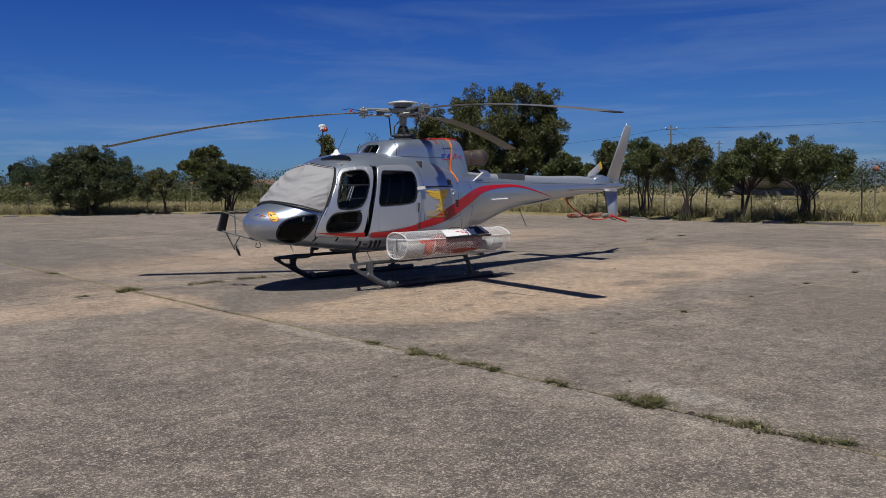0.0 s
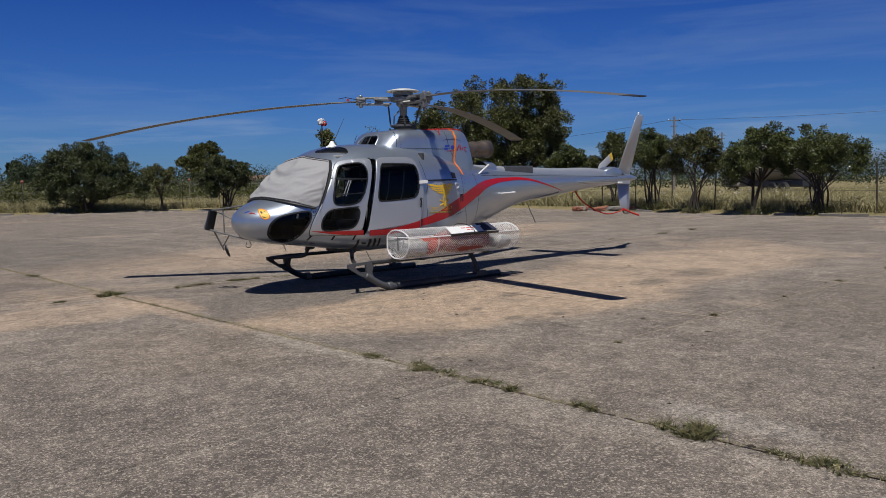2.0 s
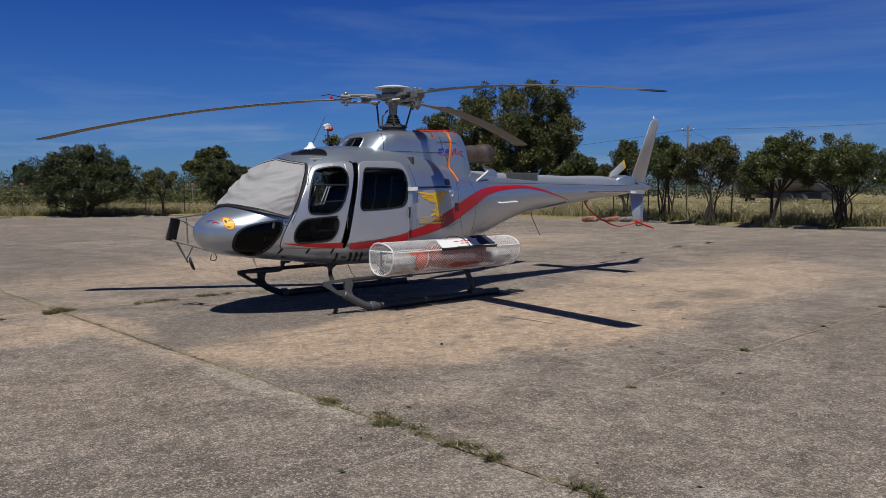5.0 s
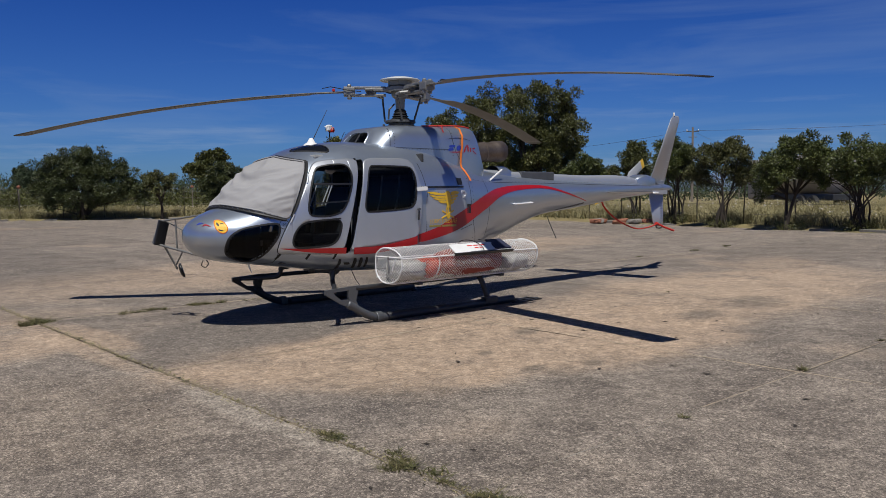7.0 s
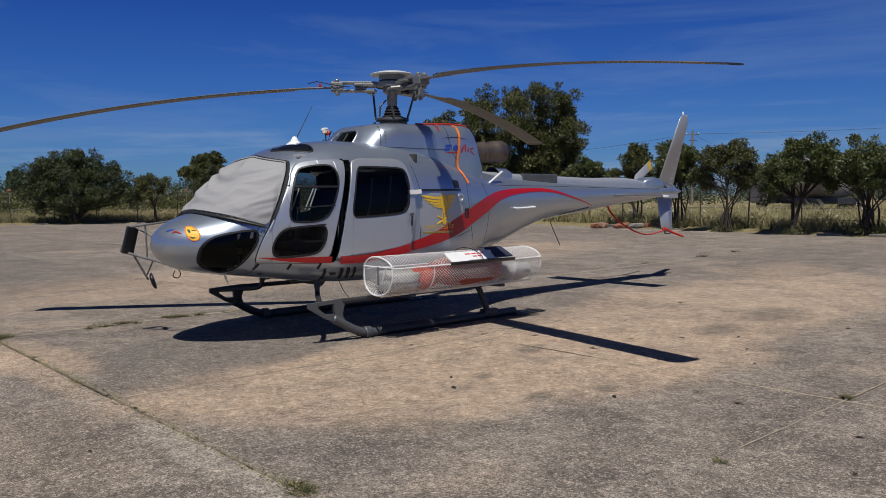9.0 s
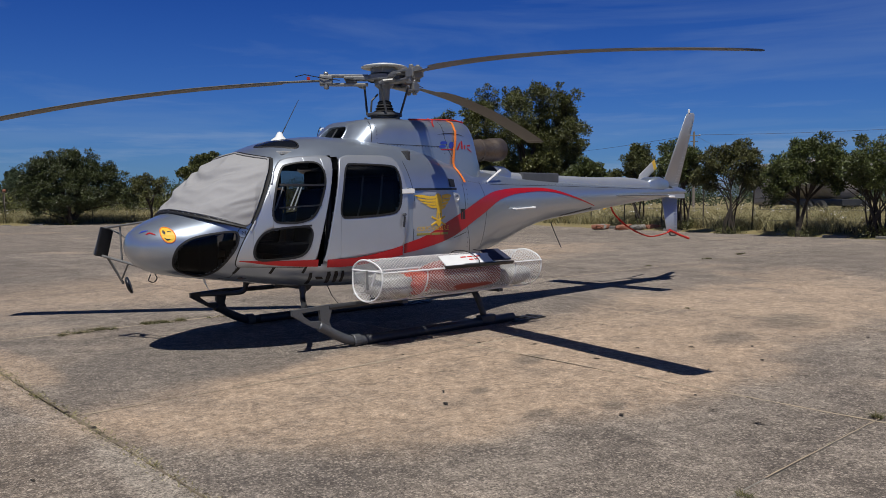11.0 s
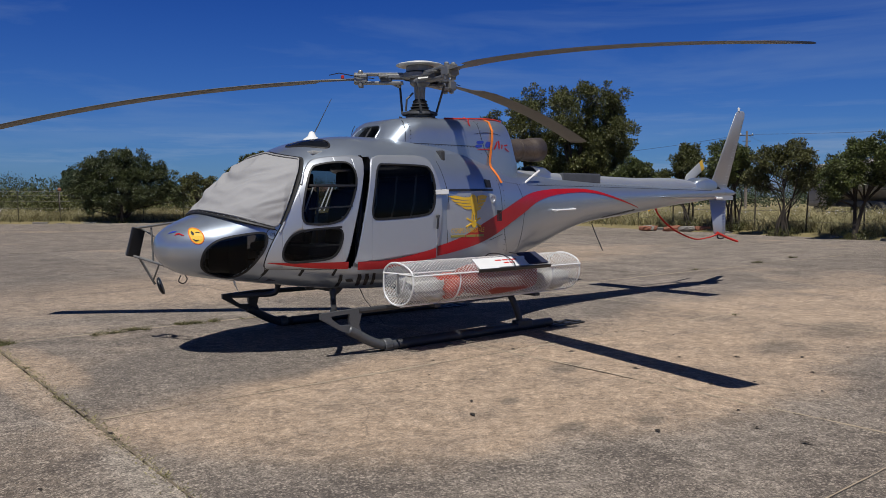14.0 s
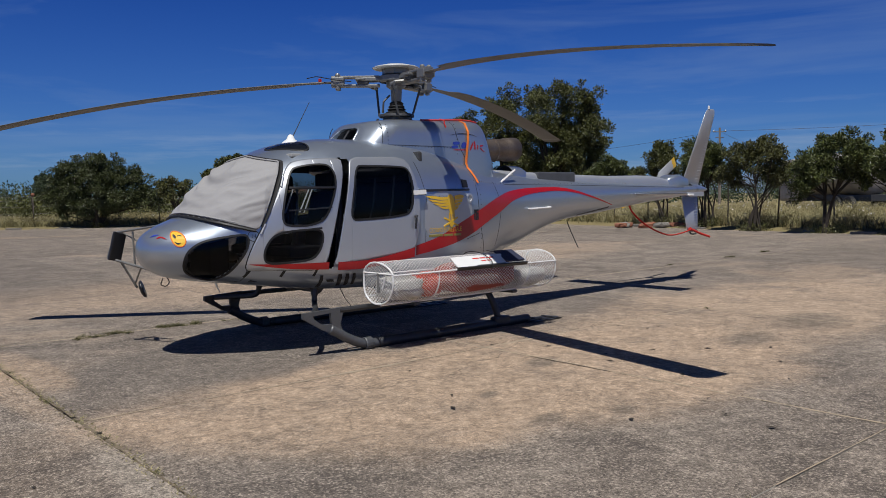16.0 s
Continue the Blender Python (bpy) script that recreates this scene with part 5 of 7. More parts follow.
# main rotor
mast = part("rotor_mast", lathe([(.16, 2.48), (.16, 2.53), (.08, 2.55), (.058, 2.70), (.070, 2.93), (.12, 2.97), (.13, 3.14), (0, 3.14)], None, 28), HUBMET, heli, smooth=False)
sw = part("swashplate", lathe([(.13, 2.51), (.235, 2.515), (.24, 2.525), (.24, 2.545), (.17, 2.56), (.17, 2.585), (.215, 2.59), (.22, 2.60), (.215, 2.625), (.15, 2.64), (.09, 2.64)], None, 32), HUBDARK, heli)
part("mast_boot", lathe([(.12, 2.635), (.135, 2.65), (.10, 2.67), (.12, 2.685), (.09, 2.705), (.105, 2.72), (.08, 2.74), (.09, 2.76), (.062, 2.785)], None, 24), RUBBER, mast)
part("hub_cap", lathe([(0, 3.252), (.06, 3.247), (.17, 3.232), (.27, 3.208), (.292, 3.196), (.28, 3.188), (.15, 3.186), (0, 3.186)], None, 36), CAP, heli, "pale domed rotor hub cap", smooth=True)
part("cap_pedestal", lathe([(.12, 3.10), (.17, 3.12), (.17, 3.19), (0, 3.19)], None, 8), HUBMET, heli)
star = bmesh.new()
add_lathe(star, [(.20, 3.025), (.22, 3.04), (.22, 3.09), (.20, 3.10), (0, 3.10)], None, 24)
for az in (20.5, 140.5, 260.5):
    m = Matrix.Rotation(radians(az), 4, "Z")
    add_box(star, (.10, -.075, 3.035), (.42, .075, 3.085), .012, m)
    add_box(star, (.38, -.11, 3.045), (.50, .11, 3.075), .012, m)
part("rotor_star", star, HUBMET, heli)


def blade_z(r):
    return SAG[az][0] + SAG[az][1] * (r - .6) - SAG[az][2] * (r - .6) ** 2


PITCH = {20.5: .012, 140.5: -.004, 260.5: .012}
SAG = {20.5: (3.045, -.010, .0190), 140.5: (3.035, -.022, .0218), 260.5: (3.05, -.0205, .0160)}


for az in (20.5, 140.5, 260.5):
    m = Matrix.Rotation(radians(az), 4, "Z")
    hold = empty("rotor_blade")
    hold.parent = heli
    for zz in (2.985, 3.090):
        s = part("blade_sleeve", box((.20, -.055, zz - .016), (.80, .055, zz + .016), .010, m), HUBMET, hold)
    part("elastomer_block", box((.34, -.065, 3.00), (.48, .065, 3.075), .015, m), HUBDARK, hold)
    cuff = box((.64, -.08, 2.985), (.80, .08, 3.09), .012, m)
    for by in (-.045, .045):
        add_lathe(cuff, [(0, 2.93), (.025, 2.935), (.03, 2.94), (.03, 3.12), (.02, 3.135), (0, 3.135)], m @ Matrix.Translation((.72, by, 0)), 10)
    part("blade_cuff", cuff, HUBMET, hold)
    part("pitch_horn", tube([m @ Vector(p) for p in ((.36, -.05, 3.0), (.30, -.18, 2.985), (.24, -.20, 2.965))], .022, 8), HUBMET, hold)
    part("pitch_link", tube([m @ Vector(p) for p in ((.25, -.20, 2.96), (.22, -.10, 2.62))], .014, 8), HUBDARK, hold)
    part("cable", tube([m @ Vector(p) for p in ((.55, .07, 3.03), (.75, .10, 3.05), (.98, .06, 3.10), (1.1, .03, 3.08))], .006, 5), BLACK, hold)
    rows = []
    for r, c0, c1, th in ((.76, -.05, .06, .05), (.95, -.06, .08, .05), (1.25, -.085, .12, .042), (1.30, -.087, .215, .040), (1.6, -.0875, .26, .037)) + tuple((r, -.0875, .2625, .036) for r in np.arange(2.0, 5.16, .35)) + ((5.20, -.0875, .2625, .033),):
        rows.append((m @ Vector((r, -c0 * 1.0, blade_z(r) + PITCH[az])), m @ Vector((r, -c1, blade_z(r) - PITCH[az] * .5)), th, (0, 0, 1)))
    bl = part("blade_skin", wing(rows, 10), BLADE, hold, "grey composite rotor blade drooping towards its tip", smooth=True)
    rows = [(m @ Vector((r, .0875, blade_z(r) + PITCH[az])), m @ Vector((r, -k, blade_z(r) - PITCH[az] * .5)), .033, (0, 0, 1)) for r, k in ((5.20, .2625), (5.28, .2625), (5.345, .17))]
    part("blade_tip", wing(rows, 10), BLADETIP, hold)
part("red_tag", box((-.745, .58, 3.04), (-.715, .61, 3.08), .004), REDWEB, heli)
for a in (35, 155, 275):
    m = Matrix.Rotation(radians(a), 4, "Z")
    part("control_rod", tube([m @ Vector((.24, 0, 2.57)), m @ Vector((.27, 0, 2.45))], .018, 8), HUBDARK, heli)
part("scissor_link", tube([Matrix.Rotation(radians(155), 4, "Z") @ Vector(p) for p in ((.09, .03, 2.86), (.17, .03, 2.78), (.18, .02, 2.64))], .013, 6), HUBDARK, heli)

# cargo basket on the port side
BX0, BX1 = -1.36, 1.12
PROFILE = rounded([(-1.10, .78), (-1.12, .87), (-1.25, .935), (-1.42, .925), (-1.57, .865), (-1.61, .79), (-1.60, .66), (-1.52, .54), (-1.38, .485), (-1.22, .50), (-1.10, .60)], 3)
bask = empty("cargo_basket")
bask.parent = heli
bask["label"] = "white expanded-metal cargo basket hung on the helicopter's side"
seg = [math.hypot(b[0] - a[0], b[1] - a[1]) for a, b in zip(PROFILE, PROFILE[1:] + PROFILE[:1])]
total = sum(seg)
cum = [0]
for s in seg:
    cum.append(cum[-1] + s)


def on_profile(u, grow_=0.0):
    u = u % total
    i = int(np.searchsorted(cum, u, side="right") - 1)
    i = min(i, len(PROFILE) - 1)
    a, b = PROFILE[i], PROFILE[(i + 1) % len(PROFILE)]
    k = (u - cum[i]) / seg[i]
    y, z = a[0] + (b[0] - a[0]) * k, a[1] + (b[1] - a[1]) * k
    n = Vector((b[1] - a[1], -(b[0] - a[0]))).normalized()
    return y - n.x * grow_, z - n.y * grow_


def strand(bm, p, q, nrm, w=.0020):
    d = (q - p).normalized()
    s = d.cross(nrm).normalized() * w
    n = nrm * w * .6
    va = [bm.verts.new(v) for v in (p - s, p + n, p + s)]
    vb = [bm.verts.new(v) for v in (q - s, q + n, q + s)]
    for j in range(3):
        k = (j + 1) % 3
        bm.faces.new((va[j], va[k], vb[k], vb[j]))


nu, nx_ = 44, 56
bm = bmesh.new()
for i in range(nx_):
    for j in range(nu):
        def node(ii, jj):
            y, z = on_profile(total * jj / nu)
            return Vector((BX0 + (BX1 - BX0) * ii / nx_, y, z))
        yc, zc = on_profile(total * (j + .5) / nu)
        nrm = Vector((0, yc + 1.36, zc - .73)).normalized()
        c = (node(i, j + .5), node(i + .5, j), node(i + 1, j + .5), node(i + .5, j + 1))
        for a, b in zip(c, c[1:] + c[:1]):
            strand(bm, a, b, nrm)
part("basket_mesh", bm, WHITE, bask)
for x in (BX0, BX1):
    bm = bmesh.new()
    step = .046
    for i in range(-12, 13):
        for j in range(-12, 13):
            cy, cz = -1.355 + i * step, .73 + j * step * .9
            pts = [Vector((x, cy - step / 2, cz)), Vector((x, cy, cz + step * .45)), Vector((x, cy + step / 2, cz)), Vector((x, cy, cz - step * .45))]
            if all(inside_outline(PROFILE, p.y, p.z) for p in pts):
                for a, b in zip(pts, pts[1:] + pts[:1]):
                    strand(bm, a, b, Vector((-1 if x < 0 else 1, 0, 0)))
    end = part("basket_end_mesh", bm, WHITE, bask)
for x in (BX0, BX1):
    loop = [Vector((x, *on_profile(total * k / 60, .004))) for k in range(61)]
    part("basket_hoop", tube(loop, .010, 6, caps=False), WHITE, bask)
for x in (-.74, .66):
    # lid hinge bands: only the outer, lower flank carries a strap
    loop = [p for p in (Vector((x, *on_profile(total * k / 60, .004))) for k in range(61)) if p.y < -1.34 and p.z < .82]
    part("basket_band", tube(loop, .011, 6, flat=.5), WHITE, bask)
part("lid_latch", tube([(BX0 - .01, -1.50, .80), (BX0 - .015, -1.44, .66)], .010, 6), WHITE, bask)
part("lid_latch", tube([(BX0 - .01, -1.36, .82), (BX0 - .012, -1.37, .62)], .012, 6), HUBMET, bask)
for y, z in ((-1.612, .805), (-1.10, .78), (-1.38, .487), (-1.12, .56)):
    part("basket_rail", tube([(BX0, y, z), (BX1, y, z)], .010, 6), WHITE, bask)
part("basket_rail", tube([(BX0, -1.61, .815), (BX0, -1.10, .815)], .010, 6), WHITE, bask)
for x in (-.9, .6):
    part("basket_strut", tube([(x, -1.30, .47), (x + .02, -.55, .60)], .022, 8), GEAR, bask)
    part("basket_clamp", box((x - .04, -1.42, .445), (x + .04, -1.05, .48), .008), GEAR, bask)
part("basket_hinge", tube([(-.2, -1.61, .83), (.25, -1.61, .83)], .010, 6), HUBMET, bask)

# load in the basket
def lump(lo, hi, seed, amp=.02, sub=3):
    bm = bmesh.new()
    bmesh.ops.create_icosphere(bm, subdivisions=sub, radius=1)
    c, h = [(a + b) / 2 for a, b in zip(lo, hi)], [(b - a) / 2 for a, b in zip(lo, hi)]
    for v in bm.verts:
        p = v.co.copy()
        q = Vector([math.copysign(abs(k) ** .55, k) for k in p])
        n = amp * noise.noise(p * 2.3 + Vector((seed, 0, 0))) + amp * .6 * noise.noise(p * 6 + Vector((0, seed, 0)))
        v.co = Vector([c[k] + q[k] * h[k] for k in range(3)]) + p * n
    return bm


tagged(part("folded_water_bucket", lump((-.55, -1.575, .53), (.55, -1.14, .86), 3, .02), ORANGEBAG, smooth=True), "dark red folded canvas water bucket lying in the basket", "bucket")
tagged(part("equipment_bag", lump((-.84, -1.53, .53), (-.62, -1.20, .78), 8, .05), ORANGECLOTH, smooth=True), "small crumpled orange bag in the basket", "bag")
tagged(part("crumpled_film", lump((-1.32, -1.555, .525), (-.86, -1.16, .76), 5, .04), BAGGREY, smooth=True), "crumpled pale plastic film in the basket's end", "plastic film")
tagged(part("crumpled_film", lump((.62, -1.555, .53), (1.05, -1.16, .74), 15, .04), BAGGREY, smooth=True), "crumpled pale plastic film in the basket's end", "plastic film")
sign = part("label_panel", box((-.42, -.085, -.006), (.36, .085, .006), .003, Matrix.Translation((-.06, -1.548, .876)) @ Matrix.Rotation(radians(36), 4, "X")), PLAST)
tagged(sign, "white panel with faded red lettering on the basket lid", "panel")
sm = Matrix.Translation((-.06, -1.548, .876)) @ Matrix.Rotation(radians(36), 4, "X")
for row, (a, b) in enumerate(((-.12, -.03), (-.01, .07), (.09, .20), (-.02, .05), (.07, .14))):
    v = .035 if row < 3 else -.012
    part("lettering_bar", box((a, v - .009, .007), (b, v + .009, .0085), 0, sm), REDWEB, sign)
part("panel_edge", box((-.44, -.104, -.03), (.66, -.088, .010), .003, sm), BLACK, sign)
pad = part("navy_pad", box((-.15, -.12, -.010), (.15, .12, .012), .008, Matrix.Translation((.42, -1.505, .900)) @ Matrix.Rotation(radians(27), 4, "X")), NAVY)
tagged(pad, "dark navy padded flap strapped over the basket lid", "pad")
part("pad_strap", tube([(.36, -1.62, .85), (.36, -1.45, .935), (.36, -1.2, .95)], .012, 6, flat=.3), BLACK, pad)
part("tie_cord", tube(curve([(.02, -1.64, .78), (.02, -1.61, .88), (.02, -1.42, .955), (.02, -1.2, .945), (.02, -1.08, .83)], 5), .006, 6), GEAR, bask, "thin grey cord tied round the basket")

# tie-down straps and cords
def band(pts, w, across, name, material, label, cat):
    bm = bmesh.new()
    a = Vector(across) * w / 2
    rows = [[bm.verts.new(p - a), bm.verts.new(p + a)] for p in map(Vector, pts)]
    for r, s in zip(rows, rows[1:]):
        bm.faces.new((r[0], r[1], s[1], s[0]))
    return tagged(thicken(part(name, bm, material), .004), label, cat)


strap = [cowl.on(.67, z, 1, .012) for z in (2.1, 2.25, 2.4, 2.5)] + [Vector((.67, y, 2.566)) for y in (.35, .1, -.15, -.38)] + [Vector((.67 + dx, -max(cowl.half(.67 + dx, z), hull.half(.67 + dx, z)) - .020, z)) for dx, z in ((0, 2.51), (-.012, 2.4), (-.03, 2.28), (-.05, 2.18), (-.06, 2.10), (-.068, 2.05), (-.07, 2.0), (-.065, 1.95), (-.05, 1.90), (-.03, 1.85), (-.01, 1.80), (.0, 1.76))]
band(strap, .034, (1, 0, 0), "tie_down_strap", ORANGE, "bright orange webbing strap over the engine cowling", "strap")
rope = curve([(.05, -.40, 2.53), (.3, -.44, 2.537), (.60, -.42, 2.555), (.8, -.44, 2.553), (.98, -.40, 2.54)], 6)
part("red_cord", tube(rope, .010, 6), REDWEB, heli, "thin red cord lying on the engine cowling")
tagged(part("red_ribbon", tube([(.30, -.47, 2.55), (.315, -.54, 2.52), (.30, -.55, 2.49), (.32, -.56, 2.44)], .012, 5, flat=.3), REDWEB), "red warning ribbon hanging from a cord", "ribbon")
gust = curve([(5.15, .25, 1.50), (5.20, .20, 1.30), (5.40, .12, 1.10), (5.70, .06, .95), (6.05, .02, .86), (6.40, .0, .88), (6.66, -.02, .93)], 6)
tagged(part("red_tail_strap", tube(gust, .018, 8, flat=.6), REDWEB), "slack red strap tied from tail rotor to lower fin", "strap")
tagged(part("strap_knot", tube(curve([(6.62, -.03, .95), (6.70, -.06, .92), (6.85, -.10, .86), (7.10, -.14, .79)], 5), [.03] * 3 + [.02] * 13, 8), REDWEB), "knotted red strap end hanging below the fin", "strap")
tagged(part("boom_aerial_wire", tube(curve([(3.05, -.18, 1.19), (3.12, -.19, 1.05), (3.25, -.22, .80)], 5), .007, 6), GEAR), "thin dark wire hanging under the tail boom", "wire")
tagged(part("white_prop_rod", tube([(1.24, -.50, 1.72), (1.70, -.40, 1.94)], .014, 6), PLAST), "white rod leaning on the cowling's rear", "rod")

# ---- plants ----
rng = np.random.default_rng(7)


def leaves(centres, radii, count, size, aspect=3.2, up=0.35, shell=0.55):
    """Leaf blades scattered round clump centres; each leaf is a folded diamond of two triangles."""
    c = np.asarray(centres)
    w = np.asarray(radii) ** 2
    k = rng.choice(len(c), count, p=w / w.sum())
    d = rng.normal(size=(count, 3))
    d /= np.linalg.norm(d, axis=1)[:, None]
    r = np.asarray(radii)[k] * (shell + (1 - shell) * rng.random(count) ** 0.6) * (0.8 + 0.45 * rng.random(count))
    p = c[k] + d * r[:, None] * (1, 1, .85)
    ax = d * .7 + rng.normal(size=(count, 3)) * .7 + (0, 0, up)
    ax /= np.linalg.norm(ax, axis=1)[:, None]
    s = np.cross(ax, rng.normal(size=(count, 3)))
    s /= np.linalg.norm(s, axis=1)[:, None]
    n = np.cross(ax, s)
    L = (size * (.6 + .8 * rng.random(count)))[:, None]
    v = np.stack((p, p + ax * L * .5 + s * L / aspect * .5 + n * L * .06, p + ax * L, p + ax * L * .5 - s * L / aspect * .5 + n * L * .06), 1).reshape(-1, 3)
    b = np.arange(count)[:, None] * 4
    f = np.concatenate((b + (0, 1, 2), b + (0, 2, 3)), 1).reshape(-1, 3)
    return v, f


def round_heads(height, width, clear, n, seed):
    """Foliage heads (x, y, z, radius) filling an upright oval crown."""
    r = np.random.default_rng(seed)
    out = []
    for k in range(n):
        d = r.normal(size=3)
        d /= np.linalg.norm(d)
        q = .35 + .5 * r.random()
        out.append((d[0] * q * width / 2, d[1] * q * width / 2, height * ((clear + 1) / 2 + d[2] * q * (1 - clear) / 2), width * r.uniform(.16, .26)))
    return out


def tree(name, at, heads, label, seed, stems=6, trunk_r=.06, count=9000, size=.11, leaf=None, flowers=0, mound=True, clumps=12):
    """A tree whose stems fork from the base, with limbs to every foliage head and a crown of single leaves."""
    r = np.random.default_rng(seed)
    heads = list(heads)
    for x, y, z, hr in list(heads):
        if r.random() < .75:
            heads.append((x + r.normal() * .35 * hr, y + r.normal() * .35 * hr, z - hr * r.uniform(.5, .9), hr * .72))
    z0 = float(ground_height(np.array([at[0]]), np.array([at[1]]))[0])
    top = empty(name, (at[0], at[1], z0), label, "tree")
    cen, rad = [], []
    for x, y, z, hr in heads:
        cen.append((x, y, z - z0))
        rad.append(hr * .58)
        for k in range(clumps):
            d = r.normal(size=3)
            d /= np.linalg.norm(d)
            q = hr * r.uniform(.55, .98)
            cen.append((x + d[0] * q, y + d[1] * q, z - z0 + d[2] * q * .9))
            rad.append(hr * r.uniform(.16, .40))
    cen, rad = np.array(cen), np.array(rad)
    bm = bmesh.new()
    order = [int(i) for i in np.argsort([math.atan2(h[1], h[0]) for h in heads])]
    lines = []
    for k in range(stems):
        h = heads[order[k * len(heads) // stems % len(heads)]]
        a = 2 * math.pi * k / stems + r.random()
        foot = min(.04 * stems, .28)
        e = Vector((h[0] + r.normal() * .15, h[1] + r.normal() * .15, h[2] - z0))
        p0 = Vector((foot * math.cos(a), foot * math.sin(a), -.06))
        p1 = p0 + Vector((e.x * .18 + r.normal() * .06, e.y * .18 + r.normal() * .06, e.z * .36))
        p2 = p0 + Vector((e.x * .52 + r.normal() * .08, e.y * .52 + r.normal() * .08, e.z * .68))
        c = curve([p0, p1, p2, e], 4)
        lines.append(c)
        add_tube(bm, c, [trunk_r * (1.15 - .95 * i / (len(c) - 1)) for i in range(len(c))], 6)
    for x, y, z, hr in heads:
        e = Vector((x, y, z - z0))
        c = min(lines, key=lambda q: (q[len(q) // 2] - e).length)
        s = c[len(c) // 2 + int(r.integers(-1, 2))]
        add_tube(bm, [s, s.lerp(e, .5) + Vector((r.normal() * .08, r.normal() * .08, .08)), e], [trunk_r * .55, trunk_r * .38, trunk_r * .15], 5)
    for k in r.choice(len(cen), min(len(cen), 70), replace=False):
        h = heads[k // (clumps + 1)]
        add_tube(bm, [Vector((h[0], h[1], h[2] - z0 - h[3] * .5)), Vector(cen[k])], [trunk_r * .2, trunk_r * .07], 4)
    part("trunk", bm, BARK, top, smooth=True)
    v, f = leaves(cen, rad, count, size, 2.6, .3, .35)
    link("crown", mesh_np("crown", v, f), leaf or LEAF, top)
    if flowers:
        v, f = leaves(cen, rad * 1.1, flowers, .075, 1.1, .6, .95)
        link("blossom", mesh_np("blossom", v, f), PETAL, top, "small white blossom")
    if mound:
        ring = np.array([(.45 * math.cos(a), .45 * math.sin(a), .14) for a in np.arange(0, 6.2, .5)])
        v, f = leaves(ring * r.uniform(.5, 1.2, (13, 1)), r.uniform(.15, .30, 13), 900, .10)
        link("undergrowth", mesh_np("undergrowth", v, f), LEAFDRY, top)
    return top


OLE = "dark green many-stemmed oleander beside the wire fence"
tree("oleander_tree", (24.9, 2.7), [(-0.6, 0.0, 3.05, 0.76), (-0.5, -0.8, 2.75, 0.72), (0.3, -1.3, 2.6, 0.54), (-0.9, 0.4, 2.65, 0.66), (-0.7, -0.5, 2.5, 0.60), (0.2, -1.5, 2.25, 0.42), (0.2, 1.5, 2.2, 0.48), (0.4, 0.7, 2.5, 0.60), (0.1, 1.1, 2.75, .5)],
     OLE + ", with white blossom", 11, 14, .040, 23000, .11, flowers=110)
tree("oleander_tree", (24.9, 5.5), [(0.5, 0.1, 3.3, 0.64), (-0.1, -1.0, 3.2, 0.67), (-0.1, 0.4, 2.8, 0.72), (-0.2, -0.6, 2.5, 0.7), (-0.9, 0.4, 2.4, 0.56), (-0.2, -1.5, 2.9, 0.58), (-0.9, 0.5, 1.9, 0.49), (0.6, 0.8, 2.0, 0.46), (1.1, -0.7, 2.4, 0.52)],
     "dark green round-crowned oleander on two forked stems beside the fence", 12, 2, .085, 25000, .11, LEAF)
tree("oleander_tree", (25.6, 8.7), [(0.5, -0.3, 3.55, 0.55), (0.2, 0.2, 3.2, 0.61), (-0.1, -0.9, 3.2, 0.50), (-0.5, 0.6, 3.0, 0.60), (-0.3, 1.1, 2.5, 0.50), (0.2, 0.1, 2.6, 0.60), (0.5, -0.7, 2.6, 0.60), (0.4, -1.2, 2.4, 0.48), (-0.3, 0.7, 2.1, 0.40)],
     "brownish green oleander with an open airy crown beside the fence", 13, 9, .045, 17000, .11, LEAFDRY)
tree("oleander_tree", (26.9, 11.6), [(0.0, 0.6, 3.6, 0.63), (0.0, -0.0, 3.6, 0.55), (-0.3, -0.8, 3.4, 0.47), (-0.5, 0.7, 2.8, 0.55), (-0.8, -0.2, 2.9, 0.63), (0.9, 0.2, 2.8, 0.59)],
     OLE, 14, 8, .050, 17000, .11, LEAF)
tree("oleander_tree", (27.9, 14.5), [(0.6, 0.5, 3.8, 0.58), (-0.2, 0.4, 3.3, 0.47), (-0.2, -0.4, 3.0, 0.52), (0.5, 0.7, 2.7, 0.47), (-0.5, 1.0, 2.6, 0.41)],
     OLE, 15, 5, .05, 11000, .12, LEAF2)
tree("oleander_tree", (12.3, 47.7), [(0.2, 0.6, 4.0, 1.10), (1.0, -0.4, 3.9, 1.05), (-0.7, 0.9, 4.0, 1.05), (-1.4, 1.2, 3.45, 1.05), (1.8, -1.0, 3.4, 1.10), (-2.0, 1.4, 2.8, 1.0), (2.4, -1.4, 2.7, 1.05), (-0.4, 0.5, 2.9, 1.45), (0.9, -0.6, 2.8, 1.45), (2.8, -1.8, 2.1, 0.80), (-2.2, 1.5, 2.05, 0.80), (-1.3, 0.4, 2.1, 1.0), (1.7, -1.6, 2.0, 0.85), (0.2, -0.6, 2.2, 1.0), (-1.8, 0.9, 1.35, .55), (0.1, 0.2, 4.6, 0.62)],
     "large dome-shaped dark oleander dotted with white blossom", 16, 12, .10, 60000, .14, LEAFDARK, flowers=110)
tree("fig_tree", (16.5, 44.9), [(-0.1, 0.0, 2.9, 0.57), (-0.7, 0.2, 2.7, 0.57), (0.7, 0.2, 2.7, 0.57), (-0.4, -0.2, 2.2, 0.5)],
     "small thin tree on a single leaning stem by the fence", 17, 1, .10, 4500, .14, LEAFDRY, mound=False)
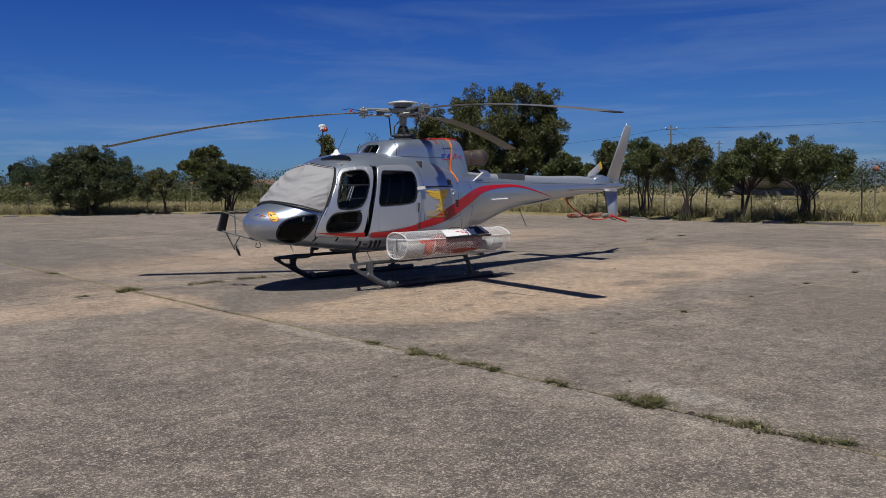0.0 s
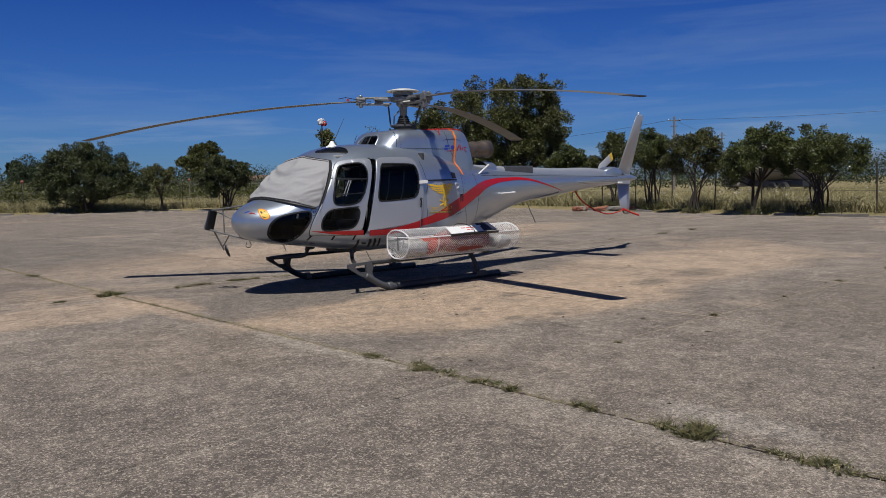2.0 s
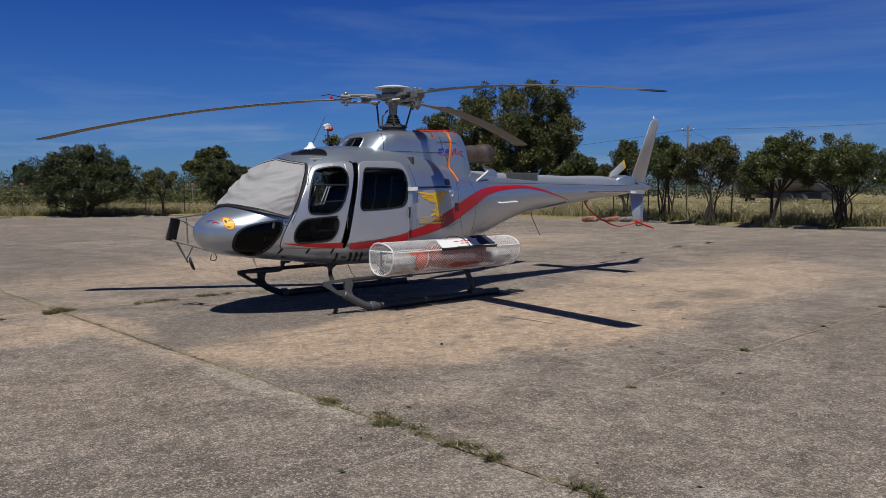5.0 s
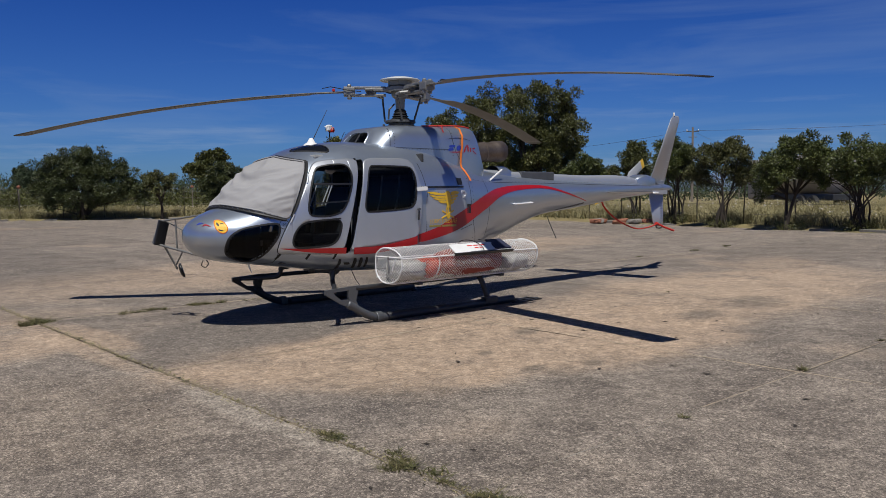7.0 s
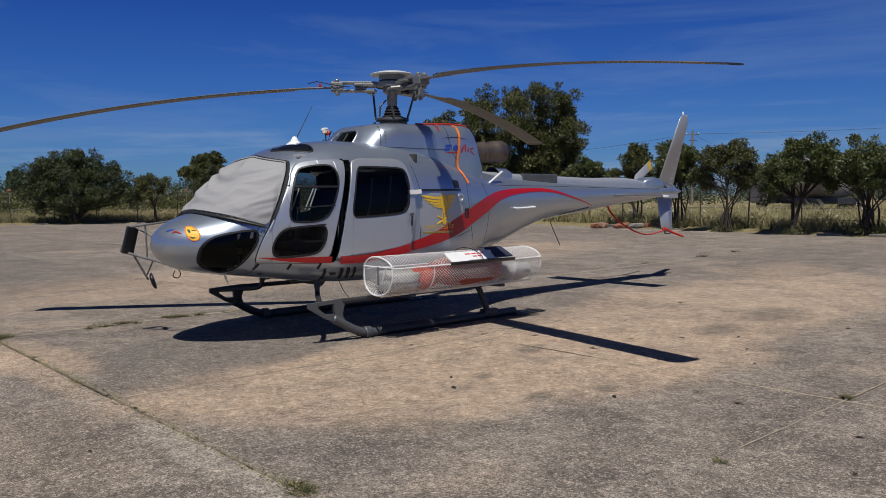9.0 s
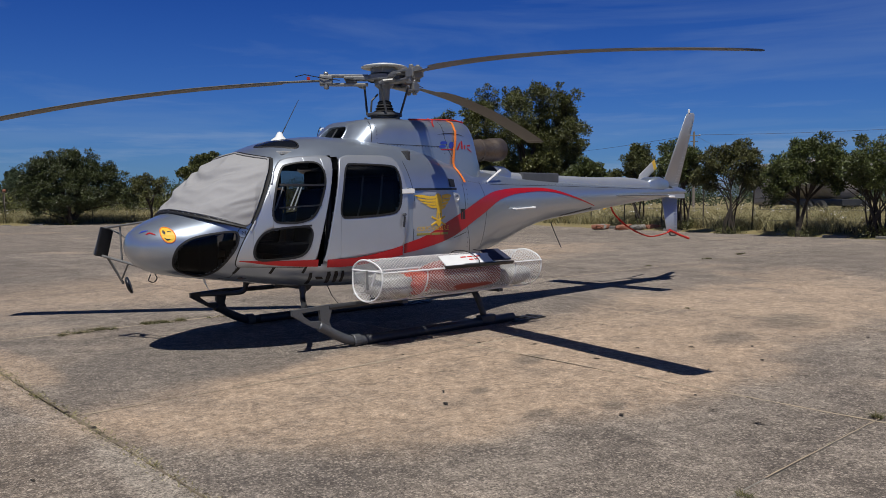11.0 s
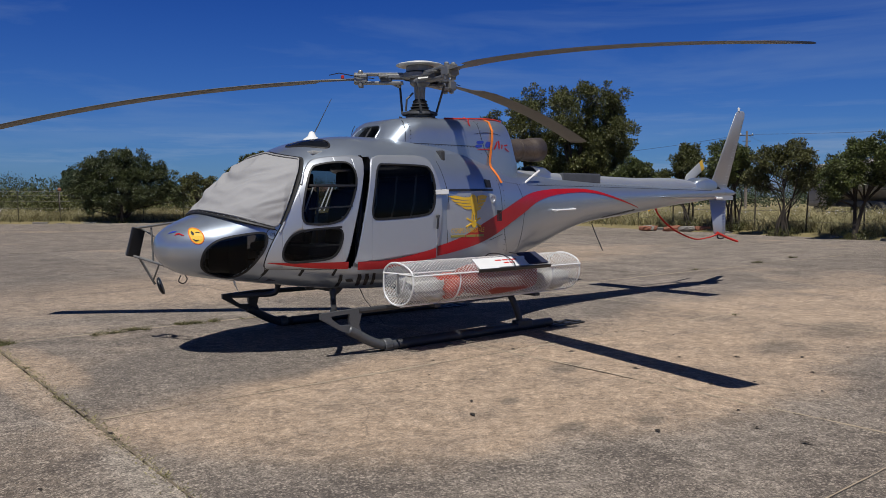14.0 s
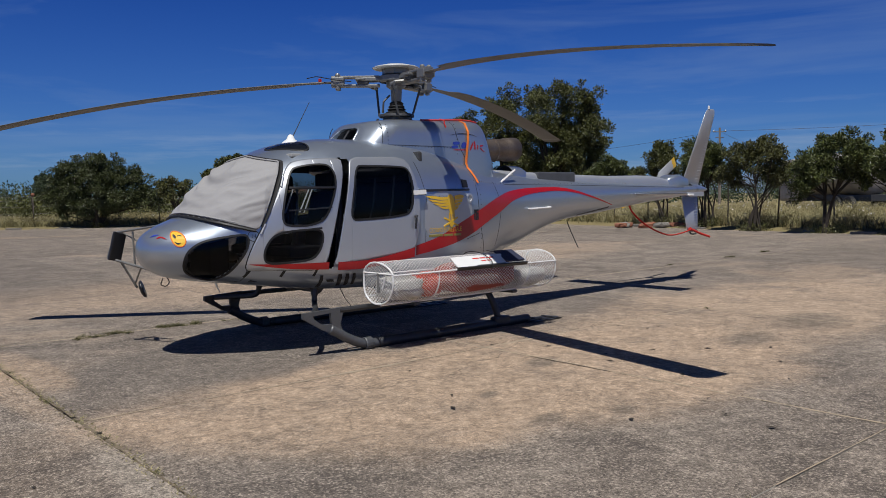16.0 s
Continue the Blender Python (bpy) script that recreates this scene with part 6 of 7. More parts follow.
tree("oleander_tree", (19.8, 41.4), [(0.3, -0.4, 3.1, 0.73), (-0.9, -0.2, 2.8, 0.87), (-1.2, 0.9, 2.5, 0.59), (0.8, -1.0, 2.7, 0.59), (-0.2, -0.2, 2.2, 0.83), (1.1, -0.0, 2.0, 0.66), (-1.3, 0.3, 1.9, 0.66)],
     OLE + ", with white blossom", 18, 8, .07, 24000, .14, LEAFDARK, flowers=30)
tree("holm_oak", (36.4, 28.9), [(-.5, .3, 3.0, 1.6), (1.2, -.8, 3.5, 1.5), (-1.5, 1.2, 3.3, 1.6), (.6, -1.6, 5.2, 1.2), (.2, -.4, 5.6, 1.5), (-0.0, -1.3, 8.3, 1.36), (1.2, -2.2, 7.6, 1.15), (0.9, -2.7, 6.2, 1.11), (0.7, -1.1, 6.6, 1.62), (-1.5, -0.5, 7.1, 1.49), (0.4, 0.5, 5.2, 1.79), (2.3, -0.8, 4.7, 1.53), (3.2, -1.6, 5.1, 0.77), (-0.2, 1.4, 8.5, 0.85)],
     "tall dense dark evergreen oak rising behind the fence", 21, 3, .22, 74000, .17, LEAF2, mound=False, clumps=14)
tree("holm_oak", (36.0, 33.2), [(.3, .3, 3.0, 1.5), (.2, -1.4, 3.6, 1.5), (.1, -1.8, 5.4, 1.2), (1.4, 0.5, 8.6, 1.24), (-1.4, -0.6, 7.6, 1.24), (0.2, -1.2, 6.4, 1.69), (0.1, 1.9, 5.4, 1.69), (1.2, -0.1, 4.5, 1.51)],
     "dense dark evergreen oak with an upright crown", 22, 3, .20, 42000, .17, LEAF2, mound=False, clumps=14)
tree("holm_oak", (35.6, 36.4), [(-0.4, 0.0, 7.0, 1.19), (0.0, 1.8, 6.0, 1.19), (0.7, -0.1, 5.3, 1.37), (-0.9, 2.2, 4.9, 1.01), (-0.8, -0.1, 4.3, 1.1)],
     "lower dark evergreen oak beside taller ones", 23, 3, .18, 28000, .17, LEAF2, mound=False, clumps=12)
tree("holm_oak", (36.5, 23.8), [(-0.8, -0.2, 3.3, 0.97), (0.3, -0.6, 2.8, 0.73), (-1.4, 0.3, 2.9, 0.89), (0.5, -1.2, 2.4, 0.57)],
     "low green shrubby oak at the edge of taller trees", 24, 4, .12, 15000, .16, LEAF, mound=False)
tree("bare_shrub", (28.5, 35.8), round_heads(6.0, 3.0, .4, 16, 25),
     "thin half-bare grey shrub with sparse twigs", 25, 9, .04, 1100, .15, LEAFDRY, mound=False)
tree("cypress", (41.6, 58.7), round_heads(8.2, 3.0, .2, 14, 26),
     "narrow dark conifer beyond the fence", 26, 1, .16, 12000, .22, LEAF2, mound=False)
tree("distant_oak", (38.8, 81.6), [(-0.2, 0.4, 5.6, 1.26), (2.0, 0.8, 6.1, 1.14), (-2.0, -0.8, 4.7, 1.14), (0.8, -2.4, 4.8, 1.02), (-0.6, -0.9, 4.3, 1.35), (1.2, 0.6, 6.5, 0.75), (1.1, -0.1, 3.8, 1.2)],
     "round dark oak standing far out in the field", 27, 2, .25, 26000, .26, LEAF2, mound=False, clumps=12)
tree("distant_cypress", (27.0, 113.3), round_heads(7.4, 2.6, .2, 10, 28),
     "slim dark poplar far beyond the field", 28, 1, .2, 14000, .24, FARLEAF, mound=False)
tree("distant_oak", (23.3, 93.5), round_heads(5.0, 8.0, .1, 14, 29),
     "broad dark shrub far out in the field", 29, 3, .2, 42000, .2, FARLEAF, mound=False)

# far hedges and woods
cen, rad = [], []
for k in range(620):
    a = rng.uniform(-.35, 1.95)
    d = rng.uniform(120, 260)
    p = (-10 + d * math.cos(a), -11 + d * math.sin(a))
    if edge_distance(np.array([p[0]]), np.array([p[1]]))[0] < 60:
        continue
    hgt = rng.uniform(1.0, 3.4) * d / 160
    cen.append((*p, hgt * .8))
    rad.append(hgt)
v, f = leaves(np.array(cen), np.array(rad), 190000, .40, 2.0)
tagged(link("far_woods", mesh_np("far_woods", v, f), FARLEAF), "low dark hedges and woods along the horizon", "woods", kind="stuff")
cen, rad = [], []
for k in range(280):
    t = rng.random()
    p = np.array([-34 + 72 * t, 74 + rng.uniform(-4, 10) - 22 * t])
    cen.append((*p, rng.uniform(.5, 1.4)))
    rad.append(rng.uniform(.7, 1.5))
v, f = leaves(np.array(cen), np.array(rad), 110000, .20, 2.6)
tagged(link("hedge", mesh_np("hedge", v, f), LEAF2), "dark green scrub hedge behind the dry field", "hedge", kind="stuff")

# hills on the horizon
bm = bmesh.new()
prev = None
for k in range(121):
    a = -.6 + 2.9 * k / 120
    d = 3000
    hgt = 30 + 70 * max(0, math.cos((a - .02) * 2.2)) + 45 * noise.noise(Vector((a * 5, 0, 3))) + 15 * noise.noise(Vector((a * 17, 4, 3)))
    lo, hi = bm.verts.new((d * math.cos(a), d * math.sin(a), -5)), bm.verts.new(((d + 300) * math.cos(a), (d + 300) * math.sin(a), max(hgt, 12)))
    if prev:
        bm.faces.new((prev[0], lo, hi, prev[1]))
    prev = (lo, hi)
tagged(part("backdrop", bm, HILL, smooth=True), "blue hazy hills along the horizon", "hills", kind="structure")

# dry grass beyond the fence
def blades(points, h, w, lean):
    n = len(points)
    ang = rng.uniform(0, 2 * math.pi, n)
    hh = (h * rng.uniform(.5, 1.25, n))[:, None]
    s = np.stack((np.cos(ang), np.sin(ang), np.zeros(n)), -1) * w * rng.uniform(.6, 1.4, n)[:, None] / 2
    d = rng.normal(size=(n, 3)) * (lean, lean, 0)
    tip = points + d * hh + hh * (0, 0, 1)
    midp = points + d * hh * .3 + hh * (0, 0, .55)
    v = np.stack((points - s, points + s, midp + s * .8, midp - s * .8, tip), 1).reshape(-1, 3)
    b = np.arange(n)[:, None] * 5
    f = np.concatenate((b + (0, 1, 2), b + (0, 2, 3), b + (3, 2, 4)), 1).reshape(-1, 3)
    return v, f


def field_points(n, lo, hi, power=1.6):
    spots = along(fence_path, .25)
    k = rng.integers(0, len(spots), n)
    base = np.array([[p.x, p.y, math.radians(h)] for p, h in spots])[k]
    d = lo + (hi - lo) * rng.random(n) ** power
    j = rng.normal(size=(n, 2)) * .3
    x, y = base[:, 0] + np.sin(base[:, 2]) * d + j[:, 0], base[:, 1] - np.cos(base[:, 2]) * d + j[:, 1]
    keep = edge_distance(x, y) > max(lo - .3, .1)
    x, y = x[keep], y[keep]
    return np.stack((x, y, ground_height(x, y)), -1)


pts = field_points(170000, .9, 36)
patch = np.array([noise.noise(Vector((p[0] * .35, p[1] * .35, 0))) for p in pts])
v, f = blades(pts, .60 + .40 * patch, .024, .95)
tagged(link("dry_grass", mesh_np("dry_grass", v, f), DRYGRASS), "tall straw-coloured dry grass filling the field", "grass", kind="stuff")
pts = field_points(12000, .3, 24)
v, f = blades(pts, .36, .035, .7)
tagged(link("field_weeds", mesh_np("field_weeds", v, f), GREENGRASS), "green weeds scattered through the dry grass", "weeds", kind="stuff")
pts = field_points(2600, 2, 22)
v, f = leaves(pts + rng.uniform(.25, .8, (len(pts), 1)) * (0, 0, 1), np.full(len(pts), .05), 1900, .08, 1.1, .8)
tagged(link("field_flowers", mesh_np("field_flowers", v, f), PETAL), "small pale seed heads over the dry grass", "flowers", kind="stuff")

# fence
fence = empty("wire_fence", (0, 0, 0), "rusty wire fence on thin dark metal posts along the field", "fence")
bm0 = tube([(0, 0, -.1), (0, 0, 1.95), (.10, 0, 2.05)], .03, 6)
me0 = bpy.data.meshes.new("post")
bm0.to_mesh(me0)
bm0.free()
me0.materials.append(POST)
spots = along(fence_path, 2.62, .6, 1.1)
for p, h in spots:
    ob = new("post", me0)
    ob.parent = fence
    ob.location = (p.x, p.y, float(ground_height(np.array([p.x]), np.array([p.y]))[0]))
    ob.rotation_euler = (radians(rng.normal() * 1.5), radians(rng.normal() * 1.5), radians(h))
for z in (.35, .8, 1.25, 1.65, 1.92):
    part("fence_strand", tube([Vector((p.x, p.y, z + .2)) for p, h in spots], .007, 4), WIRE, fence)

# kerb stones along the apron's edge
kerb = new("kerb")
tagged(kerb, "broken line of low old concrete kerb stones", "kerb", kind="structure")
bm0 = box((-.48, -.09, -.12), (.48, .09, .15), .02)
me0 = bpy.data.meshes.new("kerb_stone")
bm0.to_mesh(me0)
bm0.free()
me0.materials.append(KERB)
for p, h in along(fence_path, 1.0, .2, -.05):
    if rng.random() < .62:
        continue
    ob = new("kerb_stone", me0)
    ob.parent = kerb
    ob.location = (p.x + rng.normal() * .03, p.y + rng.normal() * .03, rng.uniform(-.12, -.03))
    ob.rotation_euler = (radians(rng.normal() * 2), radians(rng.normal()), radians(h + rng.normal() * 2))

# rubble by the fence
for k in range(9):
    bm = lump((-.35, -.2, 0), (.35, .2, .22), k + 30, .08, 2)
    ob = part("rubble_block", bm, BRICK if k % 3 else KERB)
    ob.location = (26.6 + rng.uniform(-.8, .8), 14.4 + rng.uniform(-1.3, 1.3), .02)
    ob.rotation_euler = (0, 0, rng.uniform(0, 3))
    tagged(ob, "broken reddish brick rubble at the apron's edge" if k % 3 else "broken grey concrete lump at the apron's edge", "rubble", "rubble heap")

# windsock pole, beacons, power line, house, lorry
sock = empty("windsock", (29.9, 43.9, 0), "limp red and white windsock on a slim pole", "windsock")
part("pole", tube([(0, 0, 0), (0, 0, 6.55)], [.06, .045], 8), POST, sock)
part("sock", lump((-.30, -.22, 6.5), (.20, .22, 6.98), 4, .10, 3), PLAST, sock, "limp white cloth sock", smooth=True)
part("sock_band", lump((-.02, -.24, 6.42), (.34, .24, 6.80), 6, .08, 3), REDWEB, sock, "red cloth band", smooth=True)
for x, y in ((9.5, 51.7), (21.8, 51.0), (26.1, .4)):
    lamp = empty("marker_lamp", (x, y, .15), "small round reddish lamp on a thin post in the field", "lamp", "marker lamps")
    part("post", tube([(0, 0, 0), (0, 0, 2.0)], .03, 6), WOOD, lamp)
    part("lamp_head", lathe([(.0, 0), (.09, .02), (.13, .10), (.11, .20), (0, .24)], Matrix.Translation((0, 0, 2.0)), 12), BRICK, lamp, smooth=True)


def power_pole(x, y, h, label):
    top = empty("power_pole", (x, y, 0), label, "power pole", "power line")
    part("pole", tube([(0, 0, 0), (0, 0, h)], [.18, .12], 8), WOOD, top)
    part("cross_arm", tube([(-.55, .55, h - .5), (.55, -.55, h - .5)], .06, 6), GEAR, top)
    part("cross_arm", tube([(-.35, .35, h - 1.2), (.35, -.35, h - 1.2)], .05, 6), GEAR, top)
    for k in (-.5, 0, .5):
        part("insulator", lathe([(.05, 0), (.07, .08), (.05, .16), (0, .2)], Matrix.Translation((k, -k, h - .45)), 8), PLAST, top)


power_pole(84.9, 44.2, 9.5, "weathered concrete power pole with cross arms")
power_pole(141.0, 66.5, 10.4, "distant power pole with cross arms")
for k, (a, b) in enumerate((((84.9, 44.2, 9.1), (141, 66.5, 10.0)), ((85.2, 43.9, 9.1), (104, 5, 10.0)), ((84.6, 44.5, 9.1), (80, 76, 7.2)), ((104, 5, 10.0), (60, -20, 9.0)))):
    pa, pb = Vector(a), Vector(b)
    line = [pa.lerp(pb, i / 16) - Vector((0, 0, .5 * 4 * (i / 16) * (1 - i / 16))) for i in range(17)]
    tagged(part("power_cable", tube(line, .017, 4), GEAR), "thin dark overhead power cable", "cable", "power line")

house = empty("farmhouse", (79.0, 133.5, 0), "low farmhouse with a clay tile roof, half hidden by trees", "house")
part("wall", box((-2.6, -3, 0), (2.6, 3, 3.0), .05), WALLPAINT, house)
bm = bmesh.new()
vs = [bm.verts.new(p) for p in ((-3.0, -3.4, 3.0), (3.0, -3.4, 3.0), (3.0, 3.4, 3.0), (-3.0, 3.4, 3.0), (-3.0, 0, 3.9), (3.0, 0, 3.9))]
for q in ((0, 1, 5, 4), (2, 3, 4, 5), (0, 4, 3), (1, 2, 5), (3, 2, 1, 0)):
    bm.faces.new([vs[i] for i in q])
part("roof", bm, ROOFTILE, house)
for x in (-1.5, 1.5):
    part("window", box((x - .5, -3.03, 1.2), (x + .5, -2.95, 2.4), .01), GLASSDARK, house)

truck = empty("tank_lorry", (45.0, 13.2, 0), "dusty pale tank lorry parked beyond the fence", "lorry")
truck.rotation_euler = (0, 0, radians(48))
truck.scale = (1.28, 1.28, 1.28)
part("tank", lathe([(0, -2.9), (.7, -2.85), (1.0, -2.6), (1.0, 2.6), (.7, 2.85), (0, 2.9)], Matrix.Translation((-.4, 0, 2.05)) @ Matrix.Rotation(radians(90), 4, "Y"), 28), TRUCK, truck, smooth=True)
part("chassis", box((-3.6, -.45, .75), (4.6, .45, 1.05), .03), GEAR, truck)
cabp = part("cab", box((2.75, -1.15, .75), (4.6, 1.15, 2.9), .14), TRUCK, truck)
part("windscreen", box((4.56, -1.0, 1.85), (4.63, 1.0, 2.65), .03), GLASSDARK, cabp)
for s in (-1, 1):
    part("side_window", box((3.3, 1.13 * s, 1.85), (4.3, 1.17 * s, 2.6), .01), GLASSDARK, cabp)
for x in (-2.7, -1.5, 3.5):
    for s in (-1, 1):
        wh = part("wheel", lathe([(.22, -.14), (.42, -.14), (.5, -.09), (.5, .09), (.42, .14), (.22, .14), (.22, -.14)], Matrix.Translation((x, .95 * s, .5)) @ Matrix.Rotation(radians(90), 4, "X"), 24), RUBBER, truck)
        part("rim", lathe([(0, -.06), (.22, -.10), (.22, .10), (0, .06)], Matrix.Translation((x, .95 * s, .5)) @ Matrix.Rotation(radians(90), 4, "X"), 16), TRUCK, wh)

# ---- weeds in the joints, litter ----
def tuft(at, n, r, h, label, stretch=(1, 1)):
    n = int(n * 1.25)
    m = int(rng.integers(6, 11))
    roots = rng.normal(size=(m, 2)) * (.36 * r * stretch[0], .36 * r * stretch[1])
    share = rng.random(m) + .25
    k = rng.choice(m, n, p=share / share.sum())
    p = np.concatenate((roots[k] + rng.normal(size=(n, 2)) * r * .16, np.full((n, 1), -.010)), 1)
    v1, f1 = blades(p, h * (.15 + .50 * rng.random(n)), .009, 1.5)
    me = mesh_np("weed_tuft", v1, f1)
    ob = link("weed_tuft", me, GREENGRASS)
    ob.location = at
    return tagged(ob, label, "weed", "weeds in the joints", kind="stuff")


JX = lambda y: -4.47 + .033 * (y + .5)
for y, n, r, h, st in ((-4.68, 420, .16, .06, (.7, 1.2)), (-5.0, 120, .08, .04, (.6, 2.0)), (-5.46, 760, .22, .07, (.8, 1.5)), (-5.85, 160, .08, .04, (.6, 1.6)), (-6.15, 520, .16, .06, (.7, 1.5)), (-6.48, 160, .06, .11, (1, 1)),
                       (-7.13, 130, .06, .08, (1, 1)), (-7.29, 130, .07, .08, (1, 1)), (-7.84, 160, .08, .08, (.8, 1.2)), (-8.12, 900, .18, .10, (1.1, 1.2)), (-8.58, 110, .07, .07, (.7, 1.5)), (-8.88, 420, .15, .08, (.8, 1.4)), (-9.15, 200, .12, .05, (.7, 1.4)), (-9.42, 360, .13, .08, (.8, 1.2)), (-10.1, 260, .2, .07, (.7, 1.5)),
                       (1.96, 800, .25, .11, (1.3, .9)), (-1.05, 60, .05, .04, (.5, 3)), (-2.35, 260, .09, .035, (.5, 3)), (-2.6, 150, .07, .03, (.5, 3)), (.4, 50, .05, .05, (.5, 2)), (5.87, 300, .2, .08, (.7, 1.5)), (-3.4, 60, .05, .04, (.5, 2))):
    tuft((JX(y) + rng.normal() * .02, y, 0), n, r, h, "low green and straw-dry weeds growing in a slab joint", st)
for x, y, n, r, h, st in ((-3.06, 1.95, 420, .22, .09, (1.6, .7)), (-2.12, 1.98, 500, .26, .09, (2.1, .6)), (-1.3, 1.92, 160, .14, .06, (1.9, .6)), (-5.24, 1.72, 160, .10, .06, (1.5, .6)), (-2.57, -6.05, 80, .05, .06, (1, 1)), (-.46, -5.98, 110, .05, .08, (1, 1)),
                          (1.52, -5.96, 80, .06, .06, (1.6, .6)), (14.3, 2.5, 200, .12, .10, (1.6, .6)), (12.3, 2.3, 160, .14, .08, (2, .5)), (9.5, 2.2, 120, .14, .06, (2, .5)), (3.66, -5.90, 100, .07, .07, (1, 1)), (5.9, -5.85, 90, .06, .10, (1, 1)), (3.7, -2.1, 60, .05, .05, (1, 1))):
    tuft((x, y, 0), n, r, h, "low green and straw-dry weeds growing in a slab joint", st)
for k in range(46):
    bm = bmesh.new()
    s = rng.uniform(.02, .045)
    vs = [bm.verts.new(p) for p in ((-s, 0, .004), (0, s * .45, .012), (s, 0, .006), (0, -s * .45, .010))]
    bm.faces.new(vs[:3])
    bm.faces.new((vs[0], vs[2], vs[3]))
    ob = part("dead_leaf", bm, BARK)
    ob.location = (rng.uniform(-5.5, 3.5), rng.uniform(-8.5, -1.6), .001)
    ob.rotation_euler = (0, 0, rng.uniform(0, 6))
    tagged(ob, "small curled brown dead leaf on concrete", "leaf", "dead leaves")
# soil and dry litter along the joint
bm = bmesh.new()
prev = None
for k in range(700):
    y = -12 + 22 * k / 699
    wid = .006 + .020 * max(0, noise.noise(Vector((y * 1.1, 0, 5))) + .15) + .016 * noise.noise(Vector((y * 9, 2, 0)))
    x = JX(y) + .010 * noise.noise(Vector((y * 2.3, 0, 0))) + .010 * noise.noise(Vector((y * 9, 0, 4)))
    row = (bm.verts.new((x - max(wid, .005), y, .0015)), bm.verts.new((x, y, .006 + .004 * noise.noise(Vector((y * 20, 0, 0))))), bm.verts.new((x + max(wid, .005), y, .0015)))
    if prev:
        bm.faces.new((prev[0], prev[1], row[1], row[0]))
        bm.faces.new((prev[1], prev[2], row[2], row[1]))
    prev = row
tagged(part("joint_soil", bm, SOIL, smooth=True), "dark soil and fine grit washed into the slab joint", "soil", kind="stuff")
pts = np.stack((rng.normal(size=3000) * .035, rng.uniform(-11, 9.5, 3000), np.full(3000, 0)), -1)
pts[:, 0] += JX(pts[:, 1])
v, f = blades(pts, .016, .008, 1.4)
tagged(link("joint_litter", mesh_np("joint_litter", v, f), DRYGRASS), "dry straw caught in the slab joint", "litter", kind="stuff")

def joint_band(a, b, wide, material, seed):
    """A thin ragged band of mortar or sand smeared along a joint."""
    bm = bmesh.new()
    a, b = Vector(a), Vector(b)
    n = int((b - a).length / .04)
    d = (b - a).normalized()
    s = Vector((-d.y, d.x, 0))
    prev = None
    for k in range(n + 1):
        p = a.lerp(b, k / n)
        w0 = wide * max(.04, .42 + .8 * noise.noise(p * .8 + Vector((seed, 0, 0))) + .35 * noise.noise(p * 6))
        w1 = wide * max(.04, .42 + .8 * noise.noise(p * .8 + Vector((0, seed, 0))) + .35 * noise.noise(p * 6.5))
        row = (bm.verts.new(p - s * w0 + Vector((0, 0, .001))), bm.verts.new(p + Vector((0, 0, .004))), bm.verts.new(p + s * w1 + Vector((0, 0, .001))))
        if prev:
            bm.faces.new((prev[0], prev[1], row[1], row[0]))
            bm.faces.new((prev[1], prev[2], row[2], row[1]))
        prev = row
    return tagged(part("joint_mortar", bm, material, smooth=True), "pale sandy mortar smeared along a slab joint", "mortar", kind="stuff")


for k, (a, b, w) in enumerate((((-4.45, -1.93, 0), (3.6, -1.97, 0), .045), ((-2.2, -6.0, 0), (9.0, -6.0, 0), .014), ((-.58, -6.6, 0), (-.34, .5, 0), .034), ((-4.45, 2.0, 0), (16.0, 2.0, 0), .05), ((-9.0, 1.40, 0), (-4.5, 1.62, 0), .04), ((3.42, -10, 0), (4.01, 8, 0), .015))):
    joint_band(a, b, w, SANDY, 3.1 * k + 1)

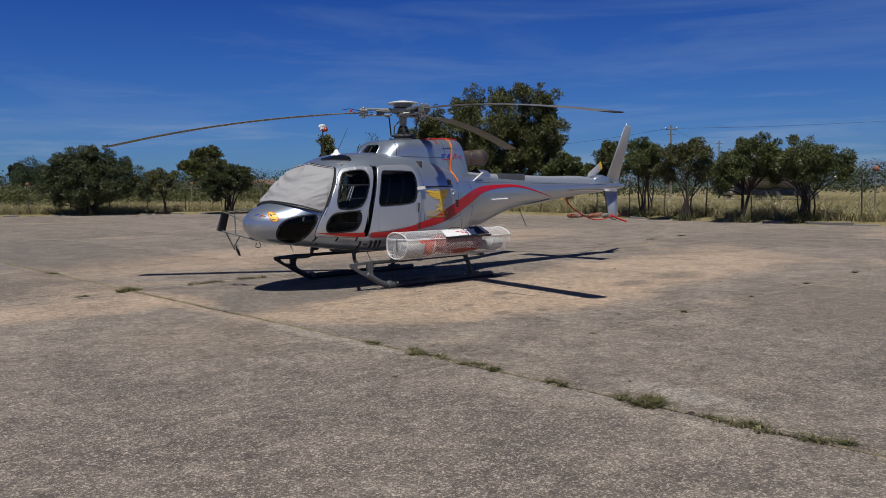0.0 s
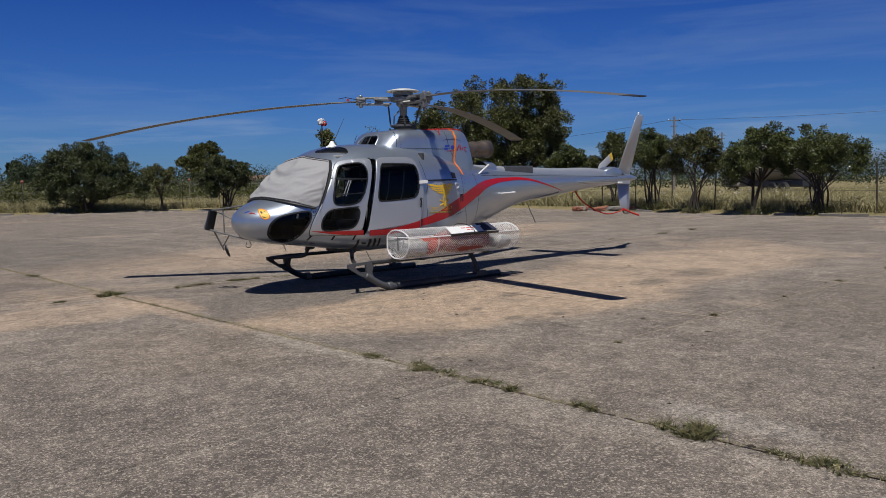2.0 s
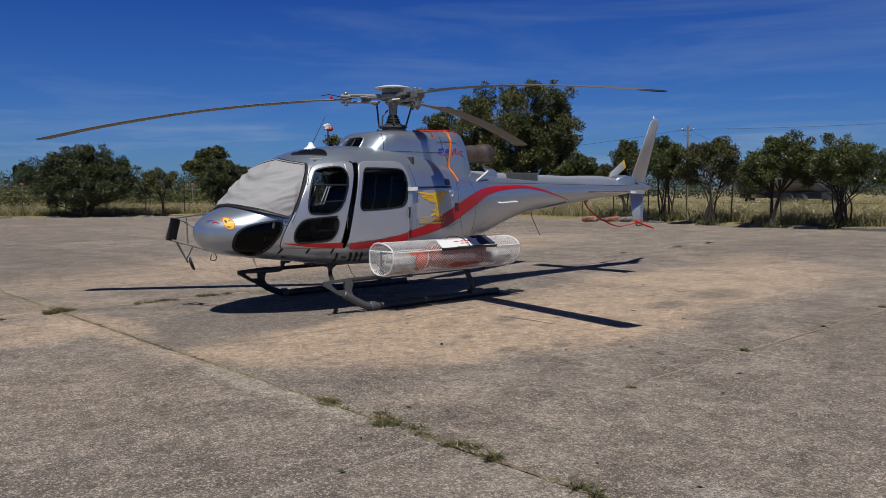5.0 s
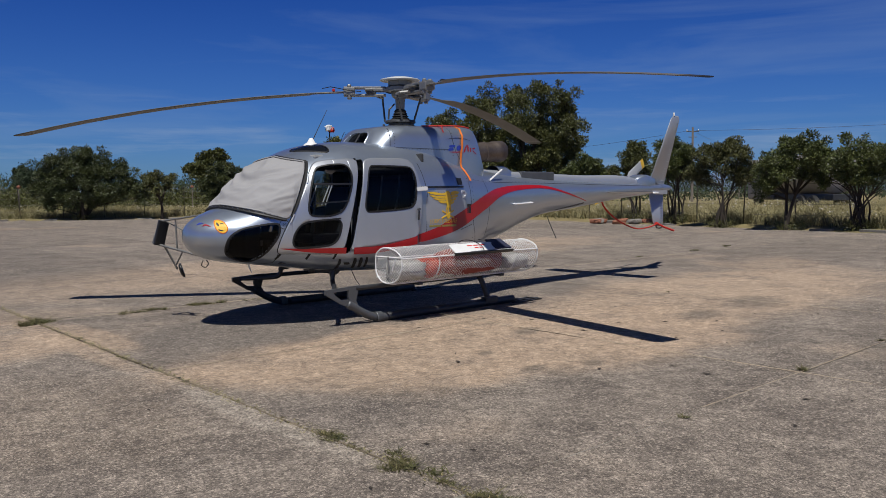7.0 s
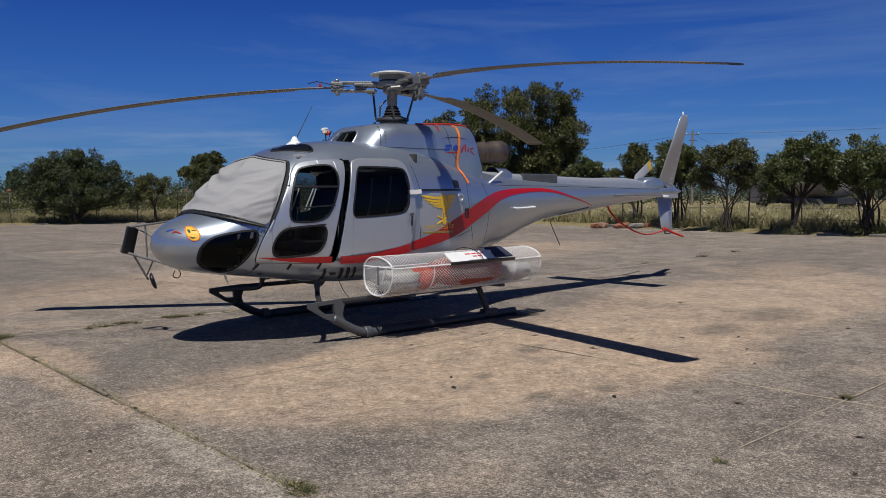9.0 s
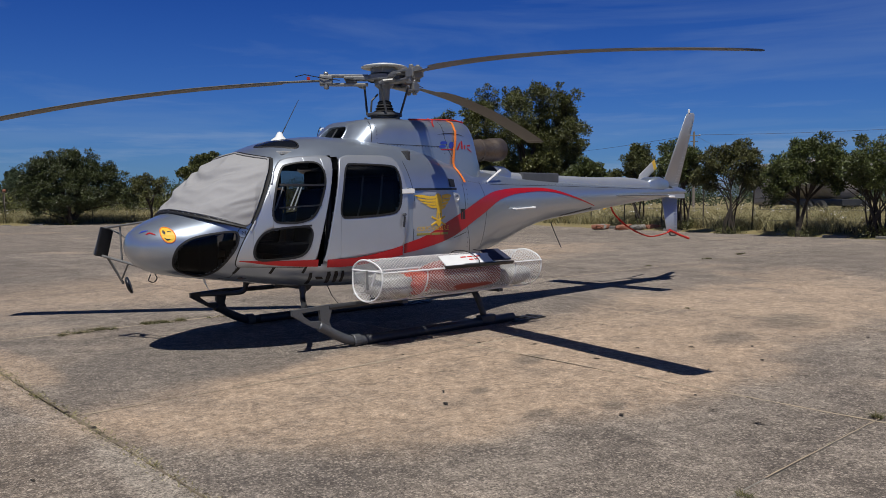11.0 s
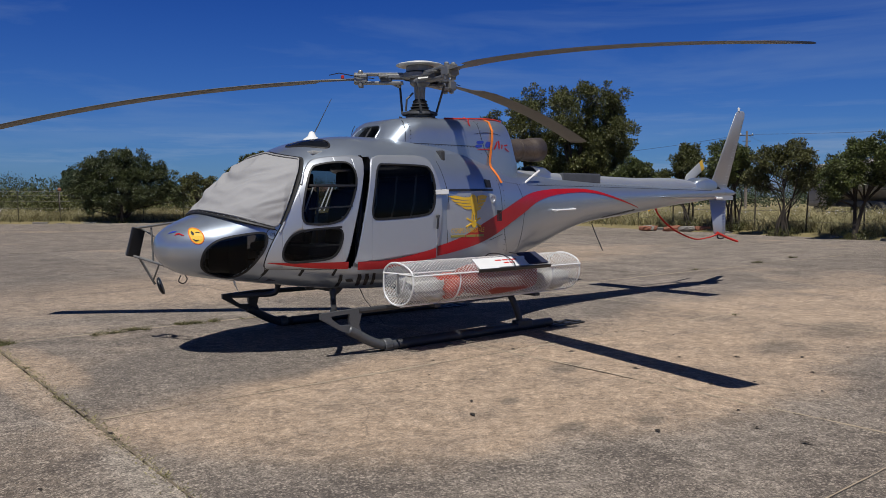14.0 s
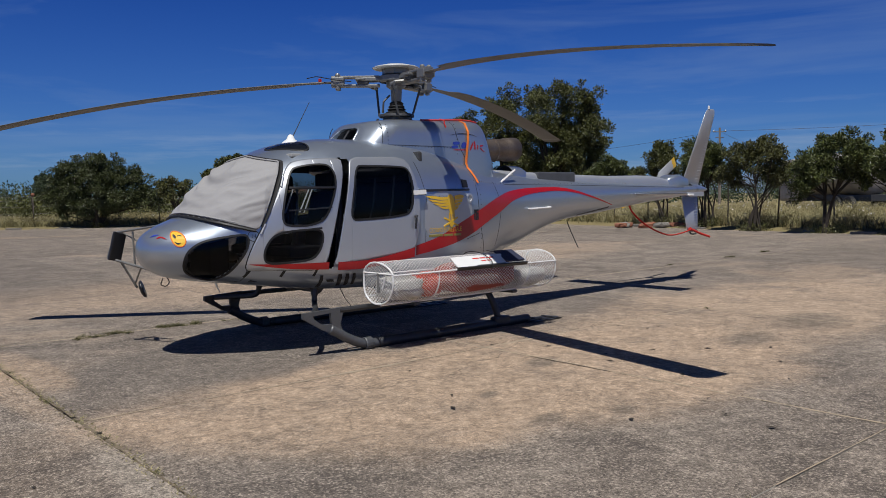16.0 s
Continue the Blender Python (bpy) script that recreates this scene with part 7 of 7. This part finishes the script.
# ---- apron slabs ----
apron = new("pavement")
tagged(apron, "worn grey concrete apron laid in square slabs with sandy stains", "pavement", kind="structure")
P, J = 4.1, .008
for k in range(-6, 17):
    part("joint_filler", box((-33, -6.0 + P * k - .02, -.05), (24, -6.0 + P * k + .02, -.009)), KERB, apron)
for k in (-6, -5, -4, -3, -2, -1, 1, 2, 3, 4, 5, 6, 7):
    bm = box((-4.47 + P * k - .02, -22, -.05), (-4.47 + P * k + .02, 46, -.010))
    for v in bm.verts:
        v.co.x += .033 * (v.co.y + .5)
    part("joint_filler", bm, KERB, apron)
bm0 = bmesh.new()
h_ = P / 2 - J
n_ = 9
rim_low, rim_top = [], []
ring = [(-h_ + 2 * h_ * k / n_, -h_) for k in range(n_)] + [(h_, -h_ + 2 * h_ * k / n_) for k in range(n_)] + [(h_ - 2 * h_ * k / n_, h_) for k in range(n_)] + [(-h_, h_ - 2 * h_ * k / n_) for k in range(n_)]
for x, y in ring:
    j = noise.noise(Vector((x * 3, y * 3, 0))) * .008
    sx, sy = (1 - (.010 + j) / h_), (1 - (.010 + j) / h_)
    rim_low.append(bm0.verts.new((x, y, -.12)))
    rim_top.append((bm0.verts.new((x, y, -.012)), bm0.verts.new((x * sx, y * sy, 0))))
m_ = len(ring)
for k in range(m_):
    q = (k + 1) % m_
    bm0.faces.new((rim_low[k], rim_low[q], rim_top[q][0], rim_top[k][0]))
    bm0.faces.new((rim_top[k][0], rim_top[q][0], rim_top[q][1], rim_top[k][1]))
bm0.faces.new([t[1] for t in rim_top])
for v in bm0.verts:
    v.co.x += .033 * v.co.y
me0 = bpy.data.meshes.new("slab")
bm0.to_mesh(me0)
bm0.free()
me0.materials.append(CONCRETE)
for i in range(-7, 10):
    for j in range(-6, 17):
        y = -6.0 + P * (j + .5)
        x = -4.47 + P * (i + .5) + .033 * (y + .5)
        if edge_distance(np.array([x]), np.array([y]))[0] > 2.5 or (x < -20 and y > 20):
            continue
        ob = new("slab", me0)
        ob.parent = apron
        ob.location = (x + rng.normal() * .004, y + rng.normal() * .004, -.002 + rng.normal() * .003)
        ob.rotation_euler = (0, 0, radians(180 * int(rng.integers(0, 2))) + rng.normal() * .0008)
